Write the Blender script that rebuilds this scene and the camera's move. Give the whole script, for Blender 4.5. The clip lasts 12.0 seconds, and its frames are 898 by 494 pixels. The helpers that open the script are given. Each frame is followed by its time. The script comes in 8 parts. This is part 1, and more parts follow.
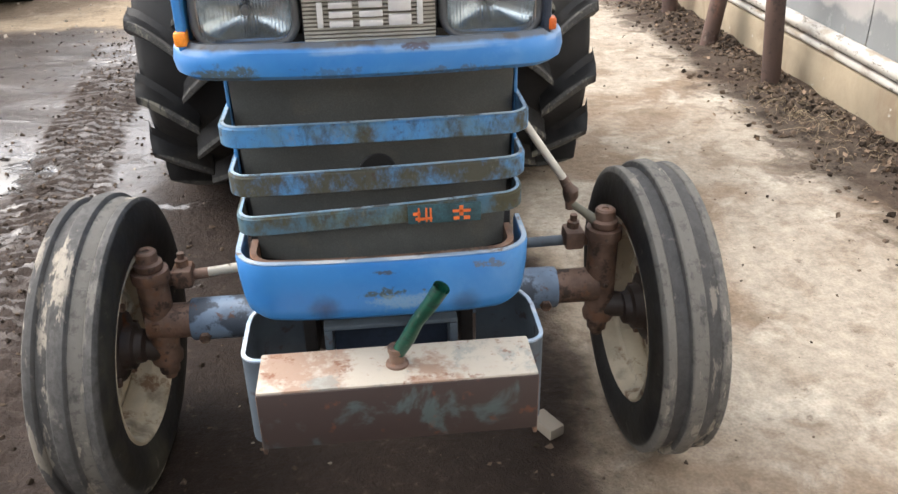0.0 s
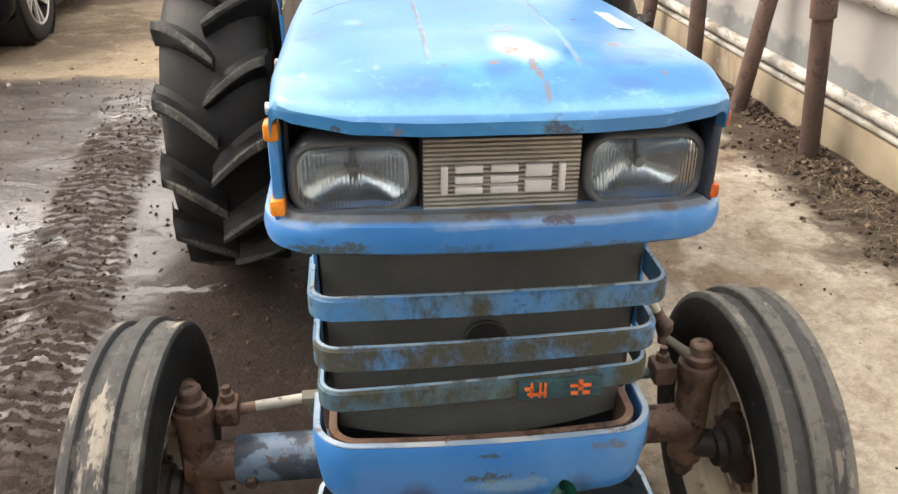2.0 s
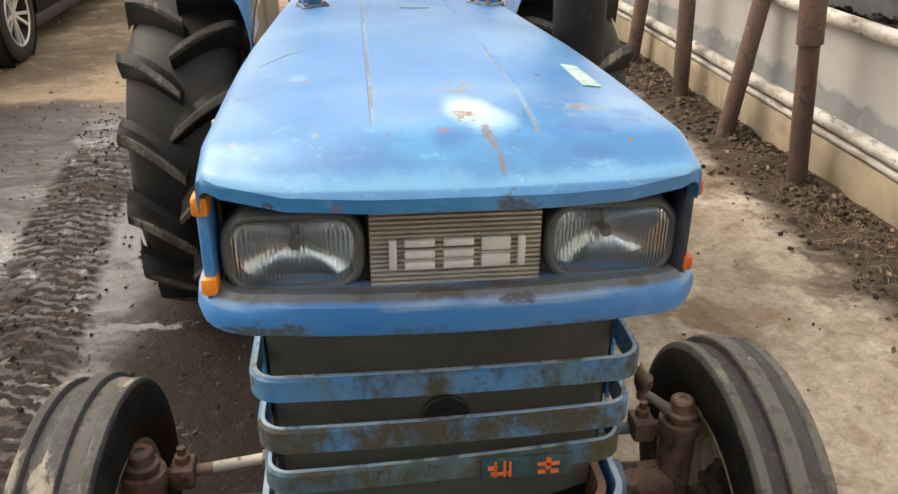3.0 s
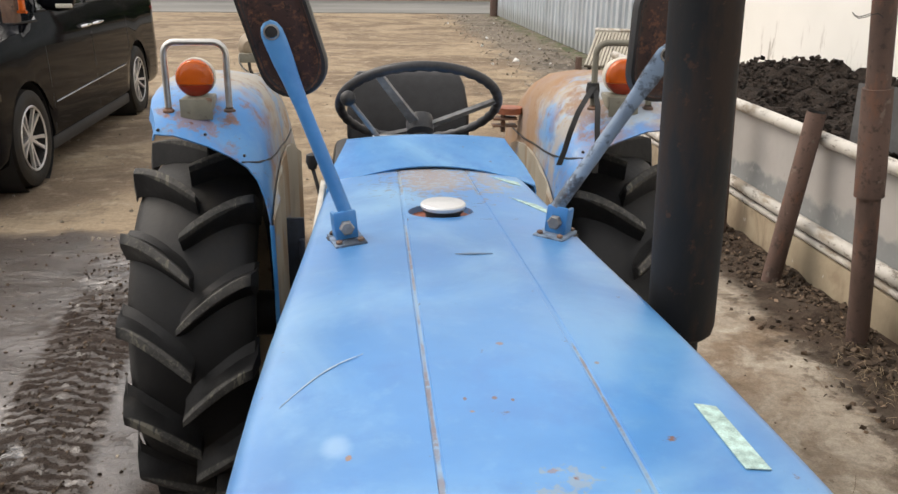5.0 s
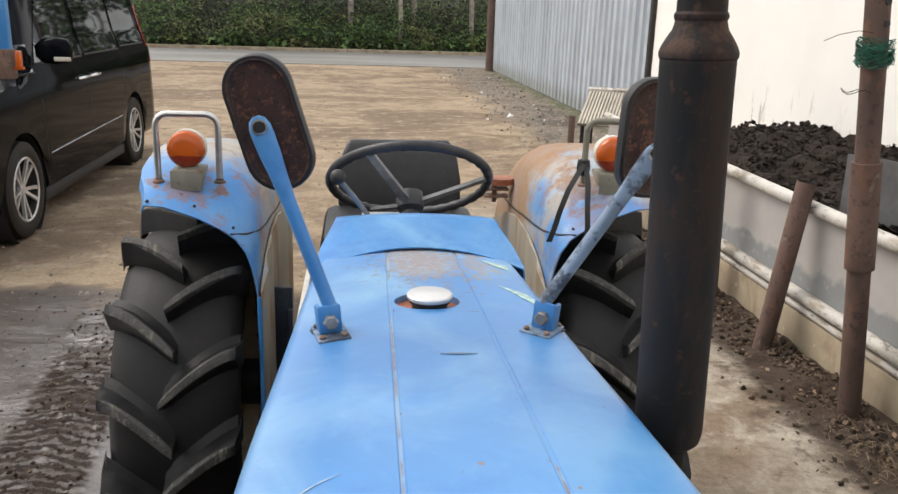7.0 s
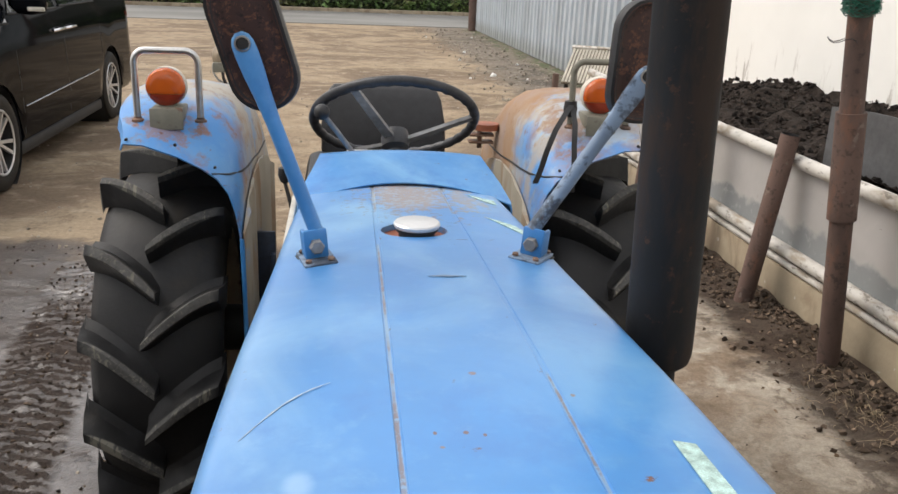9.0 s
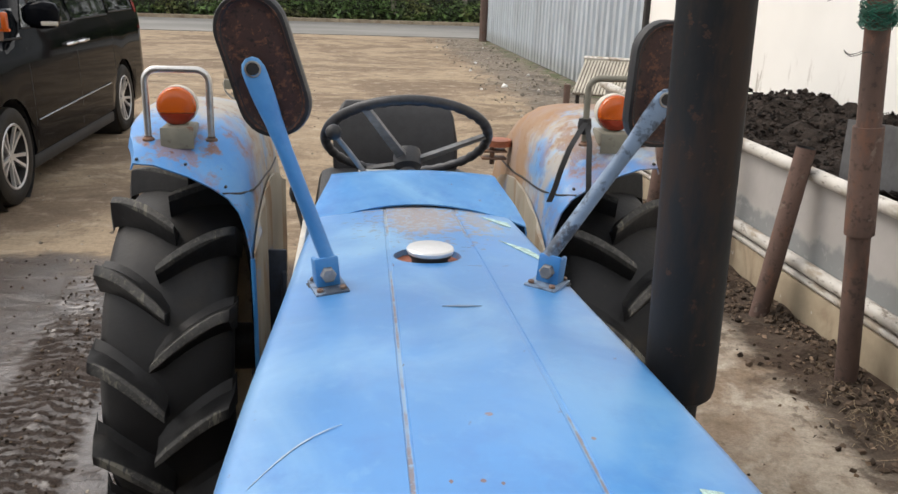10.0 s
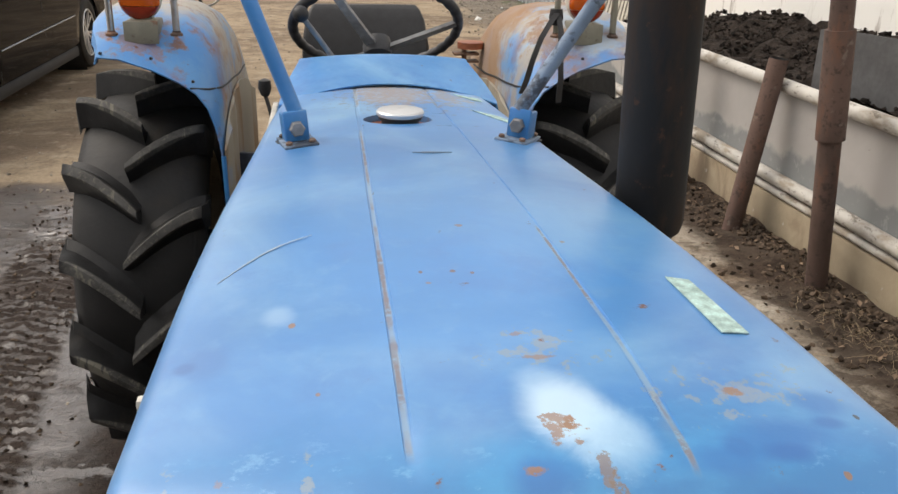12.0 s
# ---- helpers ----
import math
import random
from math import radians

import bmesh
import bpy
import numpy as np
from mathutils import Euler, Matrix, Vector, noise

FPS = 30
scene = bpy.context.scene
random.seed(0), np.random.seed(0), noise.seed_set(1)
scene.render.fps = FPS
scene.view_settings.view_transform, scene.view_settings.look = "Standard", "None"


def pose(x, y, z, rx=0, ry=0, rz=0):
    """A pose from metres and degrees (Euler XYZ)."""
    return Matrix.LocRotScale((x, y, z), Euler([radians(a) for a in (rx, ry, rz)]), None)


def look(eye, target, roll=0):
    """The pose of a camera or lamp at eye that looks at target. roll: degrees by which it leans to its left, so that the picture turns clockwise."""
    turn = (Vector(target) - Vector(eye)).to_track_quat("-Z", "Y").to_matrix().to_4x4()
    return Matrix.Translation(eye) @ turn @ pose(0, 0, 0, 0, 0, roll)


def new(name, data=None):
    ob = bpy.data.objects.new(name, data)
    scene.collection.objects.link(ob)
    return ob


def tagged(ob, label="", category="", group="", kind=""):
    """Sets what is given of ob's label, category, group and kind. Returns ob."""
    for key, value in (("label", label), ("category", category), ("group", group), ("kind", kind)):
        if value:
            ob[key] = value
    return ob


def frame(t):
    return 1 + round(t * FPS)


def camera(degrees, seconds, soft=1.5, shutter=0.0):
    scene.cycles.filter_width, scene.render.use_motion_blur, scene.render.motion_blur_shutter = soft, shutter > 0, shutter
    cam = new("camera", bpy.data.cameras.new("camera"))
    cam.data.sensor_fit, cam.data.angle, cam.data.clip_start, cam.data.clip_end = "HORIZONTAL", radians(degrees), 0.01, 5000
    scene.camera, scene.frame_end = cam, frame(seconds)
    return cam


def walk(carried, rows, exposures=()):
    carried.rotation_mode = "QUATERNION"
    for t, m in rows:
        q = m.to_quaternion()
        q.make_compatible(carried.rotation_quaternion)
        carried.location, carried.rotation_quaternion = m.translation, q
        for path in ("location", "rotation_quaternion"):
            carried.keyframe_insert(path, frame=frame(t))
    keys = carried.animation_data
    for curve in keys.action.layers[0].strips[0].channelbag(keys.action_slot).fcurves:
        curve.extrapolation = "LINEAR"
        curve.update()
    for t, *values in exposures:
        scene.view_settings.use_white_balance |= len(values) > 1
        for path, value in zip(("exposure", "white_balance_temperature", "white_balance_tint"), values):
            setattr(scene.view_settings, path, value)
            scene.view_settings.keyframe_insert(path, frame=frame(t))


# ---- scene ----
cam = camera(56.2, 12.0, soft=1.5)
PATH = [
    (0, (-0.007, 0.715, 1.337), (0.158, 2.464, 0.381), -1.1),
    (0.2, (0.022, 0.755, 1.357), (0.181, 2.514, 0.418), 0.3),
    (0.5, (0.024, 0.808, 1.367), (0.144, 2.568, 0.424), 1.1),
    (0.8, (-0.034, 0.856, 1.379), (0.073, 2.610, 0.424), 0.4),
    (1, (-0.073, 0.886, 1.385), (0.034, 2.644, 0.436), -0.3),
    (1.2, (-0.111, 0.906, 1.397), (0.018, 2.666, 0.457), -0.9),
    (1.5, (-0.147, 0.941, 1.402), (0.022, 2.714, 0.491), -0.7),
    (1.8, (-0.162, 0.969, 1.425), (0.027, 2.744, 0.523), 0.0),
    (2, (-0.161, 0.994, 1.429), (0.04, 2.773, 0.538), 0.4),
    (2.5, (-0.137, 1.032, 1.445), (0.085, 2.821, 0.579), 0.3),
    (3, (-0.105, 1.089, 1.456), (0.115, 2.881, 0.596), 0.5),
    (3.2, (-0.073, 1.137, 1.466), (0.131, 2.93, 0.602), 0.7),
    (4.8, (-0.129, 1.443, 1.58), (0.058, 3.315, 0.902), -0.3),
    (5, (-0.135, 1.469, 1.594), (0.061, 3.349, 0.94), 0.7),
    (5.5, (-0.124, 1.507, 1.628), (0.081, 3.401, 1.02), 1.8),
    (6, (-0.121, 1.515, 1.645), (0.091, 3.421, 1.078), 1.9),
    (6.5, (-0.117, 1.514, 1.647), (0.092, 3.426, 1.098), 1.8),
    (7, (-0.123, 1.501, 1.655), (0.091, 3.414, 1.112), 1.8),
    (8.8, (-0.125, 1.507, 1.593), (0.129, 3.391, 0.972), 2.1),
    (9, (-0.13, 1.504, 1.595), (0.127, 3.387, 0.971), 2.3),
    (9.5, (-0.134, 1.507, 1.589), (0.114, 3.394, 0.974), 2.4),
    (10, (-0.131, 1.538, 1.611), (0.1, 3.431, 1.007), 2.0),
    (10.5, (-0.144, 1.544, 1.557), (0.104, 3.436, 0.956), 1.5),
    (11, (-0.147, 1.536, 1.523), (0.128, 3.41, 0.882), 1.8),
    (11.5, (-0.132, 1.517, 1.504), (0.154, 3.367, 0.799), 1.7),
    (12, (-0.124, 1.495, 1.491), (0.158, 3.337, 0.764), 1.4),
]

walk(cam, [(t, look(eye, target, roll)) for t, eye, target, roll in PATH],
     [(0.0, 1.10, 6250, 10), (0.5, 1.20, 6300, 10), (1.0, 1.22, 6450, 10), (2.0, 0.86, 6850, 10), (3.0, 0.40, 7150, 10), (5.0, 0.06, 6700, 10), (6.5, 0.13, 6450, 10), (8.0, 0.08, 6450, 10), (10.5, 0.02, 6450, 10), (11.0, -0.02, 6600, 10), (12.0, -0.07, 6700, 10)])

# ---- world, sun and exposure ----
SUN_FROM = Vector((-0.62, 0.30, 0.85)).normalized()
world = bpy.data.worlds.new("overcast_sky")
scene.world = world
world.use_nodes = True
wn = world.node_tree.nodes
sky = wn.new("ShaderNodeTexSky")
sky.sky_type, sky.sun_disc = "NISHITA", False
sky.sun_elevation = math.asin(SUN_FROM.z)
sky.sun_rotation = math.atan2(SUN_FROM.x, SUN_FROM.y)
sky.air_density, sky.dust_density, sky.ozone_density = 1.0, 6.0, 1.0
# thin broken cloud: grey-white veils over the sky's own light
cloud_map = wn.new("ShaderNodeTexCoord")
cloud = wn.new("ShaderNodeTexNoise")
cloud.inputs["Scale"].default_value, cloud.inputs["Detail"].default_value = 2.6, 6.0
ramp = wn.new("ShaderNodeValToRGB")
ramp.color_ramp.elements[0].position, ramp.color_ramp.elements[0].color = 0.36, (0, 0, 0, 1)
ramp.color_ramp.elements[1].position, ramp.color_ramp.elements[1].color = 0.62, (1, 1, 1, 1)
veil = wn.new("ShaderNodeMix")
veil.data_type = "RGBA"
veil.inputs[7].default_value = (15.0, 14.7, 14.4, 1)
wl = world.node_tree.links
wl.new(cloud_map.outputs["Generated"], cloud.inputs["Vector"])
wl.new(cloud.outputs["Fac"], ramp.inputs["Fac"])
wl.new(ramp.outputs["Color"], veil.inputs[0])
wl.new(sky.outputs["Color"], veil.inputs[6])
wl.new(veil.outputs[2], wn["Background"].inputs["Color"])
wn["Background"].inputs["Strength"].default_value = 0.11

sun = new("sun", bpy.data.lights.new("sun", "SUN"))
sun.data.energy, sun.data.angle, sun.data.color = 1.5, radians(42), (1.0, 0.96, 0.9)
sun.matrix_world = look(SUN_FROM * 30, (0, 0, 0))

# ---- materials ----
class Mat:
    """A node material that is built up layer on layer: colour, roughness and bump."""

    def __init__(self, name, colour, rough=0.6, metal=0.0, spec=0.5):
        self.m = bpy.data.materials.new(name)
        self.m.use_nodes = True
        self.t = self.m.node_tree
        self.b = self.t.nodes["Principled BSDF"]
        self.b.inputs["Metallic"].default_value = metal
        self.b.inputs["Specular IOR Level"].default_value = spec
        geo = self.t.nodes.new("ShaderNodeNewGeometry")
        self.pos = geo.outputs["Position"]
        self.island = geo.outputs["Random Per Island"]
        self.normal = geo.outputs["Normal"]
        rgb = self.t.nodes.new("ShaderNodeRGB")
        rgb.outputs[0].default_value = (*colour, 1)
        self.col = rgb.outputs[0]
        val = self.t.nodes.new("ShaderNodeValue")
        val.outputs[0].default_value = rough
        self.rough = val.outputs[0]
        self.height = None
        self.made = {}

    def link(self, a, b):
        self.t.links.new(a, b)

    def mapped(self, scale=(1, 1, 1), move=(0, 0, 0)):
        n = self.t.nodes.new("ShaderNodeMapping")
        n.inputs["Scale"].default_value, n.inputs["Location"].default_value = scale, move
        self.link(self.pos, n.inputs["Vector"])
        return n.outputs[0]

    def noise(self, scale, detail=5.0, stretch=(1, 1, 1), rough=0.55, warp=0.0, move=(0, 0, 0)):
        key = (scale, detail, stretch, rough, warp, move)
        if key in self.made:
            return self.made[key]
        n = self.t.nodes.new("ShaderNodeTexNoise")
        n.inputs["Scale"].default_value, n.inputs["Detail"].default_value = scale, detail
        n.inputs["Roughness"].default_value, n.inputs["Distortion"].default_value = rough, warp
        self.link(self.mapped(stretch, move), n.inputs["Vector"])
        self.made[key] = n.outputs["Fac"]
        return n.outputs["Fac"]

    def cells(self, scale, stretch=(1, 1, 1)):
        n = self.t.nodes.new("ShaderNodeTexVoronoi")
        n.inputs["Scale"].default_value = scale
        self.link(self.mapped(stretch), n.inputs["Vector"])
        return n.outputs["Distance"]

    def ramp(self, value, lo, hi, a=0.0, b=1.0):
        n = self.t.nodes.new("ShaderNodeMapRange")
        n.interpolation_type = "SMOOTHSTEP"
        for i, v in enumerate((lo, hi, a, b)):
            n.inputs[i + 1].default_value = v
        self.link(value, n.inputs[0])
        return n.outputs[0]

    def op(self, kind, a, b):
        n = self.t.nodes.new("ShaderNodeMath")
        n.operation = kind
        for i, v in enumerate((a, b)):
            if isinstance(v, (int, float)):
                n.inputs[i].default_value = v
            else:
                self.link(v, n.inputs[i])
        return n.outputs[0]

    def axis(self, name):
        if "axes" not in self.made:
            n = self.t.nodes.new("ShaderNodeSeparateXYZ")
            self.link(self.pos, n.inputs[0])
            self.made["axes"] = n
        return self.made["axes"].outputs[name]

    def spot(self, centre, size, ragged=0.5, grain=60.0, speck=0.0):
        """1 inside an ellipsoid round centre with a ragged rim, 0 outside; speck breaks it up into flakes."""
        v = self.t.nodes.new("ShaderNodeVectorMath")
        v.operation = "DISTANCE"
        self.link(self.mapped([1 / s for s in size], [-c / s for c, s in zip(centre, size)]), v.inputs[0])
        d = self.op("ADD", v.outputs["Value"], self.op("MULTIPLY", self.op("SUBTRACT", self.noise(grain, 5, rough=0.65), 0.5), ragged * 4))
        mask = self.ramp(d, 0.6, 1.05, 1.0, 0.0)
        if speck:
            mask = self.op("MULTIPLY", mask, self.ramp(self.noise(190, 5, rough=0.7), 0.30 + 0.2 * speck, 0.42 + 0.2 * speck))
        return mask

    def fleck(self, centre, size):
        """A small chip of paint: 1 inside, 0 outside."""
        v = self.t.nodes.new("ShaderNodeVectorMath")
        v.operation = "DISTANCE"
        self.link(self.mapped([1 / s for s in size], [-c / s for c, s in zip(centre, size)]), v.inputs[0])
        return self.ramp(self.op("ADD", v.outputs["Value"], self.noise(190, 5, rough=0.7)), 1.15, 1.55, 1.0, 0.0)

    def glow(self, centre, size):
        """1 at the centre of an ellipsoid, fading softly to 0 past its rim."""
        v = self.t.nodes.new("ShaderNodeVectorMath")
        v.operation = "DISTANCE"
        self.link(self.mapped([1 / s for s in size], [-c / s for c, s in zip(centre, size)]), v.inputs[0])
        d = self.op("ADD", v.outputs["Value"], self.op("MULTIPLY", self.op("SUBTRACT", self.noise(14, 5, rough=0.6, warp=0.6), 0.5), 1.1))
        return self.ramp(d, 0.35, 1.15, 1.0, 0.0)

    def mix(self, mask, colour, rough=None, amount=1.0):
        if amount != 1.0:
            mask = self.op("MULTIPLY", mask, amount)
        n = self.t.nodes.new("ShaderNodeMix")
        n.data_type = "RGBA"
        self.link(mask, n.inputs[0])
        self.link(self.col, n.inputs[6])
        if isinstance(colour, tuple):
            n.inputs[7].default_value = (*colour, 1)
        else:
            self.link(colour, n.inputs[7])
        self.col = n.outputs[2]
        if rough is not None:
            r = self.t.nodes.new("ShaderNodeMix")
            self.link(mask, r.inputs[0])
            self.link(self.rough, r.inputs[2])
            r.inputs[3].default_value = rough
            self.rough = r.outputs[0]
        return self

    def vary(self, value, lo, hi):
        """Multiplies the colour by lo to hi as value goes from 0 to 1."""
        n = self.t.nodes.new("ShaderNodeMix")
        n.data_type, n.blend_type = "RGBA", "MULTIPLY"
        n.inputs[0].default_value = 1.0
        self.link(self.col, n.inputs[6])
        grey = self.t.nodes.new("ShaderNodeCombineColor")
        f = self.ramp(value, 0.25, 0.75, lo, hi)
        for i in range(3):
            self.link(f, grey.inputs[i])
        self.link(grey.outputs[0], n.inputs[7])
        self.col = n.outputs[2]
        return self

    def bump(self, value, depth):
        h = self.op("MULTIPLY", value, depth)
        self.height = h if self.height is None else self.op("ADD", self.height, h)
        return self

    def done(self):
        self.link(self.col, self.b.inputs["Base Color"])
        self.link(self.rough, self.b.inputs["Roughness"])
        if self.height is not None:
            n = self.t.nodes.new("ShaderNodeBump")
            n.inputs["Distance"].default_value = 1.0
            self.link(self.height, n.inputs["Height"])
            self.link(n.outputs[0], self.b.inputs["Normal"])
        return self.m


RUST, RUST_DARK, RUST_PALE = (0.16, 0.06, 0.028), (0.06, 0.032, 0.022), (0.27, 0.14, 0.065)
BLUE, BLUE_PALE = (0.042, 0.220, 0.538), (0.26, 0.49, 0.69)


def blue_paint(name, wear=0.5, spots=(), lines=(), soft_patches=(), nose=None, shelf=None):
    """Faded blue tractor enamel: chalky patches, rust freckles, and rust at the given spots and seams."""
    k = Mat(name, BLUE, 0.45)
    k.vary(k.noise(3.0, 4), 0.85, 1.15)
    k.mix(k.ramp(k.noise(4.5, 5, warp=0.6), 0.5 - 0.12 * wear, 0.85), BLUE_PALE, 0.36, 0.7)
    k.mix(k.ramp(k.noise(38, 5), 0.55, 0.75), BLUE_PALE, None, 0.12)
    k.mix(k.ramp(k.noise(11, 6, rough=0.66, move=(7, 3, 1)), 0.48, 0.70), (0.022, 0.150, 0.460), 0.3, 0.35 if nose else 0.6)
    k.mix(k.ramp(k.noise(17, 7, rough=0.72, move=(2, 8, 5), warp=0.4), 0.55, 0.80), BLUE_PALE, 0.45, 0.25)
    for centre, size, colour, ragged, amount in (soft_patches if shelf else ()):
        k.mix(k.glow(centre, size), colour, None, amount)
    if shelf:
        # earth and bare metal on the flat top, behind the rounded edge
        rise = k.op("ADD", k.axis("Z"), k.op("MULTIPLY", k.op("SUBTRACT", k.noise(18, 6, rough=0.7), 0.5), 0.010))
        on = k.ramp(rise, shelf - 0.002, shelf + 0.003)
        lip = k.op("MULTIPLY", k.ramp(rise, shelf - 0.010, shelf - 0.005), k.ramp(k.noise(10, 5, move=(1, 1, 6)), 0.40, 0.58))
        k.mix(lip, (0.36, 0.47, 0.58), 0.55, 0.4)
        k.mix(on, (0.115, 0.110, 0.095), 0.85, 0.85)
        k.mix(k.op("MULTIPLY", on, k.ramp(k.noise(30, 5), 0.5, 0.65)), (0.08, 0.065, 0.05), 0.9, 0.8)
    if nose:
        # the sloping front: deeper blue than the top, mottled with chalk
        front = k.ramp(k.op("ADD", k.axis("Y"), k.op("MULTIPLY", k.op("SUBTRACT", k.noise(9, 5, rough=0.6), 0.5), 0.16)), nose - 0.01, nose + 0.06, 1, 0)
        k.mix(front, (0.012, 0.190, 0.48), None, 0.85)
        k.mix(k.op("MULTIPLY", front, k.ramp(k.noise(9, 6, rough=0.62, stretch=(0.7, 1, 1.6), move=(3, 1, 0)), 0.44, 0.66)), (0.06, 0.36, 0.68), 0.3, 0.55)
        # chalky bloom above the lip
        low = k.op("MULTIPLY", front, k.ramp(k.op("ADD", k.axis("Z"), k.op("MULTIPLY", k.op("SUBTRACT", k.noise(16, 6, rough=0.7), 0.5), 0.030)), 1.168, 1.184, 1, 0))
        k.mix(k.op("MULTIPLY", low, k.ramp(k.axis("Z"), 1.1655, 1.168)), (0.22, 0.56, 0.82), 0.35, 0.45)
        k.mix(k.op("MULTIPLY", front, k.ramp(k.noise(48, 6, rough=0.75, stretch=(0.7, 1, 1)), 0.56, 0.66)), (0.28, 0.56, 0.80), 0.35, 0.30)
    for centre, size, colour, ragged, amount in (() if shelf else soft_patches):
        k.mix(k.glow(centre, size), colour, None, amount)
    for centre, size, colour, ragged, amount in spots:
        if size[0] < 0.0035:
            k.mix(k.fleck(centre, size), colour, None, amount)
            continue
        k.mix(k.spot(centre, size, ragged, 60.0, 0.2), colour, 0.8, amount)
    for x0, x1, y0, y1, half in lines:
        # a rusted seam that runs along y from x0 to x1
        x, y = k.axis("X"), k.axis("Y")
        at = k.op("ADD", k.op("MULTIPLY", k.op("SUBTRACT", y, y0), (x1 - x0) / (y1 - y0)), x0)
        off = k.op("ABSOLUTE", k.op("SUBTRACT", x, at), 0)
        near = k.op("MULTIPLY", k.ramp(k.op("ADD", off, k.op("MULTIPLY", k.op("SUBTRACT", k.noise(45, 4), 0.5), half * 3)), half * 0.6, half * 1.6, 1, 0), k.ramp(k.noise(120, 5, rough=0.7), 0.36, 0.5))
        inside = k.op("MULTIPLY", k.ramp(y, y0, y0 + 0.02), k.ramp(y, y1 - 0.02, y1, 1, 0))
        worn = k.op("MULTIPLY", k.ramp(k.op("ADD", off, k.op("MULTIPLY", k.op("SUBTRACT", k.noise(30, 4), 0.5), half * 2)), half * 0.8, half * 1.9, 1, 0), inside)
        k.mix(worn, (0.36, 0.44, 0.42), 0.65, 0.42)
        k.mix(k.op("MULTIPLY", k.op("MULTIPLY", near, inside), k.ramp(k.noise(9, 4, move=(2, 2, 2)), 0.40, 0.55)), (0.17, 0.085, 0.045), 0.85, 0.7)
    k.mix(k.ramp(k.noise(26, 6, rough=0.7), 0.70 - 0.05 * wear, 0.76 - 0.05 * wear), RUST, 0.85)
    k.b.inputs["Coat Weight"].default_value, k.b.inputs["Coat Roughness"].default_value = (0.85 if nose else 0.3), (0.40 if nose else 0.30)
    k.b.inputs["Coat IOR"].default_value = 1.7 if nose else 1.5
    k.bump(k.noise(9, 3), 0.0015).bump(k.noise(300, 3), 0.00008)
    return k.done()


def rusty_metal(name, base, rust=0.5, rough=0.55, metal=0.0, scale=14.0):
    k = Mat(name, base, rough, metal)
    k.vary(k.noise(scale * 0.7, 5), 0.7, 1.2)
    k.mix(k.ramp(k.noise(scale, 6, rough=0.65), 0.72 - 0.35 * rust, 0.85 - 0.3 * rust), RUST, 0.85)
    k.mix(k.ramp(k.noise(scale * 3, 5), 0.58, 0.72), RUST_DARK, 0.9, 0.7)
    k.bump(k.noise(scale * 8, 4), 0.0006)
    return k.done()


def plain(name, colour, rough=0.5, metal=0.0, vary=0.15, scale=12.0, bump=0.0003, spec=0.5):
    k = Mat(name, colour, rough, metal, spec)
    k.vary(k.noise(scale, 5), 1 - vary, 1 + vary)
    k.vary(k.noise(scale * 7, 3), 1 - vary * 0.5, 1 + vary * 0.5)
    k.bump(k.noise(scale * 14, 3), bump)
    return k.done()


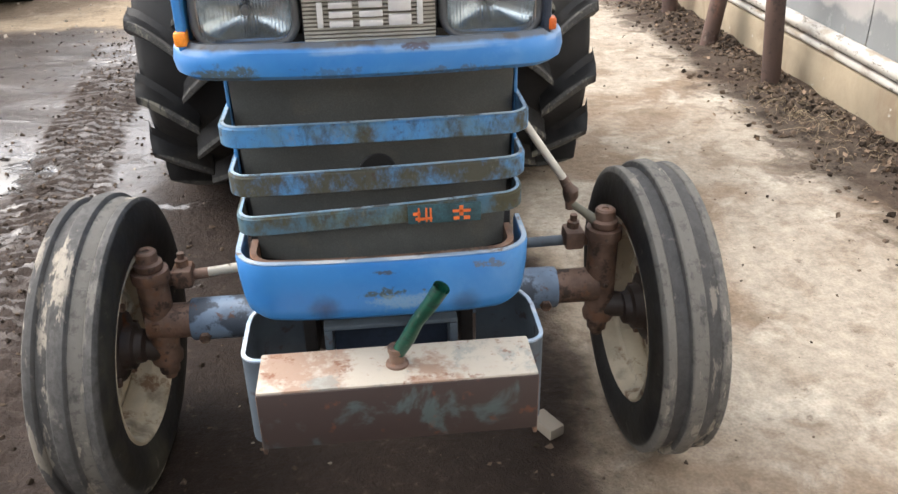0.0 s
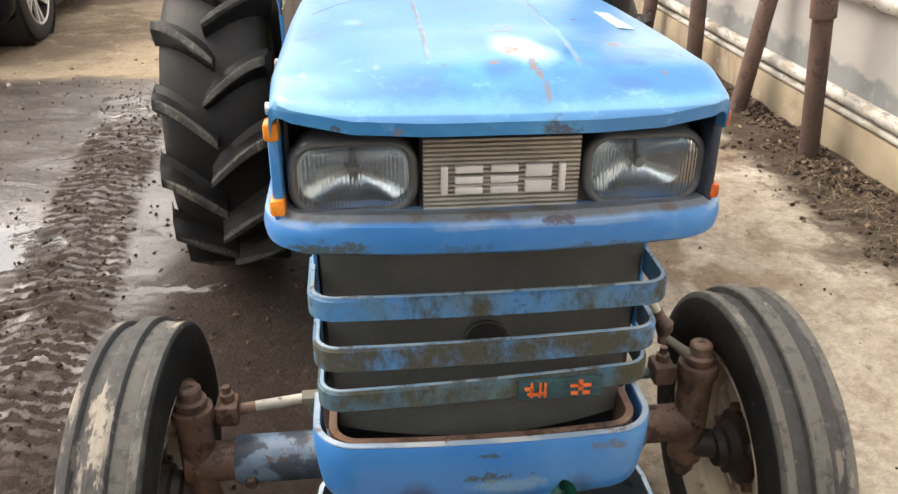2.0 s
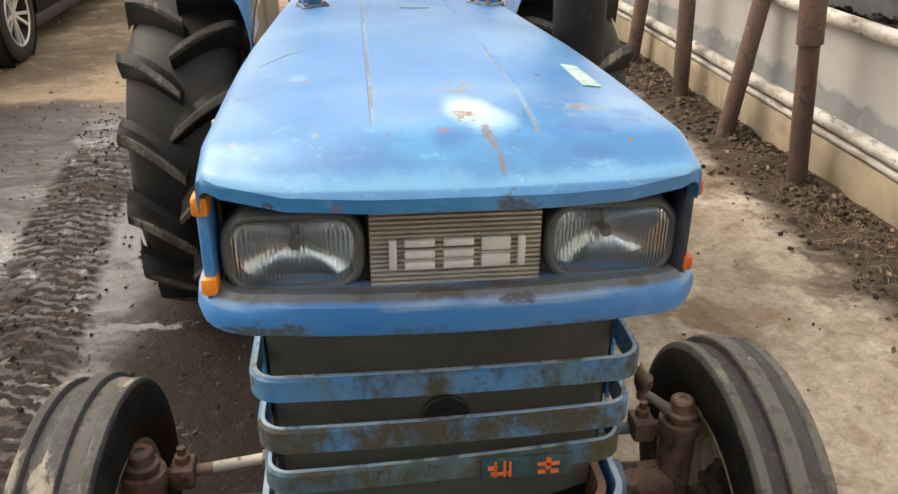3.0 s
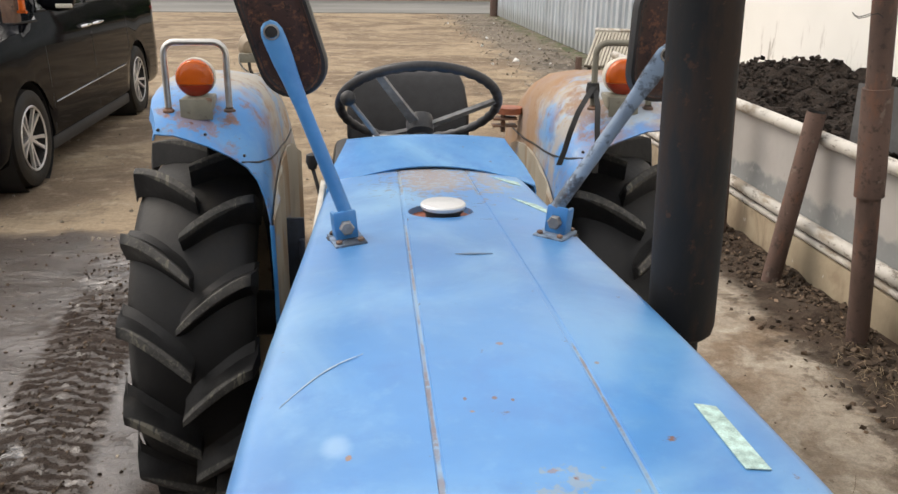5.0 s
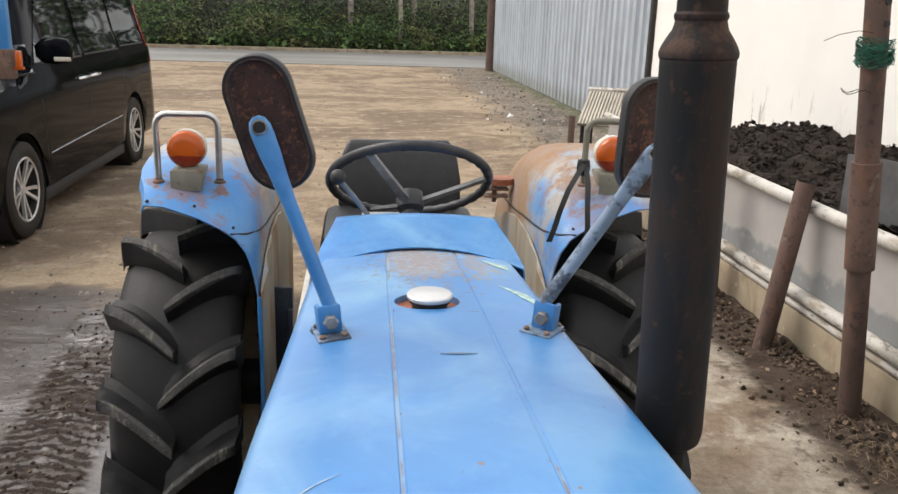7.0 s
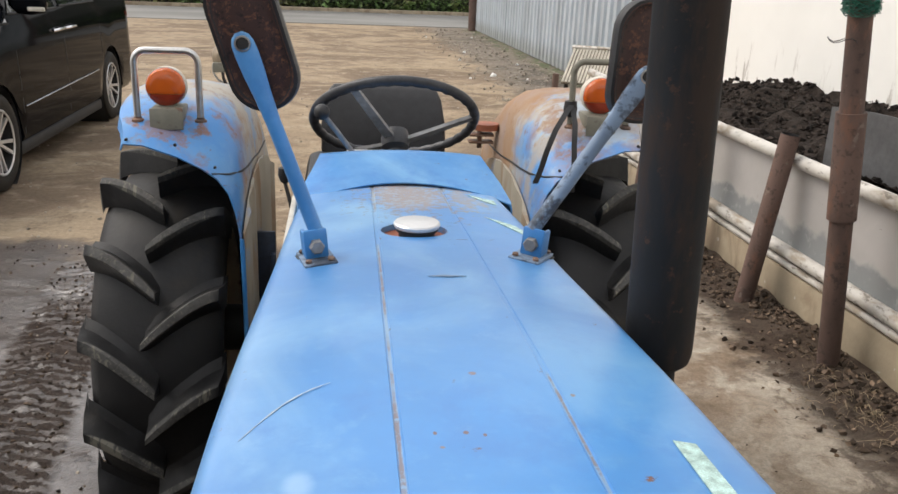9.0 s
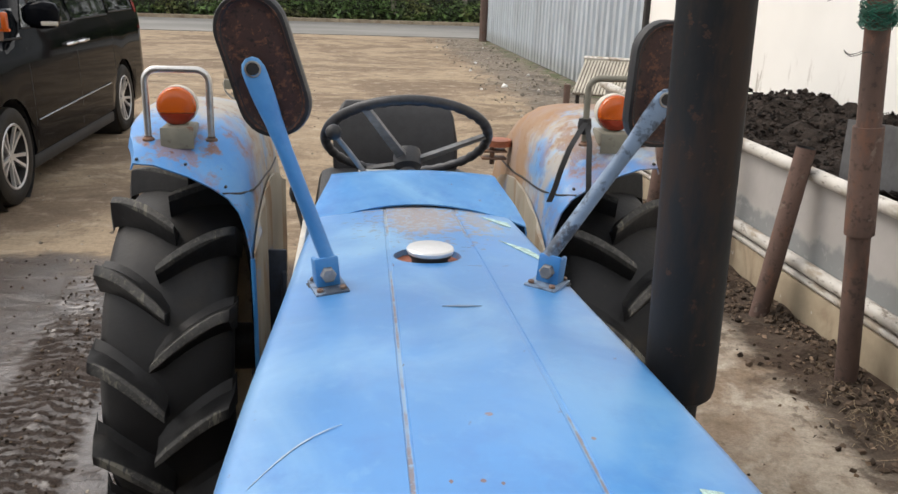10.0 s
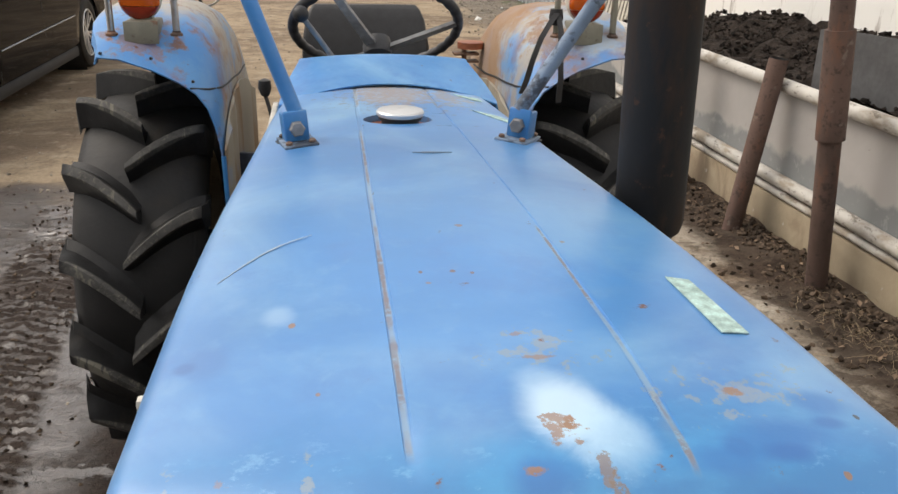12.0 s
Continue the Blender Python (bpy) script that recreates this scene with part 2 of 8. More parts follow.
def rubber(name, dust=0.4, mud=(0.2, 0.17, 0.13), crown=None, ribs=None):
    """Black rubber; crown: (y, z, radius) of a wheel whose worn running face is dusty grey outside that radius;
    ribs: the wheel's centre, its turn and camber, and how pale with dried mud its face is across the width."""
    k = Mat(name, (0.0095, 0.0095, 0.0100), 0.55, spec=0.35)
    k.vary(k.noise(6, 4), 0.7, 1.4)
    k.mix(k.ramp(k.noise(4, 6, rough=0.65), 0.62 - 0.35 * dust, 0.80), (0.040, 0.033, 0.024), 0.85)
    if crown:
        y, z = k.op("SUBTRACT", k.axis("Y"), crown[0]), k.op("SUBTRACT", k.axis("Z"), crown[1])
        d = k.op("SQRT", k.op("ADD", k.op("MULTIPLY", y, y), k.op("MULTIPLY", z, z)), 0)
        face = k.ramp(d, crown[2] - 0.004, crown[2] + 0.002)
        k.mix(face, (0.090, 0.087, 0.082), 0.85, crown[3])
        k.vary(k.noise(26, 6, rough=0.75, stretch=(1.6, 1, 1)), 0.6, 1.35)
        k.mix(k.op("MULTIPLY", face, k.ramp(k.noise(9, 6, rough=0.66, stretch=(2.2, 0.55, 0.55)), 0.57, 0.61)), mud, 0.9, 0.85)
        k.mix(k.op("MULTIPLY", face, k.ramp(k.noise(16, 6, rough=0.7), 0.55, 0.7)), (0.035, 0.034, 0.032), 0.8, 0.5)
        if ribs:
            (cx, cy, cz), turn, camber, stops = ribs
            n = (Matrix.Rotation(radians(turn), 3, "Z") @ Matrix.Rotation(radians(camber), 3, "Y")) @ Vector((1, 0, 0))
            across = k.op("MULTIPLY", k.axis("X"), n.x)
            across = k.op("ADD", across, k.op("MULTIPLY", k.axis("Y"), n.y))
            across = k.op("ADD", across, k.op("ADD", k.op("MULTIPLY", k.axis("Z"), n.z), -n.dot(Vector((cx, cy, cz)))))
            pale = 0.0
            for (u0, p0), (u1, p1) in zip(stops, stops[1:]):
                if p1 != p0:
                    pale = k.op("ADD", pale, k.op("MULTIPLY", k.ramp(across, u0, u1), p1 - p0))
            pale = k.op("ADD", pale, stops[0][1])
            torn = k.ramp(k.op("ADD", k.noise(14, 6, rough=0.72, stretch=(1.6, 0.6, 0.6), move=(2, 3, 5)), k.op("MULTIPLY", k.op("SUBTRACT", pale, 0.5), 0.5)), 0.50, 0.60)
            k.mix(k.op("MULTIPLY", face, torn), (0.185, 0.172, 0.150), 0.9, 0.6)
            k.mix(k.op("MULTIPLY", face, k.ramp(pale, 0.35, 0.05)), (0.042, 0.042, 0.043), 0.75, 0.6)
            k.mix(k.op("MULTIPLY", face, k.ramp(k.noise(42, 6, rough=0.75, move=(5, 1, 1)), 0.52, 0.64)), (0.050, 0.047, 0.043), 0.8, 0.55)
            # olive dust on the side wall
            k.mix(k.op("MULTIPLY", k.op("SUBTRACT", 1.0, face), k.ramp(k.noise(5, 5, rough=0.6, move=(1, 1, 4)), 0.45, 0.70)), (0.075, 0.068, 0.045), 0.7, 0.6 if cx < 0 else 0.2)
        if crown[3] < 0.8:
            k.mix(k.op("MULTIPLY", face, k.ramp(k.noise(75, 6, rough=0.78, move=(3, 0, 2)), 0.53, 0.62)), mud, 0.9, 0.55)
    k.mix(k.ramp(k.noise(24, 6, rough=0.7), 0.68 - 0.1 * dust, 0.76), mud, 0.9, 0.4)
    k.bump(k.noise(55, 5), 0.0012).bump(k.noise(300, 3), 0.0002)
    return k.done()


def glass(name, tint, rough=0.03):
    m = bpy.data.materials.new(name)
    m.use_nodes = True
    b = m.node_tree.nodes["Principled BSDF"]
    b.inputs["Base Color"].default_value = (*tint, 1)
    b.inputs["Roughness"].default_value = rough
    b.inputs["Transmission Weight"].default_value = 1.0
    b.inputs["IOR"].default_value = 1.45
    return m


M = {}
M["hood"] = blue_paint("hood_blue", 0.6, spots=(
    ((0.008, 1.914, 1.2), (0.007, 0.011, 0.05), (0.28, 0.15, 0.075), 2.2, 0.8),
    ((0.017, 1.895, 1.2), (0.005, 0.014, 0.05), (0.28, 0.15, 0.075), 2.0, 0.8),
    ((0.026, 1.874, 1.2), (0.0036, 0.010, 0.05), (0.20, 0.125, 0.075), 1.6, 0.75),
    ((0.032, 1.857, 1.19), (0.0036, 0.012, 0.05), (0.21, 0.14, 0.085), 1.6, 0.75),
    ((0.0375, 1.838, 1.18), (0.0034, 0.014, 0.05), (0.18, 0.12, 0.08), 1.6, 0.7),
    ((0.014, 1.998, 1.2), (0.020, 0.016, 0.05), (0.34, 0.33, 0.25), 3.2, 0.45),
    ((0.142, 1.945, 1.2), (0.026, 0.014, 0.05), (0.34, 0.33, 0.25), 3.4, 0.45),
    ((-0.049, 2.139, 1.2), (0.0022, 0.0030, 0.05), RUST, 0.5, 0.9), ((-0.006, 2.133, 1.2), (0.0020, 0.0030, 0.05), RUST, 0.5, 0.9),
    ((-0.045, 2.116, 1.2), (0.0030, 0.0024, 0.05), RUST_PALE, 0.5, 0.8), ((-0.022, 2.138, 1.2), (0.0030, 0.0036, 0.05), RUST, 0.6, 0.9),
    ((-0.153, 2.060, 1.2), (0.0030, 0.0050, 0.05), RUST_PALE, 0.6, 0.9), ((-0.134, 1.963, 1.2), (0.0020, 0.0025, 0.05), RUST_PALE, 0.5, 0.8),
    ((0.091, 2.204, 1.2), (0.0030, 0.0036, 0.05), RUST_PALE, 0.6, 0.8), ((-0.075, 2.370, 1.2), (0.0014, 0.0030, 0.05), RUST_DARK, 0.5, 0.9),
    ((0.172, 1.866, 1.2), (0.0030, 0.0030, 0.05), RUST_PALE, 0.5, 0.9), ((0.208, 1.916, 1.2), (0.0020, 0.0030, 0.05), (0.02, 0.02, 0.03), 0.5, 0.9),
    ((-0.188, 1.889, 1.2), (0.004, 0.006, 0.05), RUST_PALE, 1.6, 0.5), ((-0.218, 1.890, 1.2), (0.004, 0.014, 0.05), (0.34, 0.34, 0.26), 1.5, 0.4),
    ((-0.14, 1.900, 1.2), (0.004, 0.016, 0.05), (0.34, 0.34, 0.26), 1.5, 0.5),
    ((0.046, 1.815, 1.150), (0.024, 0.03, 0.012), (0.045, 0.035, 0.03), 0.9, 0.8),
    ((-0.013, 1.874, 1.2), (0.007, 0.006, 0.05), RUST_PALE, 0.9, 0.9),
    ((0.014, 1.988, 1.2), (0.020, 0.003, 0.05), RUST_PALE, 1.0, 0.6),
    ((0.134, 1.942, 1.2), (0.006, 0.005, 0.05), RUST_PALE, 1.0, 0.8),
    ((0.006, 2.020, 1.2), (0.004, 0.004, 0.05), RUST_PALE, 1.0, 0.6),
    ((0.0, 2.250, 1.2), (0.005, 0.004, 0.05), RUST_PALE, 0.5, 0.8),
    ((-0.004, 3.07, 1.19), (0.082, 0.155, 0.06), (0.36, 0.35, 0.30), 0.35, 0.7),
    ((0.005, 3.06, 1.19), (0.075, 0.13, 0.06), (0.26, 0.14, 0.06), 2.4, 0.55),
    ((0.105, 3.05, 1.18), (0.035, 0.11, 0.06), (0.33, 0.27, 0.19), 1.3, 0.6),
    ((-0.185, 1.83, 1.15), (0.005, 0.03, 0.006), RUST_DARK, 0.9, 0.8), ((-0.12, 1.83, 1.15), (0.006, 0.03, 0.005), RUST_PALE, 0.9, 0.6)), nose=1.885,
    # soft pale patch near the nose: faded paint with its glare painted in
    soft_patches=(((0.018, 1.922, 1.2), (0.032, 0.046, 0.09), (0.55, 0.74, 0.88), 0.22, 0.85), ((0.036, 1.900, 1.2), (0.030, 0.034, 0.09), (0.45, 0.68, 0.86), 0.22, 0.6), ((0.008, 1.958, 1.2), (0.020, 0.022, 0.09), (0.45, 0.66, 0.84), 0.2, 0.3),
           ((-0.164, 2.078, 1.2), (0.015, 0.022, 0.08), (0.42, 0.62, 0.80), 0.3, 0.4),
           ((0.145, 1.895, 1.2), (0.05, 0.022, 0.06), (0.012, 0.160, 0.460), 0.5, 0.95), ((0.19, 1.93, 1.2), (0.025, 0.018, 0.06), (0.012, 0.160, 0.460), 0.5, 0.8), ((0.10, 1.875, 1.2), (0.03, 0.014, 0.06), (0.012, 0.160, 0.460), 0.5, 0.8),
           ((-0.01, 1.868, 1.19), (0.024, 0.022, 0.06), (0.012, 0.160, 0.460), 0.3, 0.95),
           ((-0.10, 1.85, 1.18), (0.05, 0.014, 0.05), (0.03, 0.155, 0.43), 0.5, 0.5),
           ((-0.21, 2.02, 1.2), (0.02, 0.03, 0.05), (0.035, 0.16, 0.43), 0.5, 0.5), ((-0.224, 2.015, 1.2), (0.010, 0.010, 0.05), (0.012, 0.125, 0.38), 0.5, 0.8),
           ((0.142, 1.882, 1.2), (0.022, 0.010, 0.06), (0.006, 0.125, 0.41), 0.5, 0.9), ((0.112, 1.886, 1.2), (0.012, 0.012, 0.06), (0.008, 0.140, 0.43), 0.5, 0.8), ((0.184, 1.909, 1.2), (0.016, 0.008, 0.06), (0.008, 0.140, 0.43), 0.5, 0.9), ((0.131, 1.850, 1.2), (0.030, 0.010, 0.06), (0.008, 0.140, 0.43), 0.5, 0.8)),
    lines=((-0.0825, -0.0805, 1.885, 2.21, 0.0017), (-0.0805, -0.0735, 2.19, 2.72, 0.0013), (0.0785, 0.0805, 1.862, 1.98, 0.0017), (0.0805, 0.0775, 1.96, 2.26, 0.0012),
           (-0.0685, -0.0658, 2.93, 3.17, 0.0020), (0.0685, 0.0658, 2.93, 3.17, 0.0020)))
M["blue"] = blue_paint("faded_blue", 0.5)
M["bumper"] = blue_paint("bumper_blue", 0.2, soft_patches=(((0.0, 1.87, 1.0), (0.6, 0.4, 0.2), (0.020, 0.150, 0.44), 0.2, 0.4),), shelf=1.0355, spots=(
    ((-0.2, 1.84, 1.0), (0.055, 0.06, 0.018), (0.06, 0.07, 0.04), 0.7, 0.85),
    ((0.11, 1.85, 0.999), (0.06, 0.05, 0.006), (0.07, 0.07, 0.045), 1.6, 0.6), ((-0.06, 1.85, 1.0), (0.05, 0.05, 0.008), (0.05, 0.08, 0.10), 1.6, 0.5),
    ((0.06, 1.84, 1.035), (0.02, 0.03, 0.006), RUST_DARK, 0.6, 0.8)))
M["bowl"] = blue_paint("bowl_blue", 0.15, soft_patches=(((0.0, 1.90, 0.60), (0.6, 0.4, 0.2), (0.020, 0.150, 0.44), 0.2, 0.5), ((-0.1, 1.88, 0.585), (0.035, 0.05, 0.035), (0.02, 0.03, 0.06), 0.2, 0.8), ((0.13, 1.88, 0.585), (0.03, 0.05, 0.03), (0.02, 0.04, 0.08), 0.2, 0.6),), spots=(
    ((0.01, 1.89, 0.615), (0.035, 0.05, 0.010), (0.05, 0.06, 0.03), 1.3, 0.85), ((0.0, 1.89, 0.655), (0.02, 0.05, 0.004), (0.05, 0.05, 0.04), 1.0, 0.8), ((0.17, 1.9, 0.655), (0.03, 0.05, 0.008), (0.12, 0.11, 0.08), 1.0, 0.7),
    ((0.03, 1.88, 0.595), (0.06, 0.05, 0.02), (0.25, 0.36, 0.42), 0.5, 0.5)))
k = Mat("band_blue", (0.06, 0.22, 0.48), 0.45)
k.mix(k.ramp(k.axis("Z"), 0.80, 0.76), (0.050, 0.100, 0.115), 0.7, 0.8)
k.mix(k.ramp(k.noise(9, 6, warp=0.5, rough=0.65), 0.42, 0.66), (0.095, 0.155, 0.15), 0.7, 0.8)
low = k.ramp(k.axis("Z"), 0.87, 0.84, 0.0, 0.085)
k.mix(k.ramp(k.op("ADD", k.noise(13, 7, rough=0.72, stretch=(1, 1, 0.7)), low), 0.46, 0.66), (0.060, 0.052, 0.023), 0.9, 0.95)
k.mix(k.ramp(k.noise(34, 6, rough=0.75, stretch=(1.4, 1, 0.6)), 0.48, 0.70), (0.038, 0.038, 0.019), 0.9, 0.7)
k.mix(k.ramp(k.noise(28, 6, rough=0.75, move=(1, 4, 2), stretch=(1.5, 1, 0.7)), 0.56, 0.72), (0.19, 0.20, 0.17), 0.8, 0.6)
k.mix(k.ramp(k.noise(60, 5), 0.6, 0.7), (0.05, 0.03, 0.02), 0.9, 0.6)
k.bump(k.noise(60, 5), 0.0008)
M["band"] = k.done()
k = Mat("band_worn_edge", (0.20, 0.33, 0.48), 0.55)
k.mix(k.ramp(k.noise(12, 6, rough=0.7), 0.45, 0.60), (0.34, 0.42, 0.48), 0.6, 0.8)
k.mix(k.ramp(k.noise(26, 6, rough=0.7, move=(1, 2, 3)), 0.52, 0.62), (0.09, 0.075, 0.05), 0.8, 0.8)
M["band_edge"] = k.done()
k = Mat("mudguard_blue", (0.07, 0.25, 0.58), 0.38)
k.mix(k.ramp(k.op("ADD", k.noise(5, 5, warp=0.4), k.op("MULTIPLY", k.op("SUBTRACT", k.axis("Y"), 3.70), 1.1)), 0.42, 0.74), (0.43, 0.38, 0.29), 0.6, 0.9)
k.mix(k.ramp(k.op("ADD", k.noise(7, 6, rough=0.62, move=(3, 1, 2)), k.op("MULTIPLY", k.axis("X"), 0.12)), 0.46, 0.74), (0.30, 0.165, 0.08), 0.75, 0.85)
k.mix(k.ramp(k.noise(6.5, 6, rough=0.68, move=(6, 2, 9)), 0.50, 0.64), (0.11, 0.30, 0.58), 0.45, 0.7)
k.mix(k.ramp(k.noise(11, 7, rough=0.74, move=(1, 5, 2)), 0.55, 0.68), (0.26, 0.13, 0.06), 0.8, 0.75)
far = k.ramp(k.axis("X"), 0.0, 0.2)
k.mix(k.op("MULTIPLY", far, k.ramp(k.noise(6, 6, rough=0.62, move=(2, 7, 3)), 0.48, 0.62)), (0.36, 0.50, 0.62), 0.5, 0.6)
k.mix(k.op("MULTIPLY", far, k.ramp(k.noise(8, 6, rough=0.66, stretch=(1, 1, 0.5), move=(8, 1, 3)), 0.50, 0.62)), (0.40, 0.33, 0.23), 0.7, 0.75)
k.mix(k.op("MULTIPLY", far, k.ramp(k.op("ADD", k.axis("Y"), k.op("MULTIPLY", k.op("SUBTRACT", k.noise(9, 6, rough=0.65), 0.5), 0.5)), 3.86, 4.0)), (0.30, 0.17, 0.085), 0.75, 0.8)
for where, size in (((-0.556, 3.655, 1.2), (0.085, 0.06, 0.05)), ((-0.43, 3.585, 1.14), (0.018, 0.03, 0.022)), ((-0.64, 3.67, 1.21), (0.03, 0.03, 0.03)), ((-0.47, 3.67, 1.21), (0.03, 0.03, 0.03)), ((0.47, 3.72, 1.19), (0.06, 0.12, 0.08))):
    k.mix(k.spot(where, size, 0.9, 30.0, 0.1), (0.27, 0.14, 0.07), 0.8, 0.65)
k.mix(k.ramp(k.noise(40, 5), 0.66, 0.73), RUST, 0.9, 0.8)
k.bump(k.noise(14, 4), 0.001)
M["mudguard"] = k.done()
k = Mat("mudguard_side", (0.34, 0.31, 0.25), 0.6)
k.mix(k.ramp(k.noise(5, 5, stretch=(1, 1.6, 0.4), warp=0.4), 0.45, 0.65), (0.24, 0.14, 0.07), 0.7, 0.8)
k.mix(k.ramp(k.noise(4, 4, move=(5, 0, 1)), 0.58, 0.68), (0.12, 0.28, 0.55), 0.5, 0.7)
k.bump(k.noise(30, 4), 0.0006)
M["mudguard_side"] = k.done()
k = Mat("rusty_iron", (0.155, 0.095, 0.068), 0.6, 0.05)
k.vary(k.noise(14, 5), 0.5, 1.5)
k.mix(k.ramp(k.noise(17, 6, rough=0.65), 0.52, 0.64), (0.20, 0.10, 0.055), 0.75, 0.75)
k.mix(k.ramp(k.noise(22, 6, rough=0.7, move=(3, 2, 1)), 0.52, 0.62), (0.025, 0.018, 0.015), 0.6, 0.8)
k.mix(k.ramp(k.noise(50, 5), 0.62, 0.7), (0.26, 0.22, 0.17), 0.8, 0.4)
k.bump(k.noise(90, 5, rough=0.7), 0.0015)
M["axle_rust"] = k.done()
k = Mat("worn_grey_blue_paint", (0.17, 0.24, 0.34), 0.5)
k.vary(k.noise(12, 5), 0.7, 1.25)
k.mix(k.ramp(k.noise(16, 6, rough=0.7), 0.47, 0.57), (0.028, 0.036, 0.05), 0.6, 0.85)
k.mix(k.ramp(k.noise(34, 6, rough=0.7, move=(2, 2, 2)), 0.60, 0.68), (0.13, 0.065, 0.04), 0.85, 0.85)
k.bump(k.noise(70, 5), 0.001)
M["axle_blue"] = k.done()
M["tray_grey"] = rusty_metal("grey_blue_plate", (0.085, 0.108, 0.132), 0.05)
k = Mat("worn_white_edge", (0.25, 0.34, 0.45), 0.5)
k.mix(k.ramp(k.noise(9, 5), 0.45, 0.6), (0.46, 0.50, 0.54), 0.5)
k.mix(k.ramp(k.noise(30, 6, rough=0.7), 0.56, 0.66), (0.16, 0.13, 0.11), 0.7)
M["worn_edge"] = k.done()
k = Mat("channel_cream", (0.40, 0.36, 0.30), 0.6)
k.mix(k.ramp(k.noise(10, 7, rough=0.68), 0.46, 0.58), (0.25, 0.15, 0.10), 0.8, 0.8)
k.mix(k.ramp(k.noise(16, 6, rough=0.7, move=(4, 1, 0)), 0.52, 0.62), (0.20, 0.23, 0.22), 0.7, 0.6)
k.mix(k.ramp(k.noise(34, 6, rough=0.7), 0.56, 0.66), RUST, 0.9, 0.7)
k.bump(k.noise(80, 5), 0.001)
M["channel_top"] = k.done()
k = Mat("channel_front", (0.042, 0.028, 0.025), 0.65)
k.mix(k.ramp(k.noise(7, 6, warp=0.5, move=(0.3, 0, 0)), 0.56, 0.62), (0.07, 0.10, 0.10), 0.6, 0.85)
k.mix(k.ramp(k.noise(28, 5), 0.62, 0.72), RUST, 0.9, 0.6)
M["channel_front"] = k.done()
k = Mat("green_pipe", (0.006, 0.055, 0.034), 0.35)
k.vary(k.noise(20, 5), 0.6, 1.4)
k.mix(k.ramp(k.noise(30, 6, rough=0.7, stretch=(1, 1, 2)), 0.52, 0.64), (0.012, 0.030, 0.024), 0.6, 0.8)
k.mix(k.ramp(k.noise(55, 5, rough=0.7), 0.62, 0.70), (0.10, 0.14, 0.11), 0.7, 0.6)
M["green_pipe"] = k.done()
M["iron_dark"] = plain("dark_iron", (0.03, 0.028, 0.027), 0.6, 0.3, 0.3)
k = Mat("exhaust_black", (0.0105, 0.011, 0.012), 0.62, 0.0, 0.22)
k.vary(k.noise(7, 5, stretch=(1, 1, 0.4)), 0.6, 1.5)
k.mix(k.ramp(k.noise(13, 6, rough=0.7, stretch=(1, 1, 0.25)), 0.50, 0.66), (0.036, 0.024, 0.018), 0.8, 0.8)
k.mix(k.ramp(k.noise(48, 6, rough=0.72), 0.60, 0.66), (0.065, 0.036, 0.024), 0.85, 0.75)
k.mix(k.op("MULTIPLY", k.ramp(k.axis("Z"), 1.600, 1.625), k.ramp(k.noise(22, 6, rough=0.7), 0.40, 0.58)), (0.085, 0.050, 0.036), 0.8, 0.85)
k.bump(k.noise(120, 4), 0.0003)
M["exhaust"] = k.done()
k = Mat("grille_mesh", (0.088, 0.092, 0.088), 0.6, 0.15)
k.vary(k.noise(6, 5), 0.75, 1.2)
k.mix(k.ramp(k.noise(11, 6, rough=0.65), 0.56, 0.7), (0.12, 0.115, 0.10), 0.8, 0.6)
k.vary(k.cells(520), 0.86, 1.1)
k.bump(k.cells(520), 0.0001)
M["mesh"] = k.done()
M["black"] = plain("black_plastic", (0.015, 0.015, 0.016), 0.5, vary=0.3)
M["gasket"] = plain("headlight_gasket", (0.095, 0.100, 0.104), 0.32, vary=0.2, spec=0.6)
m = bpy.data.materials.new("headlight_glass")
m.use_nodes = True
nt = m.node_tree
clear, shine, blend, fres = (nt.nodes.new(n) for n in ("ShaderNodeBsdfTransparent", "ShaderNodeBsdfGlossy", "ShaderNodeMixShader", "ShaderNodeFresnel"))
clear.inputs["Color"].default_value = (0.90, 0.93, 0.94, 1)
shine.inputs["Roughness"].default_value = 0.10
flute, relief, place_at = (nt.nodes.new(n) for n in ("ShaderNodeTexWave", "ShaderNodeBump", "ShaderNodeNewGeometry"))
flute.bands_direction = "X"
flute.inputs["Scale"].default_value, flute.inputs["Distortion"].default_value = 75.0, 0.6
relief.inputs["Distance"].default_value, relief.inputs["Strength"].default_value = 0.0012, 1.0
nt.links.new(place_at.outputs["Position"], flute.inputs["Vector"])
nt.links.new(flute.outputs["Fac"], relief.inputs["Height"])
nt.links.new(relief.outputs[0], shine.inputs["Normal"])
fres.inputs["IOR"].default_value = 1.7
nt.links.new(fres.outputs[0], blend.inputs[0])
nt.links.new(clear.outputs[0], blend.inputs[1])
nt.links.new(shine.outputs[0], blend.inputs[2])
nt.links.new(blend.outputs[0], nt.nodes["Material Output"].inputs["Surface"])
M["lens"] = m
k = Mat("fluted_reflector", (0.56, 0.60, 0.62), 0.27, 1.0)
k.vary(k.noise(30, 4), 0.72, 1.15)
k.bump(k.op("SINE", k.op("MULTIPLY", k.axis("X"), 1250.0), 0), 0.00010).bump(k.noise(20, 2), 0.0025)
M["reflector"] = k.done()
k = Mat("nameplate", (0.46, 0.435, 0.375), 0.42, 0.25)
k.vary(k.noise(25, 5), 0.75, 1.15)
M["plate"] = k.done()
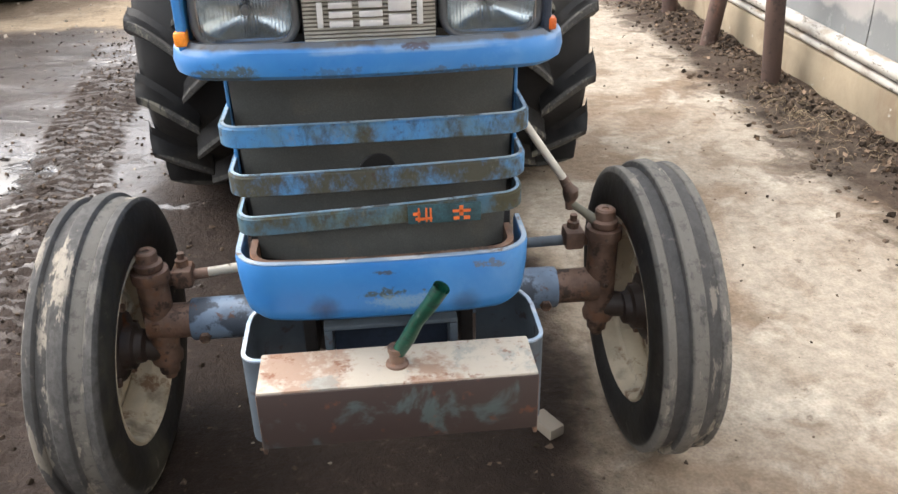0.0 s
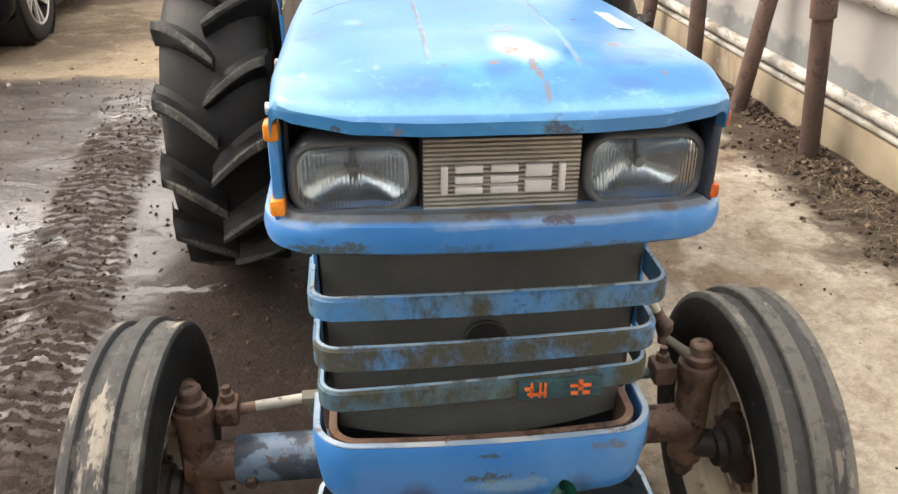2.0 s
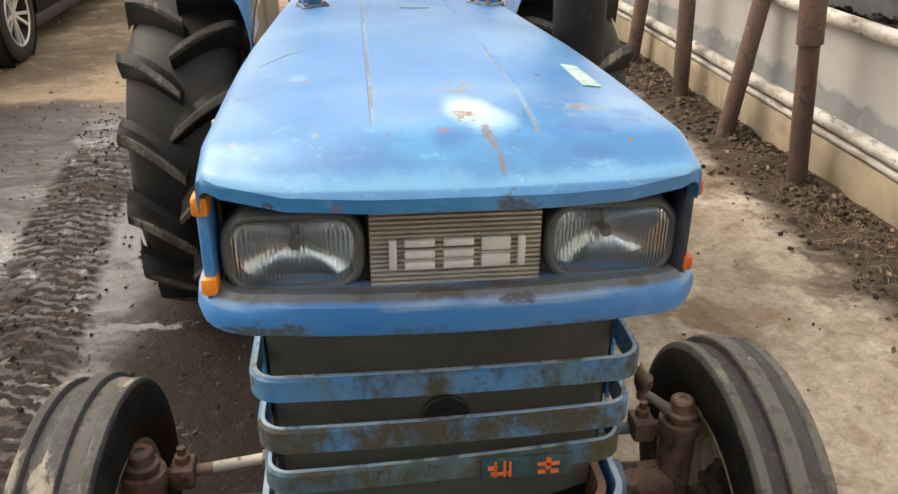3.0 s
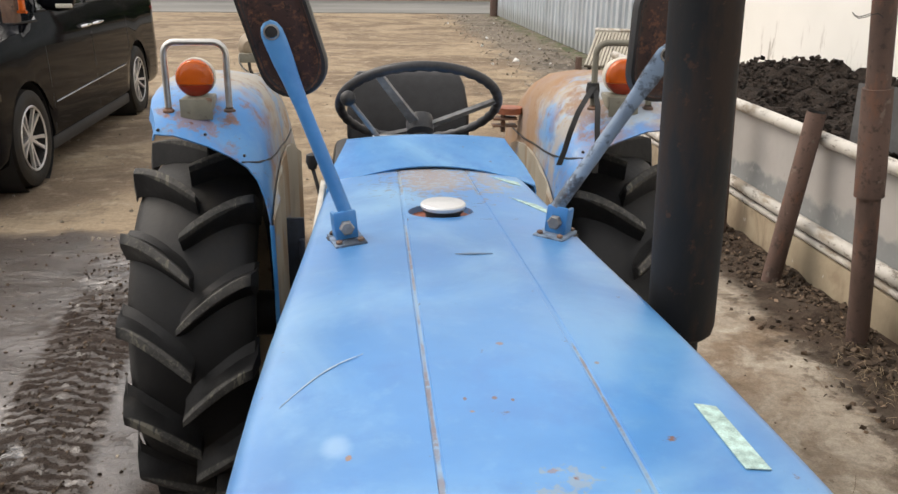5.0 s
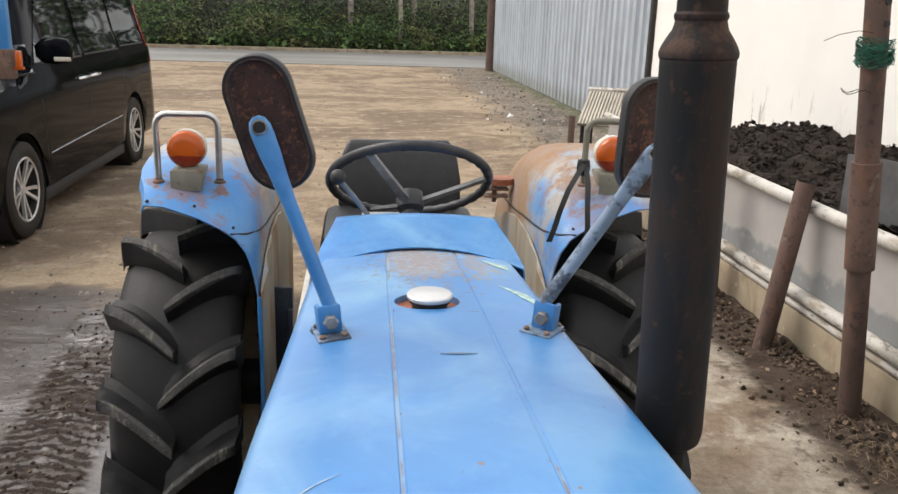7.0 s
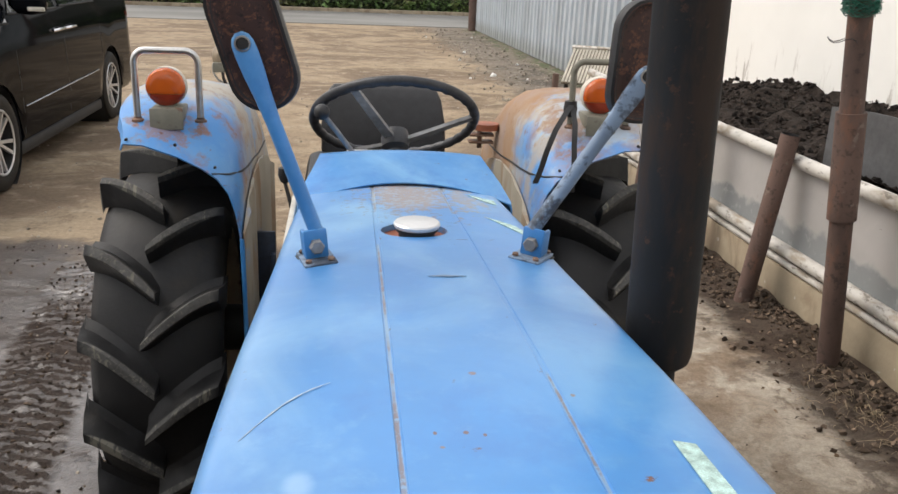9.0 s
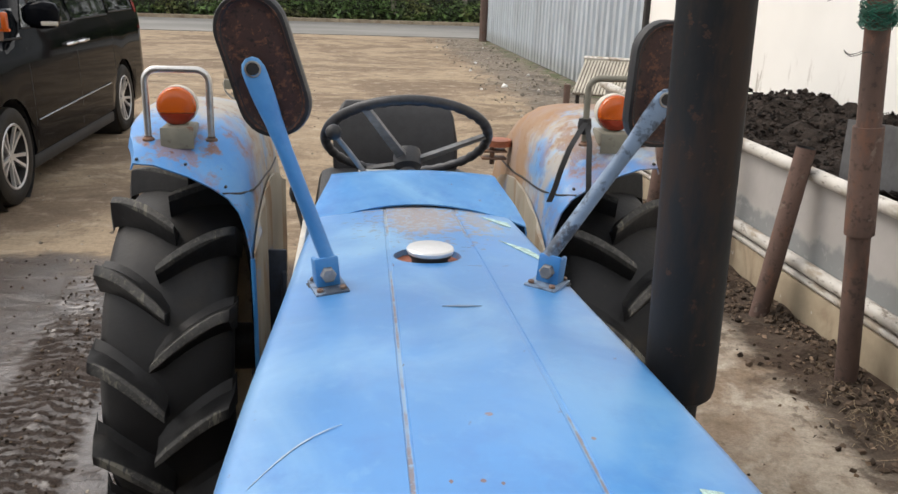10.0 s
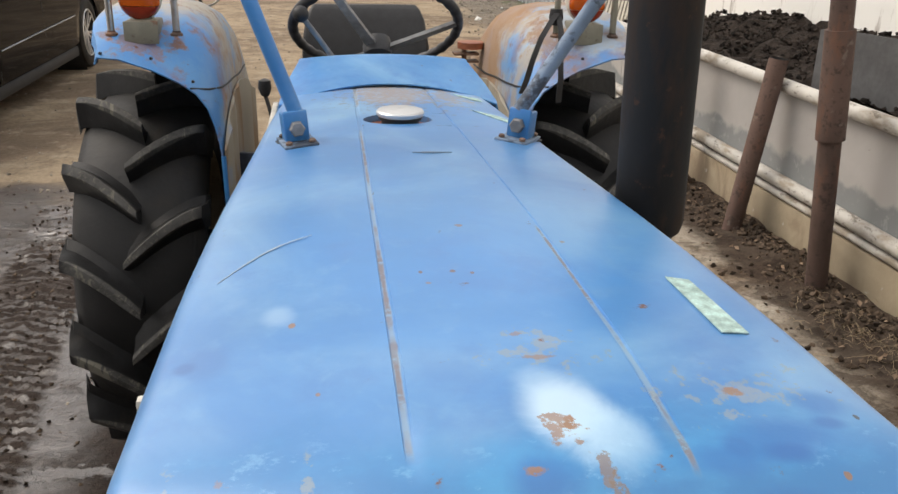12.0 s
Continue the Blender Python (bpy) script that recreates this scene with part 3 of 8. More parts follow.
M["plate_groove"] = plain("nameplate_groove", (0.16, 0.145, 0.115), 0.6, 0.1)
M["silver"] = plain("silver_bars", (0.80, 0.80, 0.79), 0.3, 0.3, 0.08)
M["steel"] = plain("bright_steel", (0.55, 0.54, 0.52), 0.28, 1.0, 0.2)
M["cap"] = plain("white_metal_cap", (0.68, 0.68, 0.67), 0.3, 0.4, 0.06)
M["orange_mark"] = plain("orange_mark", (0.75, 0.17, 0.04), 0.5, vary=0.15)
M["teal"] = plain("teal_patch", (0.022, 0.065, 0.080), 0.6, vary=0.45, scale=40)
k = Mat("orange_lens", (0.70, 0.13, 0.012), 0.12)
k.b.inputs["Transmission Weight"].default_value = 0.25
k.bump(k.noise(120, 2, stretch=(1, 1, 0.1)), 0.0006)
M["amber"] = k.done()
M["amber_light"] = plain("orange_marker", (0.80, 0.26, 0.03), 0.25, vary=0.2, scale=40)
M["marker_red"] = plain("red_orange_marker", (0.62, 0.13, 0.025), 0.25, vary=0.3, scale=60)
M["amber_dark"] = plain("red_brown_lens", (0.28, 0.035, 0.015), 0.2, vary=0.15)
M["lamp_white"] = plain("lamp_body", (0.62, 0.58, 0.5), 0.5, vary=0.12)
M["olive"] = rusty_metal("olive_bracket", (0.21, 0.20, 0.155), 0.25)
M["tyre_front_left"] = rubber("front_tyre_left", 0.6, (0.36, 0.32, 0.26), (2.297, 0.283, 0.312, 0.9), ((-0.590, 2.297, 0.279), -3.0, 2.0, ((-0.064, 0.30), (-0.045, 0.1), (-0.016, 0.45), (0.016, 0.15), (0.020, 0.75), (0.044, 0.9), (0.046, 0.5), (0.064, 0.4))))
M["tyre_front_right"] = rubber("front_tyre_right", 0.6, (0.36, 0.32, 0.26), (2.297, 0.287, 0.312, 0.9), ((0.598, 2.297, 0.287), 0.0, -2.0, ((-0.064, 0.9), (-0.045, 0.8), (-0.041, 0.12), (-0.019, 0.12), (-0.014, 0.85), (0.014, 0.7), (0.019, 0.12), (0.042, 0.15), (0.046, 0.6), (0.064, 0.6))))
M["tyre"] = rubber("rear_tyre", 0.35, (0.08, 0.07, 0.055))
M["lug"] = rubber("tyre_lug", 0.2, (0.19, 0.18, 0.145), (3.92, 0.54, 0.533, 0.7))
k = Mat("cream_rim", (0.56, 0.49, 0.36), 0.45)
k.vary(k.noise(9, 5), 0.75, 1.15)
k.mix(k.ramp(k.noise(12, 6, rough=0.68), 0.54, 0.66), (0.17, 0.085, 0.04), 0.8, 0.85)
k.mix(k.ramp(k.noise(6, 5, move=(1, 2, 3)), 0.55, 0.68), (0.10, 0.075, 0.055), 0.8, 0.7)
k.bump(k.noise(60, 5), 0.001)
M["rim"] = k.done()
M["hub_dark"] = rusty_metal("greasy_dark_rust", (0.045, 0.032, 0.026), 0.35)
k = Mat("rusted_mirror_back", (0.040, 0.016, 0.012), 0.6)
k.mix(k.ramp(k.noise(60, 6, rough=0.75), 0.54, 0.60), (0.15, 0.065, 0.038), 0.85, 0.8)
k.mix(k.ramp(k.noise(95, 5, rough=0.7, move=(1, 2, 3)), 0.55, 0.63), (0.010, 0.007, 0.007), 0.7, 0.9)
k.mix(k.ramp(k.noise(110, 6, rough=0.75, move=(4, 2, 3)), 0.60, 0.64), (0.19, 0.085, 0.045), 0.9, 0.8)
k.bump(k.noise(120, 5), 0.0008)
M["mirror_back"] = k.done()
M["mirror_glass"] = plain("mirror_glass", (0.85, 0.86, 0.87), 0.03, 1.0, 0.02)
M["seat"] = plain("black_vinyl", (0.022, 0.022, 0.024), 0.45, vary=0.2, scale=30, bump=0.0006)
M["wheel_plastic"] = plain("steering_wheel_black", (0.035, 0.036, 0.04), 0.42, vary=0.3, scale=20)
M["spoke"] = plain("grey_spoke", (0.22, 0.22, 0.22), 0.45, 0.4, 0.3)
M["navy"] = plain("navy_plate", (0.025, 0.035, 0.055), 0.4, vary=0.3)
M["mint"] = plain("mint_tape", (0.38, 0.53, 0.50), 0.7, vary=0.35, scale=90)
M["beige"] = plain("beige_lamp_body", (0.26, 0.20, 0.13), 0.5, vary=0.2)
M["cream"] = rusty_metal("cream_panel", (0.55, 0.52, 0.45), 0.1)
M["tank"] = plain("red_brown_tank", (0.3, 0.1, 0.05), 0.5, vary=0.3)
M["scratch_pale"] = plain("pale_scratch", (0.44, 0.53, 0.62), 0.7, vary=0.2)
M["scratch"] = plain("scratch_primer", (0.20, 0.26, 0.34), 0.7, vary=0.2)

# ---- mesh helpers ----
ORIGIN = {}


def thing(name, at, label, category, group="", kind=""):
    ob = new(name)
    ob.location = at
    ob.empty_display_size = 0.1
    ORIGIN[ob] = Vector(at)
    return tagged(ob, label, category, group, kind)


def part(name, bm, material, parent=None, label="", smooth=40, at=None, **tags):
    """Links a bmesh, given in world metres, as one mesh object, under a thing or part if one is given."""
    me = bpy.data.meshes.new(name)
    bmesh.ops.recalc_face_normals(bm, faces=bm.faces)
    c = Vector(at) if at is not None else sum((v.co for v in bm.verts), Vector()) / max(1, len(bm.verts))
    bmesh.ops.translate(bm, verts=bm.verts, vec=-c)
    for f in bm.faces:
        f.smooth = smooth > 0
    if smooth:
        for e in bm.edges:
            if len(e.link_faces) == 2 and e.calc_face_angle(0) > radians(smooth):
                e.smooth = False
    bm.to_mesh(me)
    bm.free()
    me.materials.append(M[material] if isinstance(material, str) else material)
    ob = new(name, me)
    ORIGIN[ob] = c
    if parent is not None:
        ob.parent = parent
        ob.location = c - ORIGIN[parent]
    else:
        ob.location = c
    return tagged(ob, label, **tags)


def box(bm, lo, hi, m=None, bevel=0.0):
    lo, hi = Vector(lo), Vector(hi)
    size, mid = hi - lo, (hi + lo) / 2
    made = bmesh.ops.create_cube(bm, size=1.0, matrix=(m or Matrix()) @ Matrix.Translation(mid) @ Matrix.Diagonal((*size, 1)))
    if bevel:
        es = list({e for v in made["verts"] for e in v.link_edges})
        bmesh.ops.bevel(bm, geom=es, offset=bevel, segments=2, profile=0.5, affect="EDGES")
    return bm


def frames_along(points):
    """Frames (side, up) carried along a line of points."""
    pts = [Vector(p) for p in points]
    out, up = [], None
    for i, p in enumerate(pts):
        d = (pts[min(i + 1, len(pts) - 1)] - pts[max(i - 1, 0)]).normalized()
        if up is None:
            up = Vector((0, 0, 1)) if abs(d.z) < 0.9 else Vector((0, 1, 0))
        side = d.cross(up).normalized()
        up = side.cross(d).normalized()
        out.append((p, side, up))
    return out


def tube(bm, points, radius, sides=12, cap=True):
    """A round bar along points; radius may be a list."""
    rings = []
    for i, (p, s, u) in enumerate(frames_along(points)):
        r = radius[i] if isinstance(radius, (list, tuple)) else radius
        rings.append([bm.verts.new(p + (s * math.cos(a) + u * math.sin(a)) * r) for a in (2 * math.pi * k / sides for k in range(sides))])
    for a, b in zip(rings, rings[1:]):
        for k in range(sides):
            bm.faces.new((a[k], a[(k + 1) % sides], b[(k + 1) % sides], b[k]))
    if cap:
        bm.faces.new(rings[0][::-1])
        bm.faces.new(rings[-1])
    return bm


def lathe(bm, profile, centre, axis="z", sides=32, close=False, m=None):
    """Turns (radius, height) pairs round an axis through centre."""
    turn = {"z": Matrix(), "x": Matrix.Rotation(radians(90), 4, "Y"), "y": Matrix.Rotation(radians(-90), 4, "X")}[axis]
    m = Matrix.Translation(centre) @ (m or Matrix()) @ turn
    rings = []
    for r, h in profile:
        if r < 1e-6:
            rings.append([bm.verts.new(m @ Vector((0, 0, h)))])
        else:
            rings.append([bm.verts.new(m @ Vector((r * math.cos(a), r * math.sin(a), h))) for a in (2 * math.pi * k / sides for k in range(sides))])
    pairs = list(zip(rings, rings[1:])) + ([(rings[-1], rings[0])] if close else [])
    for a, b in pairs:
        for k in range(sides):
            j = (k + 1) % sides
            if len(a) == 1 and len(b) == 1:
                continue
            if len(a) == 1:
                bm.faces.new((a[0], b[j], b[k]))
            elif len(b) == 1:
                bm.faces.new((a[k], a[j], b[0]))
            else:
                bm.faces.new((a[k], a[j], b[j], b[k]))
    return bm


def loft(bm, sections, closed=False, caps=False):
    """Skins over sections of equally many points."""
    rows = [[bm.verts.new(p) for p in s] for s in sections]
    n = len(rows[0])
    for a, b in zip(rows, rows[1:]):
        for k in range(n if closed else n - 1):
            bm.faces.new((a[k], a[(k + 1) % n], b[(k + 1) % n], b[k]))
    if caps:
        bm.faces.new(rows[0][::-1])
        bm.faces.new(rows[-1])
    return rows


def solid(bm, thick):
    bmesh.ops.recalc_face_normals(bm, faces=bm.faces)
    bmesh.ops.solidify(bm, geom=bm.faces[:], thickness=thick)
    return bm


def round_rect(w, h, r, steps=5):
    """The outline of a rectangle with round corners about 0, 0."""
    out = []
    for cx, cy, a0 in ((w / 2 - r, h / 2 - r, 0), (-w / 2 + r, h / 2 - r, 90), (-w / 2 + r, -h / 2 + r, 180), (w / 2 - r, -h / 2 + r, 270)):
        for k in range(steps + 1):
            a = radians(a0 + 90 * k / steps)
            out.append((cx + r * math.cos(a), cy + r * math.sin(a)))
    return out


def sweep_u(bm, half, front, back, corner, profile, bow=0.0, steps=6, x0=0.0, tilt=0.0):
    """Sweeps (outward, z) profile points round a U in plan that opens backwards (+y)."""
    plan = [(-half, back, -1, 0)]
    for k in range(steps + 1):
        a = radians(180 + 90 * k / steps)
        plan.append((-half + corner + corner * math.cos(a), front + corner + corner * math.sin(a), math.cos(a), math.sin(a)))
    for k in range(1, 8):
        x = -half + corner + (2 * half - 2 * corner) * k / 8
        plan.append((x, front, 0, -1))
    for k in range(steps + 1):
        a = radians(270 + 90 * k / steps)
        plan.append((half - corner + corner * math.cos(a), front + corner + corner * math.sin(a), math.cos(a), math.sin(a)))
    plan.append((half, back, 1, 0))
    secs = []
    for x, y, nx, ny in plan:
        y2 = y - bow * (1 - (x / half) ** 2)
        secs.append([(x0 + x + nx * o, y2 + ny * o, z + tilt * x) for o, z in profile])
    return loft(bm, secs, closed=True, caps=True)


def hexagon(bm, centre, r, length, axis="y", m=None):
    return lathe(bm, [(0, 0), (r, 0), (r, length * 0.85), (r * 0.85, length), (0, length)], centre, axis, 6, m=m)


def smoothstep(a, b, x):
    t = min(1.0, max(0.0, (x - a) / (b - a)))
    return t * t * (3 - 2 * t)


def lerp_table(table, y):
    for (y0, v0), (y1, v1) in zip(table, table[1:]):
        if y <= y1:
            t = max(0.0, (y - y0) / (y1 - y0))
            return v0 + (v1 - v0) * t
    return table[-1][1]

# ---- the yard ----
k = Mat("yard_ground", (0.37, 0.29, 0.20), 0.9, spec=0.3)
gx, gy = k.axis("X"), k.axis("Y")
rag = k.op("SUBTRACT", k.noise(1.3, 6, rough=0.6), 0.5)
# sandy yard: damp patches, wheel-worn streaks and grit
k.mix(k.ramp(k.noise(0.42, 7, warp=1.0, rough=0.62, stretch=(0.8, 1.3, 1)), 0.46, 0.60), (0.15, 0.108, 0.076), 0.8, 0.75)
k.mix(k.ramp(k.noise(2.2, 7, warp=0.6, rough=0.68, move=(3, 1, 0)), 0.50, 0.64), (0.13, 0.096, 0.068), 0.8, 0.55)
k.mix(k.ramp(k.noise(1.4, 7, warp=1.0, rough=0.62), 0.48, 0.62), (0.22, 0.165, 0.115), None, 0.65)
k.mix(k.ramp(k.noise(5.0, 6), 0.52, 0.72), (0.47, 0.39, 0.29), None, 0.65)
k.mix(k.ramp(k.noise(12, 6, rough=0.65), 0.56, 0.70), (0.17, 0.13, 0.095), None, 0.5)
# hard pale concrete beside the wall
con = k.ramp(k.op("ADD", gx, k.op("MULTIPLY", rag, 0.5)), 0.38, 0.60)
con = k.op("MULTIPLY", con, k.ramp(k.op("ADD", gy, k.op("MULTIPLY", rag, 2.0)), 7.5, 9.5, 1, 0))
k.mix(con, (0.385, 0.335, 0.270), 0.85)
stain = k.ramp(k.noise(1.2, 6, warp=0.8, move=(2, 0, 0), rough=0.58), 0.46, 0.62)
k.mix(k.op("MULTIPLY", con, stain), (0.215, 0.155, 0.105), None, 0.85)
k.mix(k.op("MULTIPLY", con, k.ramp(k.noise(3.4, 6, warp=0.6, move=(5, 1, 0)), 0.54, 0.66)), (0.17, 0.125, 0.085), None, 0.6)
k.mix(k.op("MULTIPLY", con, k.ramp(k.noise(4.2, 6, warp=0.5, move=(0, 3, 0)), 0.55, 0.66)), (0.52, 0.47, 0.39), None, 0.6)
k.mix(k.op("MULTIPLY", con, k.ramp(k.noise(8.5, 7, warp=0.5, rough=0.7, move=(1, 7, 0)), 0.50, 0.66)), (0.22, 0.17, 0.125), None, 0.55)
k.mix(k.op("MULTIPLY", con, k.ramp(k.noise(22, 5, rough=0.6), 0.62, 0.70)), (0.12, 0.09, 0.065), None, 0.5)
# wet dark mud round the tractor
mud = k.ramp(k.op("ADD", gx, k.op("MULTIPLY", rag, 0.55)), 0.36, 0.52, 1, 0)
mud = k.op("MULTIPLY", mud, k.ramp(k.op("ADD", k.op("ADD", gy, k.op("MULTIPLY", rag, 1.6)), k.op("MULTIPLY", gx, 0.12)), 5.75, 6.35, 1, 0))
wet = k.ramp(k.noise(1.6, 5, warp=0.7, stretch=(1.6, 0.7, 1)), 0.40, 0.62)
k.mix(mud, (0.064, 0.047, 0.038), 0.45)
k.mix(k.op("MULTIPLY", mud, wet), (0.048, 0.036, 0.029), 0.32)
k.mix(k.op("MULTIPLY", mud, k.ramp(k.noise(34, 6, rough=0.75), 0.50, 0.64)), (0.045, 0.031, 0.023), 0.6, 0.6)
k.mix(k.op("MULTIPLY", mud, k.ramp(k.noise(3.2, 6, warp=0.9, rough=0.65, stretch=(0.8, 1.5, 1)), 0.54, 0.64)), (0.020, 0.013, 0.009), 0.75, 0.85)
k.mix(k.op("MULTIPLY", mud, k.ramp(k.noise(21, 6, rough=0.7), 0.58, 0.66)), (0.10, 0.072, 0.055), 0.6, 0.4)
film = k.op("MULTIPLY", mud, k.ramp(k.noise(2.0, 5, warp=1.2, stretch=(0.8, 1.7, 1), move=(1.2, 0.4, 0), rough=0.65), 0.36, 0.62))
side = k.op("MULTIPLY", k.ramp(gx, -0.70, -1.0), k.ramp(gy, 2.5, 3.1))
film = k.op("MULTIPLY", film, side)
# wet earth between the wheels, with the tractor's shade painted into its colour
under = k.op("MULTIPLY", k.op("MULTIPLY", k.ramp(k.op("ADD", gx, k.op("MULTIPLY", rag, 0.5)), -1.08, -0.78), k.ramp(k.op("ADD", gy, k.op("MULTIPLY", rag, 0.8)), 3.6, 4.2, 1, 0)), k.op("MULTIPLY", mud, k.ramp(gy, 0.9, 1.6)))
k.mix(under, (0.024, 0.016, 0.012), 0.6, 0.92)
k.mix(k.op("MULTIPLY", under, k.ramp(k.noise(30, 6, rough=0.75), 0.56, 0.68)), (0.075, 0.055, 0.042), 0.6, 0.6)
# shallow wet streaks between the track and the tyre
for cx, cy, sx, sy in ((-0.90, 3.62, 0.20, 0.035), (-0.98, 3.30, 0.16, 0.05), (-0.86, 3.05, 0.22, 0.04), (-0.92, 4.2, 0.08, 0.22), (-1.50, 3.45, 0.16, 0.10)):
    film = k.op("MAXIMUM", film, k.op("MULTIPLY", k.spot((cx, cy, 0), (sx * 1.15, sy * 1.2, 1.0), 0.9, 22), 0.8))
k.mix(film, (0.062, 0.044, 0.034), 0.28, 0.8)
# the churned tyre track: dark broken mud, no film of water on its bars
mid_x = k.op("SUBTRACT", -0.84, k.op("MULTIPLY", gy, 0.10))
track = k.ramp(k.op("ADD", k.op("ABSOLUTE", k.op("SUBTRACT", gx, mid_x), 0), k.op("MULTIPLY", rag, 0.12)), 0.15, 0.22, 1, 0)
track = k.op("MULTIPLY", track, k.op("MULTIPLY", mud, k.ramp(gy, 5.2, 5.8, 1, 0)))
# the lugs' bars slant outward from the middle line; their shade is painted dark
phase = k.op("ADD", k.op("ADD", k.op("MULTIPLY", gy, 17.2), k.op("MULTIPLY", k.op("ABSOLUTE", k.op("SUBTRACT", gx, mid_x), 0), 5.3)), k.op("MULTIPLY", k.noise(4, 5, rough=0.7), 3.4))
bars = k.ramp(k.op("ADD", k.op("SINE", k.op("MULTIPLY", phase, 6.2832), 0), k.op("MULTIPLY", k.op("SUBTRACT", k.noise(38, 6, rough=0.75, move=(2, 5, 0)), 0.5), 6.0)), -0.5, 0.5)
track = k.op("MULTIPLY", track, k.op("ADD", 0.42, k.op("MULTIPLY", bars, 0.58)))
k.mix(track, (0.034, 0.024, 0.019), 0.7, 0.7)
keep = k.op("SUBTRACT", 1.0, track)
film = k.op("MULTIPLY", film, keep)
# standing water
pool = k.spot((-1.62, 4.0, 0), (0.32, 0.34, 1.0), 0.5, 6)
k.mix(pool, (0.04, 0.034, 0.03), 0.03)
wetness = k.op("MAXIMUM", k.op("MULTIPLY", k.op("MULTIPLY", k.op("MULTIPLY", mud, side), keep), k.ramp(k.noise(1.7, 6, warp=0.8, rough=0.62, stretch=(0.7, 1.5, 1), move=(4, 4, 0)), 0.40, 0.58, 0.42, 0.95)), k.op("MAXIMUM", film, pool))
k.link(k.ramp(wetness, 0.0, 1.0, 0.15, 0.9), k.b.inputs["Specular IOR Level"])
k.link(k.ramp(wetness, 0.2, 0.9), k.b.inputs["Coat Weight"])
k.link(k.ramp(pool, 0.0, 1.0, 0.22, 0.03), k.b.inputs["Coat Roughness"])
k.b.inputs["Coat IOR"].default_value = 1.75
# rubble strip by the far fence
grav = k.ramp(k.op("ADD", gx, k.op("MULTIPLY", rag, 1.2)), 2.0, 2.7)
grav = k.op("MULTIPLY", grav, k.ramp(gy, 9.0, 11.0))
k.mix(grav, (0.19, 0.165, 0.135), 0.9, 0.85)
k.mix(k.op("MULTIPLY", grav, k.ramp(k.noise(0.9, 6, warp=0.8, rough=0.65, move=(2, 2, 0)), 0.50, 0.60)), (0.075, 0.062, 0.05), 0.7, 0.75)
k.mix(k.op("MULTIPLY", grav, k.ramp(k.noise(9, 5), 0.56, 0.64)), (0.38, 0.35, 0.31), None, 0.6)
k.mix(k.op("MULTIPLY", k.ramp(gx, 3.2, 3.6), k.op("MULTIPLY", k.ramp(gy, 10, 12), k.ramp(k.noise(4, 5), 0.45, 0.55))), (0.07, 0.10, 0.035), None, 0.7)
# soil washed down along the wall
dirt = k.ramp(k.op("ADD", gx, k.op("MULTIPLY", rag, 0.55)), 1.66, 1.84)
dirt = k.op("MULTIPLY", dirt, k.ramp(gy, 8.5, 9.5, 1, 0))
k.mix(dirt, (0.055, 0.039, 0.029), 0.95, 0.92)
k.mix(k.op("MULTIPLY", dirt, k.ramp(k.noise(7, 6, rough=0.7), 0.50, 0.62)), (0.026, 0.019, 0.014), 0.95, 0.8)
k.mix(k.op("MULTIPLY", k.ramp(k.op("ADD", gx, k.op("MULTIPLY", rag, 0.9)), 1.40, 1.8), k.op("MULTIPLY", k.ramp(k.noise(4.5, 6, rough=0.68, warp=0.5), 0.50, 0.58), k.ramp(gy, 8.5, 9.5, 1, 0))), (0.060, 0.042, 0.031), 0.95, 0.7)
k.vary(k.noise(30, 5), 0.85, 1.15)
k.vary(k.noise(120, 4), 0.9, 1.1)
dry = k.op("SUBTRACT", 1.0, k.op("MAXIMUM", pool, k.op("MULTIPLY", film, 0.45)))
k.bump(k.op("MULTIPLY", k.noise(16, 6, rough=0.65), dry), 0.010).bump(k.op("MULTIPLY", k.noise(70, 5, rough=0.75), dry), 0.007)
k.bump(k.op("MULTIPLY", k.op("MULTIPLY", mud, dry), k.noise(6, 4)), 0.012)
k.bump(k.op("MULTIPLY", k.op("MULTIPLY", mud, dry), k.noise(24, 6, rough=0.7, warp=0.8)), 0.010)
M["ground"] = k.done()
ripple = k.t.nodes.new("ShaderNodeBump")
ripple.inputs["Distance"].default_value, ripple.inputs["Strength"].default_value = 1.0, 0.22
k.link(k.height, ripple.inputs["Height"])
k.link(ripple.outputs[0], k.b.inputs["Coat Normal"])


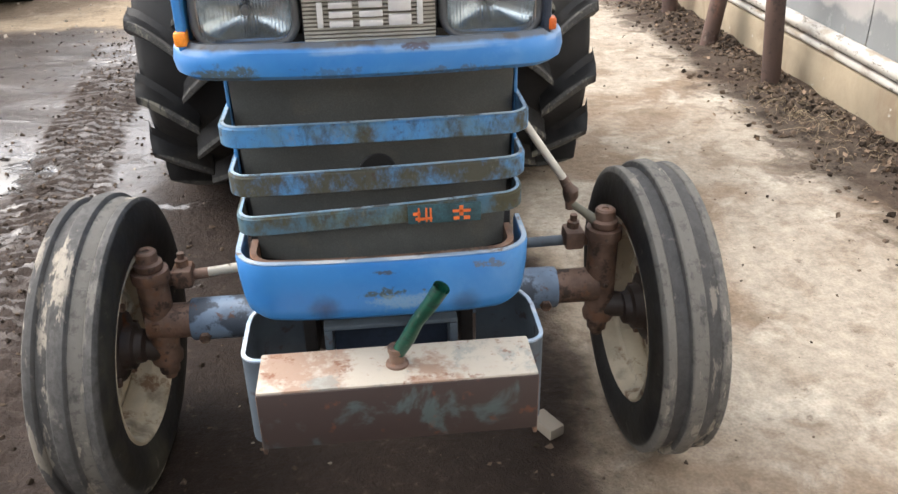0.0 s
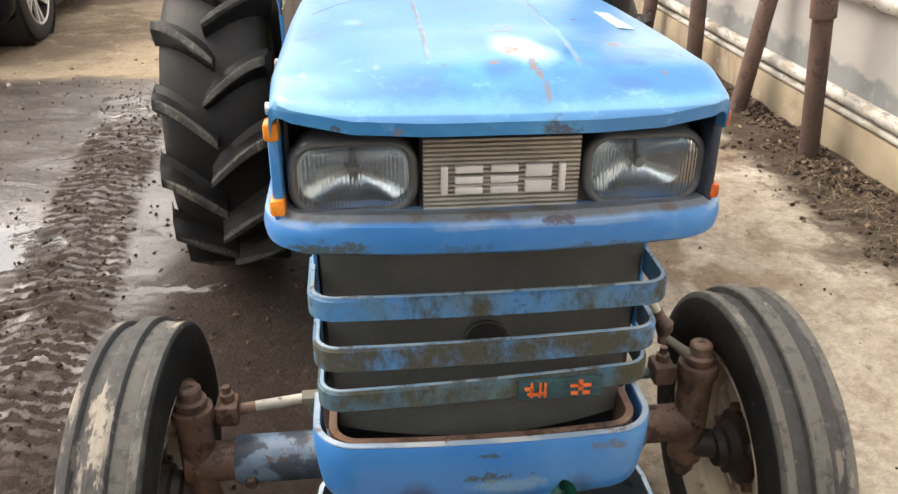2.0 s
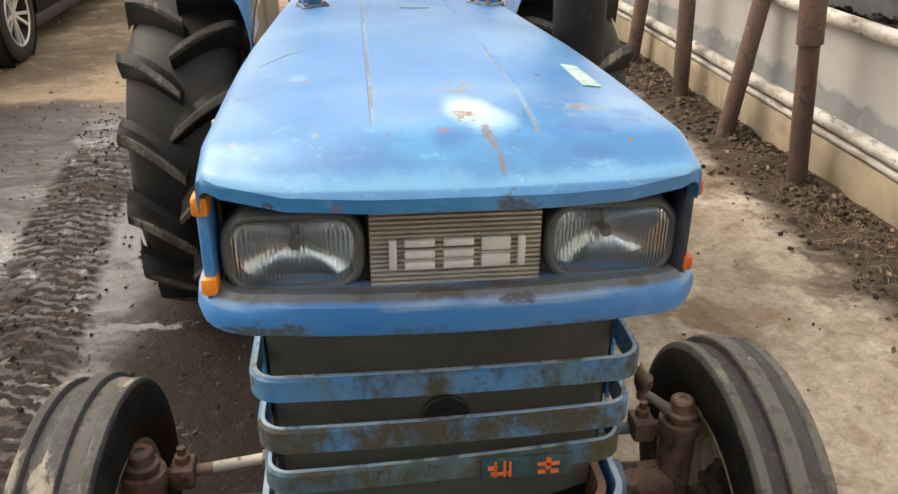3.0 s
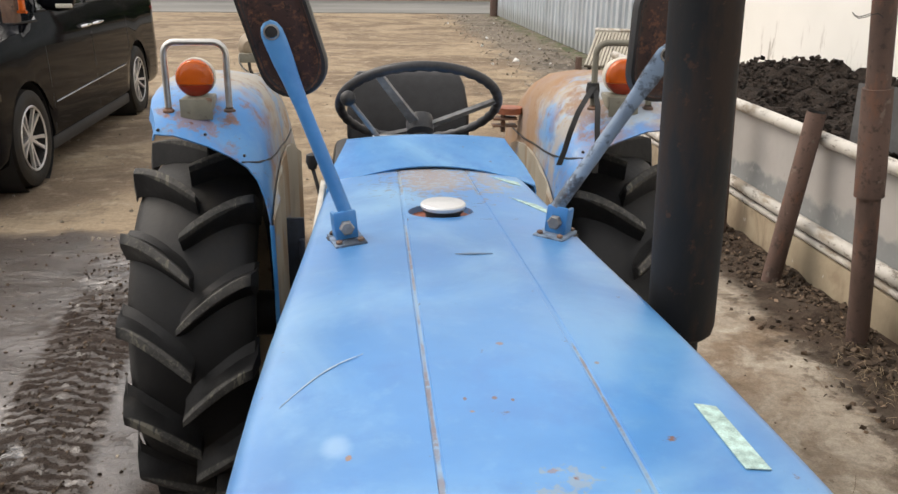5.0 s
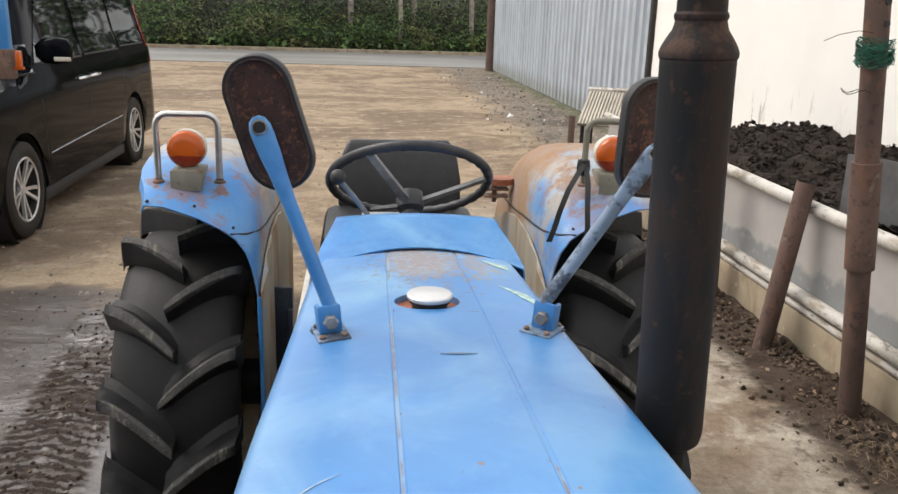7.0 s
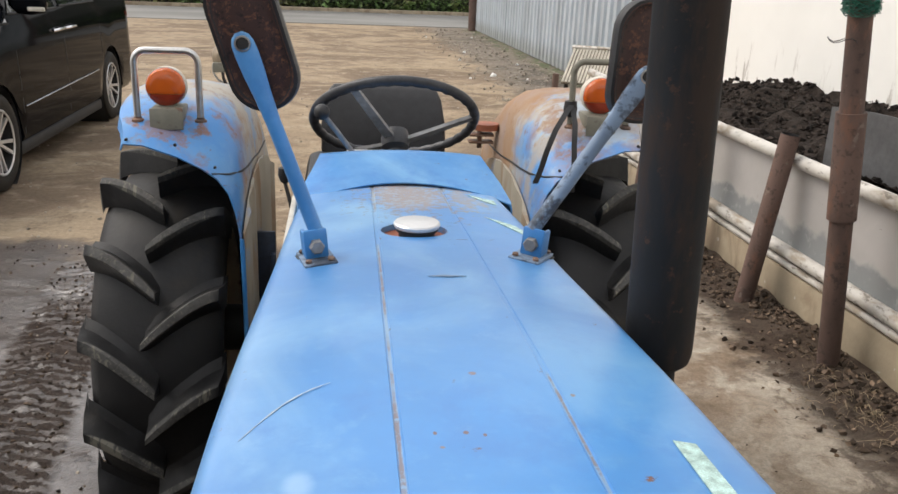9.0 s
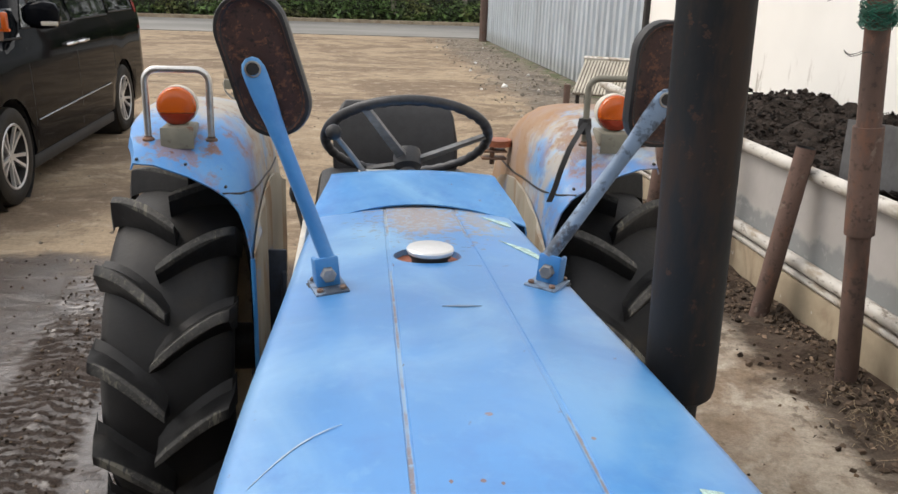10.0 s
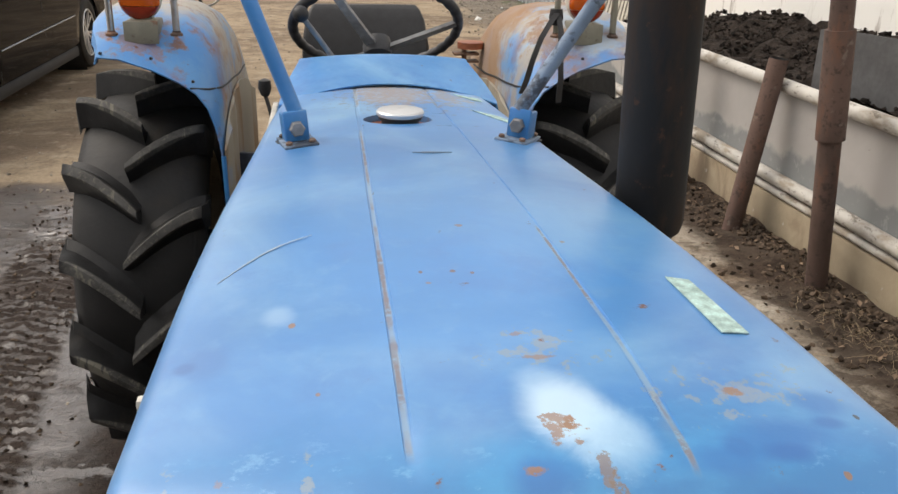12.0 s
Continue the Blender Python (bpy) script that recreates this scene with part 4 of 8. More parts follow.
def ground_z(x, y):
    """Height of the yard: mud is uneven, the tyre track is ridged, the pool is level."""
    muddy = smoothstep(0.5, 0.2, x) * smoothstep(6.6, 5.6, y)
    z = 0.012 * noise.noise((x * 1.1, y * 1.1, 0.3)) * (0.5 + muddy)
    z += 0.010 * muddy * noise.noise((x * 4.5, y * 4.5, 1.7))
    mid = -1.12 - 0.10 * (y - 2.8)
    for off, w in ((0.0, 0.17),):
        u = (x - mid - off) / w
        if abs(u) < 1.25 and 0.5 < y < 6.4:
            ph = y / 0.058 + abs(u) * 0.9 + 1.1 * noise.noise((x * 4, y * 3.0, 4)) + 0.4 * noise.noise((x * 13, y * 11, 6))
            chev = max(-0.6, min(1.0, 2.2 * math.sin(2 * math.pi * ph)))
            chev *= 0.5 + 0.5 * smoothstep(-0.3, 0.3, noise.noise((x * 5, y * 5, 7)))
            edge = smoothstep(1.25, 0.9, abs(u)) * smoothstep(6.4, 5.6, y)
            z += (0.007 * chev + 0.002 + 0.012 * noise.noise((x * 9, y * 9, 2)) + 0.012 * noise.noise((x * 26, y * 26, 5))) * edge
    d = math.hypot((x + 1.62) / 0.36, (y - 4.0) / 0.4)
    z = z * smoothstep(0.6, 1.1, d) - 0.012 * smoothstep(1.1, 0.6, d)
    z -= 0.045 * smoothstep(3.4, 2.4, y)
    # soil banked against the wall's foot
    z += 0.055 * smoothstep(1.72, 2.1, x + 0.10 * noise.noise((y * 1.7, 0, 0))) * smoothstep(9.0, 8.0, y) * (0.7 + 0.5 * noise.noise((x * 6, y * 6, 3)))
    return z


def spaced(*stretches):
    out = []
    for a, b, step in stretches:
        n = max(1, round((b - a) / step))
        out += [a + (b - a) * q / n for q in range(n)]
    return out + [stretches[-1][1]]


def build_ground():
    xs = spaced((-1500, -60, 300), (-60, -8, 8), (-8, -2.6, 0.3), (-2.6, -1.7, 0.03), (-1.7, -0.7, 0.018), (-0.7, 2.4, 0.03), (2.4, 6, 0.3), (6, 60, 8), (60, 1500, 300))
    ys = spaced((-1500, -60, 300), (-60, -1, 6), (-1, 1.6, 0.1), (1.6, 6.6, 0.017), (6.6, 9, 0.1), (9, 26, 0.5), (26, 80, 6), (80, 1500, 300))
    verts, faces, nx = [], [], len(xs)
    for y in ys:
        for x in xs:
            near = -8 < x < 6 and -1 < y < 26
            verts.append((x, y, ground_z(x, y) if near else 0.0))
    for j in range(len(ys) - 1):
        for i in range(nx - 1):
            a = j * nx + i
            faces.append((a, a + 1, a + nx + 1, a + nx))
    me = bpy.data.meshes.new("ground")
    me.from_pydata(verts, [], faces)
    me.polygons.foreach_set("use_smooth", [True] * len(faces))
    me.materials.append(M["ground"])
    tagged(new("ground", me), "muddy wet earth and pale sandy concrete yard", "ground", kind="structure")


build_ground()

k = Mat("asphalt", (0.23, 0.225, 0.21), 0.85)
k.vary(k.noise(0.6, 5, stretch=(0.3, 1, 1)), 0.8, 1.2)
k.bump(k.noise(90, 3), 0.002)
M["asphalt"] = k.done()
k = Mat("wall_concrete", (0.33, 0.272, 0.19), 0.85)
k.vary(k.noise(2.5, 6, warp=0.4), 0.72, 1.2)
k.mix(k.ramp(k.noise(4, 6, stretch=(1, 1, 0.5), warp=0.6), 0.50, 0.66), (0.20, 0.145, 0.095), None, 0.75)
k.mix(k.ramp(k.noise(14, 5), 0.68, 0.72), (0.62, 0.6, 0.55), None, 0.6)
k.bump(k.noise(40, 5), 0.002)
M["concrete"] = k.done()
k = Mat("white_sheet", (0.41, 0.395, 0.38), 0.5)
k.mix(k.ramp(k.noise(20, 5, rough=0.7), 0.68, 0.72), (0.16, 0.12, 0.08), 0.8, 0.7)
k.vary(k.noise(2, 5, warp=0.5), 0.88, 1.08)
zz = k.axis("Z")
low = k.ramp(k.op("ADD", zz, k.op("MULTIPLY", k.op("SUBTRACT", k.noise(4, 5), 0.5), 0.25)), 0.42, 0.46, 1, 0)
k.mix(low, (0.20, 0.215, 0.22), 0.7, 0.85)
k.mix(k.op("MULTIPLY", low, k.ramp(k.noise(18, 5, rough=0.7), 0.55, 0.68)), (0.40, 0.40, 0.39), 0.7, 0.5)
k.mix(k.ramp(k.noise(11, 6, stretch=(1, 1, 0.4)), 0.68, 0.76), (0.28, 0.24, 0.19), 0.7, 0.6)
k.bump(k.noise(7, 3), 0.003)
M["sheet"] = k.done()
k = Mat("white_pipe", (0.56, 0.535, 0.49), 0.4)
k.vary(k.noise(6, 5), 0.8, 1.1)
k.mix(k.ramp(k.noise(10, 6, stretch=(1, 0.4, 1)), 0.50, 0.64), (0.27, 0.22, 0.16), 0.7, 0.8)
k.mix(k.ramp(k.noise(22, 6, rough=0.72, stretch=(1, 0.5, 1.4), move=(2, 3, 1)), 0.55, 0.64), (0.10, 0.08, 0.06), 0.8, 0.7)
M["rail"] = k.done()
k = Mat("white_wall", (0.86, 0.845, 0.80), 0.7)
k.vary(k.noise(0.8, 5), 0.94, 1.04)
spl = k.op("MULTIPLY", k.ramp(k.noise(5, 6, stretch=(1, 1.6, 0.5), rough=0.65), 0.55, 0.63), k.ramp(k.op("ADD", k.axis("Z"), k.op("MULTIPLY", k.noise(2.0, 4), 0.6)), 1.05, 1.45, 1, 0))
k.mix(spl, (0.26, 0.21, 0.16), 0.8, 0.6)
M["white_wall"] = k.done()
k = Mat("corrugated_zinc", (0.56, 0.62, 0.67), 0.45, 0.35)
k.mix(k.ramp(k.noise(3, 5, stretch=(1, 4, 0.25)), 0.5, 0.7), (0.38, 0.43, 0.48), None, 0.7)
k.vary(k.noise(1.6, 4, stretch=(1, 1, 0.3)), 0.85, 1.12)
k.mix(k.ramp(k.axis("Z"), 0.45, 0.1), (0.25, 0.23, 0.19), 0.7, 0.5)
M["zinc"] = k.done()
k = Mat("rusty_pipe", (0.105, 0.066, 0.053), 0.8)
k.vary(k.noise(5, 5, stretch=(1, 1, 0.35)), 0.6, 1.4)
k.mix(k.ramp(k.noise(9, 6, rough=0.65, stretch=(1, 1, 0.5)), 0.52, 0.66), (0.17, 0.085, 0.055), 0.85, 0.7)
k.mix(k.ramp(k.noise(26, 6, rough=0.7), 0.54, 0.64), (0.045, 0.032, 0.028), 0.9, 0.7)
k.mix(k.ramp(k.noise(14, 5, move=(3, 3, 3)), 0.64, 0.70), (0.24, 0.2, 0.17), 0.9, 0.5)
k.bump(k.noise(80, 5, rough=0.7), 0.002)
M["rust_pipe"] = k.done()
M["rust_post"] = rusty_metal("rusty_post", (0.115, 0.075, 0.060), 0.4, 0.8, scale=5)
k = Mat("dark_soil", (0.022, 0.017, 0.014), 0.95, spec=0.2)
k.vary(k.noise(20, 5), 0.6, 1.6)
k.vary(k.island, 0.35, 1.9)
k.mix(k.ramp(k.noise(30, 6, rough=0.7), 0.56, 0.68), (0.060, 0.043, 0.034), None, 0.6)
k.bump(k.noise(60, 6, rough=0.7), 0.014)
M["soil"] = k.done()
k = Mat("clods", (0.075, 0.055, 0.040), 0.95, spec=0.2)
k.vary(k.island, 0.4, 1.7)
k.bump(k.noise(120, 4), 0.002)
M["clods"] = k.done()
k = Mat("pale_stones", (0.30, 0.26, 0.21), 0.9)
k.vary(k.island, 0.55, 1.3)
M["stones"] = k.done()
k = Mat("dead_leaves", (0.15, 0.105, 0.07), 0.85)
k.vary(k.island, 0.3, 1.7)
M["litter"] = k.done()
k = Mat("dry_straw", (0.27, 0.21, 0.135), 0.85)
k.vary(k.island, 0.5, 1.3)
M["straw"] = k.done()
M["scraps"] = plain("white_scraps", (0.75, 0.74, 0.71), 0.6, vary=0.15)
k = Mat("dimming_wall_boards", (0.22, 0.20, 0.18), 0.85)
k.vary(k.noise(3, 6, stretch=(5, 1, 0.3)), 0.6, 1.35)
k.bump(k.noise(20, 5, stretch=(4, 1, 0.2)), 0.004)
M["dim_boards"] = k.done()
M["dark_sheet"] = plain("grey_sheet", (0.085, 0.085, 0.088), 0.55, vary=0.25, scale=5)
M["net"] = plain("green_net", (0.01, 0.10, 0.065), 0.5, vary=0.3)
M["pallet"] = plain("pale_ribbed_board", (0.48, 0.45, 0.38), 0.7, vary=0.15, scale=5)
# backing tone darker than the slats: the shade between ribs put into colour
M["pallet_shade"] = plain("board_shade_tone", (0.20, 0.18, 0.15), 0.8, vary=0.2, scale=5)
M["bark"] = plain("bark", (0.30, 0.265, 0.22), 0.9, vary=0.35, scale=6, bump=0.01)
k = Mat("undergrowth", (0.075, 0.13, 0.035), 0.6)
k.mix(k.ramp(k.noise(0.55, 5, rough=0.65), 0.48, 0.62), (0.16, 0.145, 0.06), None, 0.7)
k.mix(k.ramp(k.noise(1.3, 5, rough=0.65, move=(4, 2, 1)), 0.54, 0.64), (0.035, 0.055, 0.022), None, 0.85)
k.mix(k.ramp(k.noise(1.1, 5, move=(9, 2, 5)), 0.60, 0.68), (0.12, 0.19, 0.05), None, 0.8)
k.vary(k.island, 0.15, 1.8)
M["leaves"] = k.done()
M["bank"] = plain("dark_earth_bank", (0.022, 0.026, 0.012), 0.95, vary=0.5, scale=3)

# road across the end of the yard, with a low kerb on its far side
bm = bmesh.new()
box(bm, (-80, 26.8, -0.1), (80, 33.6, 0.02))
part("road", bm, "asphalt", None, "grey asphalt road at the end of the yard", 0, category="road", kind="structure")
bm = bmesh.new()
box(bm, (-80, 33.6, -0.1), (80, 33.85, 0.14), bevel=0.02)
part("kerb", bm, "concrete", None, "low pale concrete kerb", 0, category="kerb", kind="structure")

# retaining wall: concrete footing, two pipes, white sheets, top pipe
WALL_X, WALL_Y0, WALL_Y1 = 2.12, -2.0, 9.0
bm = bmesh.new()
box(bm, (WALL_X, WALL_Y0, -0.05), (WALL_X + 0.14, WALL_Y1, 0.215), bevel=0.012)
wall = part("wall_east", bm, "concrete", None, "low beige concrete wall with white sheets and pipes above", 30, category="wall", kind="structure")
ys = [-2.0, 0.1, 2.2, 4.15, 5.55, 6.55, 7.8, 9.0]
for a, b in zip(ys, ys[1:]):
    bm = bmesh.new()
    rows = []
    for q in range(13):
        z = 0.25 + (0.74 - 0.25) * q / 12
        rows.append([Vector((WALL_X + 0.045 + 0.003 * math.sin(q * 0.5) + 0.005 * noise.noise((y * 2, z * 3, a)), y, z)) for y in [a + 0.004 + (b - a - 0.008) * j / 16 for j in range(17)]])
    loft(bm, rows)
    solid(bm, 0.012)
    part("panel", bm, "sheet", wall, "scuffed white plastic sheet with a grey patched foot")
for z, x, r in ((0.238, 0.012, 0.020), (0.300, 0.006, 0.034), (0.765, 0.004, 0.034)):
    bm = bmesh.new()
    tube(bm, [(WALL_X + x + 0.006 * noise.noise((y * 0.7, z * 9, 0)), y, z + 0.012 * noise.noise((y * 0.5, z * 7, 3))) for y in spaced((WALL_Y0, WALL_Y1, 0.25))], r, 14)
    part("pipe_rail", bm, "rail", wall, "stained white horizontal pipe")

# unseen plain wall added at the yard's near end to dim what faces it
bm = bmesh.new()
box(bm, (-9.0, -4.7, -0.05), (3.5, -4.5, 3.8))
part("unseen_dimming_wall", bm, "dim_boards", None, "unseen plain wall added to dim the tractor's front", 0, category="wall", kind="structure")

# the white building and the zinc fence beyond
bm = bmesh.new()
box(bm, (3.55, -6.0, 0.0), (3.75, 12.0, 4.2))
part("white_building", bm, "white_wall", None, "plain white plastered wall of a shed, splashed with mud", 0, category="building", kind="structure")
fence = thing("fence", (3.67, 19.0, 0), "tall grey corrugated zinc fence with a rusty end post", "fence", kind="structure")
y = 12.15
while y < 25.4:
    bm = bmesh.new()
    secs = []
    for z in (0.04, 1.2, 2.4, 3.6):
        row = []
        for q in range(41):
            yy = y + 0.9 * q / 40
            ph = (q % 13) / 13
            row.append(Vector((3.67 + (0.06 if ph < 0.45 else 0.0) + 0.004 * noise.noise((yy, z, 0)), yy, z)))
        secs.append(row)
    loft(bm, secs)
    solid(bm, 0.003)
    part("sheet", bm, "zinc", fence, smooth=20)
    y += 0.903
bm = bmesh.new()
tube(bm, [(3.60, 25.75, -0.02), (3.60, 25.75, 3.9)], 0.13, 14)
part("end_post", bm, "rust_post", fence, "rusty round end post")
bm = bmesh.new()
box(bm, (3.50, 12.01, 0.0), (3.66, 12.12, 3.8), bevel=0.01)
part("corner_post", bm, "iron_dark", fence, "dark corner post")

# soil heap behind the wall
bm = bmesh.new()
rows = []
for y in spaced((2.2, 8.8, 0.06)):
    row = []
    for q in range(30):
        u = q / 21
        x = 2.20 + 1.34 * u
        h = 0.72 + 0.11 * u - 0.4 * smoothstep(8.0, 8.8, y) + 0.10 * noise.noise((x * 1.8, y * 1.2, 5)) + 0.08 * noise.noise((x * 7, y * 7, 1)) + 0.04 * noise.noise((x * 18, y * 18, 1))
        row.append(Vector((x, y, h)))
    rows.append(row)
loft(bm, rows)
heap = part("soil_heap", bm, "soil", None, "heap of dark crumbly soil behind the low wall", 0, category="soil", kind="stuff")


def clod_field(name, count, place, size, material, label, category):
    """Many small broken lumps strewn by place(), joined."""
    rnd = random.Random(name)
    verts, faces = [], []
    shape = [(1, 0, 0), (-1, 0, 0), (0, 1, 0), (0, -1, 0), (0, 0, 1), (0, 0, -0.6), (0.6, 0.6, 0.5), (-0.6, -0.5, 0.5)]
    tris = [(4, 6, 2), (4, 0, 6), (6, 0, 2), (4, 2, 1), (4, 1, 7), (7, 1, 3), (4, 7, 3), (4, 3, 0), (5, 2, 0), (5, 1, 2), (5, 3, 1), (5, 0, 3)]
    for _ in range(count):
        x, y, z = place(rnd)
        s = size[0] + (size[1] - size[0]) * rnd.random() ** 3
        turn = Euler((rnd.random() * 6, rnd.random() * 6, rnd.random() * 6)).to_matrix()
        base = len(verts)
        for v in shape:
            p = turn @ (Vector(v) * s * (0.6 + 0.6 * rnd.random()))
            verts.append((x + p.x, y + p.y, z + p.z * 0.8 + s * 0.25))
        faces += [tuple(base + i for i in t) for t in tris]
    me = bpy.data.meshes.new(name)
    me.from_pydata(verts, [], faces)
    me.materials.append(M[material])
    return tagged(new(name, me), label, category, kind="stuff")


def heap_place(r):
    y = r.uniform(2.3, 8.2)
    u = r.random()
    x = 2.22 + 1.28 * u
    return x, y, 0.72 + 0.11 * u + 0.10 * noise.noise((x * 1.8, y * 1.2, 5)) + 0.08 * noise.noise((x * 7, y * 7, 1))


def foot_place(r):
    for _ in range(30):
        x = 2.1 - abs(r.gauss(0, 0.145))
        y = r.uniform(2.2, 9.0)
        if noise.noise((x * 5, y * 3.2, 8)) + 0.5 * noise.noise((x * 14, y * 11, 2)) > 0.55 - r.random():
            break
    return x, y, ground_z(x, y)


def yard_place(r):
    x, y = r.uniform(0.45, 2.0), r.uniform(2.0, 8.0)
    return x, y, ground_z(x, y)


def mud_place(r):
    x, y = r.uniform(-2.4, 0.4), r.uniform(1.6, 6.4)
    return x, y, ground_z(x, y)


def ridge_place(r):
    y = r.uniform(1.8, 6.2)
    x = -1.12 - 0.10 * (y - 2.8) + r.gauss(0, 0.12)
    return x, y, ground_z(x, y)


def far_place(r):
    x, y = r.uniform(1.9, 3.6), r.uniform(9.5, 26)
    return x, y, ground_z(x, y)


clod_field("soil_clods", 9000, heap_place, (0.004, 0.034), "soil", "dark soil lumps on the heap", "soil")
clod_field("earth_crumbs", 6500, foot_place, (0.002, 0.023), "clods", "brown earth crumbs and litter along the wall's foot", "debris")
clod_field("yard_grit", 500, yard_place, (0.0015, 0.010), "clods", "small crumbs of earth on the concrete", "debris")
clod_field("mud_lumps", 2600, mud_place, (0.002, 0.013), "clods", "small lumps of mud", "mud")
clod_field("track_lumps", 1100, ridge_place, (0.003, 0.013), "clods", "churned mud in the tyre track", "mud")
def litter_place(r):
    x = 2.08 - abs(r.gauss(0, 0.17))
    y = r.uniform(2.4, 8.5)
    return x, y, ground_z(x, y) + 0.008


clod_field("pale_pebbles", 110, mud_place, (0.004, 0.010), "stones", "small pale pebbles in the mud", "stones")
clod_field("paper_scraps", 11, far_place, (0.03, 0.09), "scraps", "white plastic and paper scraps on the rubble", "litter")
def sand_place(r):
    x, y = r.uniform(-5.0, 3.2), 6.3 + 14.0 * r.random() ** 1.6
    return x, y, ground_z(x, y)


clod_field("sand_pebbles", 2600, sand_place, (0.003, 0.018), "stones", "small stones strewn over the sandy yard", "stones")
clod_field("gravel", 900, far_place, (0.012, 0.045), "stones", "rubble and gravel beside the fence", "gravel")


def leaf_field(name, count, place, size, label, category, material="leaves"):
    rnd = random.Random(name)
    verts, faces = [], []
    for _ in range(count):
        p = Vector(place(rnd))
        l = size * rnd.uniform(0.5, 1.5)
        turn = Euler((rnd.uniform(-1.2, 1.2), rnd.uniform(-1.0, 1.0), rnd.random() * 6.28)).to_matrix()
        b = len(verts)
        for q in ((0, 0, 0), (0.32 * l, 0.45 * l, 0.08 * l), (0, l, -0.05 * l), (-0.32 * l, 0.45 * l, 0.08 * l)):
            verts.append(tuple(p + turn @ Vector(q)))
        faces += [(b, b + 1, b + 2), (b, b + 2, b + 3)]
    me = bpy.data.meshes.new(name)
    me.from_pydata(verts, [], faces)
    me.materials.append(M[material])
    return me


def straw(name, count, place, length, label):
    rnd = random.Random(name)
    bm = bmesh.new()
    for _ in range(count):
        x, y, z = place(rnd)
        a, l = rnd.random() * 6.283, length * rnd.uniform(0.4, 1.2)
        c = rnd.uniform(-0.35, 0.35)
        pts = [(x + l * t * math.cos(a + c * t), y + l * t * math.sin(a + c * t), z + 0.006 + 0.03 * l / length * math.sin(t * 3.0) * rnd.random()) for t in (0, 0.33, 0.66, 1)]
        tube(bm, pts, 0.0009, 4, cap=False)
    return part(name, bm, "straw", None, label, 0, category="straw", kind="stuff")


def straw_place(r):
    x, y = r.gauss(1.93, 0.09), r.gauss(4.05, 0.32)
    return x, y, ground_z(x, y)


tagged(new("leaf_litter", leaf_field("leaf_litter", 900, litter_place, 0.024, "", "", "litter")), "brown dead leaves and bits along the wall", "litter", kind="stuff")
straw("dry_straw", 260, straw_place, 0.055, "tangle of dry straw at the wall's foot")
straw("twigs", 12, yard_place, 0.28, "thin dry twigs lying on the ground")
bm = bmesh.new()
tube(bm, [(-0.36, 2.72, 0.012), (-0.30, 2.70, 0.022), (-0.22, 2.70, 0.018), (-0.15, 2.73, 0.012)], 0.0025, 5)
tube(bm, [(-0.29, 2.70, 0.02), (-0.27, 2.74, 0.03), (-0.265, 2.78, 0.02)], 0.002, 5)
part("twig", bm, "straw", None, "thin forked twig lying on the mud", category="twig")
bm = bmesh.new()
box(bm, (-0.022, -0.04, 0.0), (0.022, 0.04, 0.03), m=Matrix.Translation((0.372, 2.28, ground_z(0.372, 2.28))) @ Matrix.Rotation(0.5, 4, "Z"), bevel=0.004)
part("stone_chip", bm, "stones", None, "pale broken brick chip on the ground", category="stone")


# posts along the wall
def pipe_post(foot, top, r, label, holes=0, sleeve=None, open_top=True):
    foot, top = Vector(foot), Vector(top)
    post = thing("pipe_post", foot, label, "post", "rusty pipe posts along the wall")
    bm = bmesh.new()
    pts = [foot.lerp(top, t) for t in (0, 0.25, 0.5, 0.75, 1)]
    tube(bm, pts, r, 20, cap=False)
    d = (top - foot).normalized()
    part("pipe", bm, "rust_pipe", post)
    # the pipe's shaded inside is put into the colour: black wall and plug
    bm = bmesh.new()
    tube(bm, [top + d * 0.001, top - d * 0.10], [r * 0.90, r * 0.88], 20, cap=False)
    tube(bm, [top - d * 0.06, top - d * 0.061], r * 0.885, 20, cap=True)
    part("bore", bm, "black", post, "dark open pipe end")
    if sleeve:
        bm = bmesh.new()
        a, b, rr = sleeve
        tube(bm, [foot.lerp(top, a), foot.lerp(top, b)], rr, 20)
        part("sleeve", bm, "rust_pipe", post, "wider outer sleeve")
    for q in range(holes):
        bm = bmesh.new()
        p = foot.lerp(top, 0.70 + 0.035 * q)
        lathe(bm, [(0, -0.004), (0.012, -0.004), (0.012, 0.02), (0, 0.02)], p + Vector((0.012, -r - 0.001, 0)), "y", 12)
        part("bolt_hole", bm, "black", post, "dark bolt hole")
    return post


pipe_post((1.952, 5.36, 0.0), (2.05, 5.33, 0.90), 0.047, "short leaning rusty pipe post with an open top")
pipe_post((1.985, 4.60, 0.0), (1.76, 4.60, 2.25), 0.046, "tall rusty pipe post with a sleeve and bolt holes", 3, (0.305, 0.50, 0.058))
pipe_post((1.995, 6.15, 0.0), (1.955, 6.15, 0.92), 0.050, "rusty pipe post before the wall", 0)
pipe_post((2.00, 7.15, 0.0), (2.05, 7.1, 0.95), 0.05, "rusty pipe post before the wall", 0)

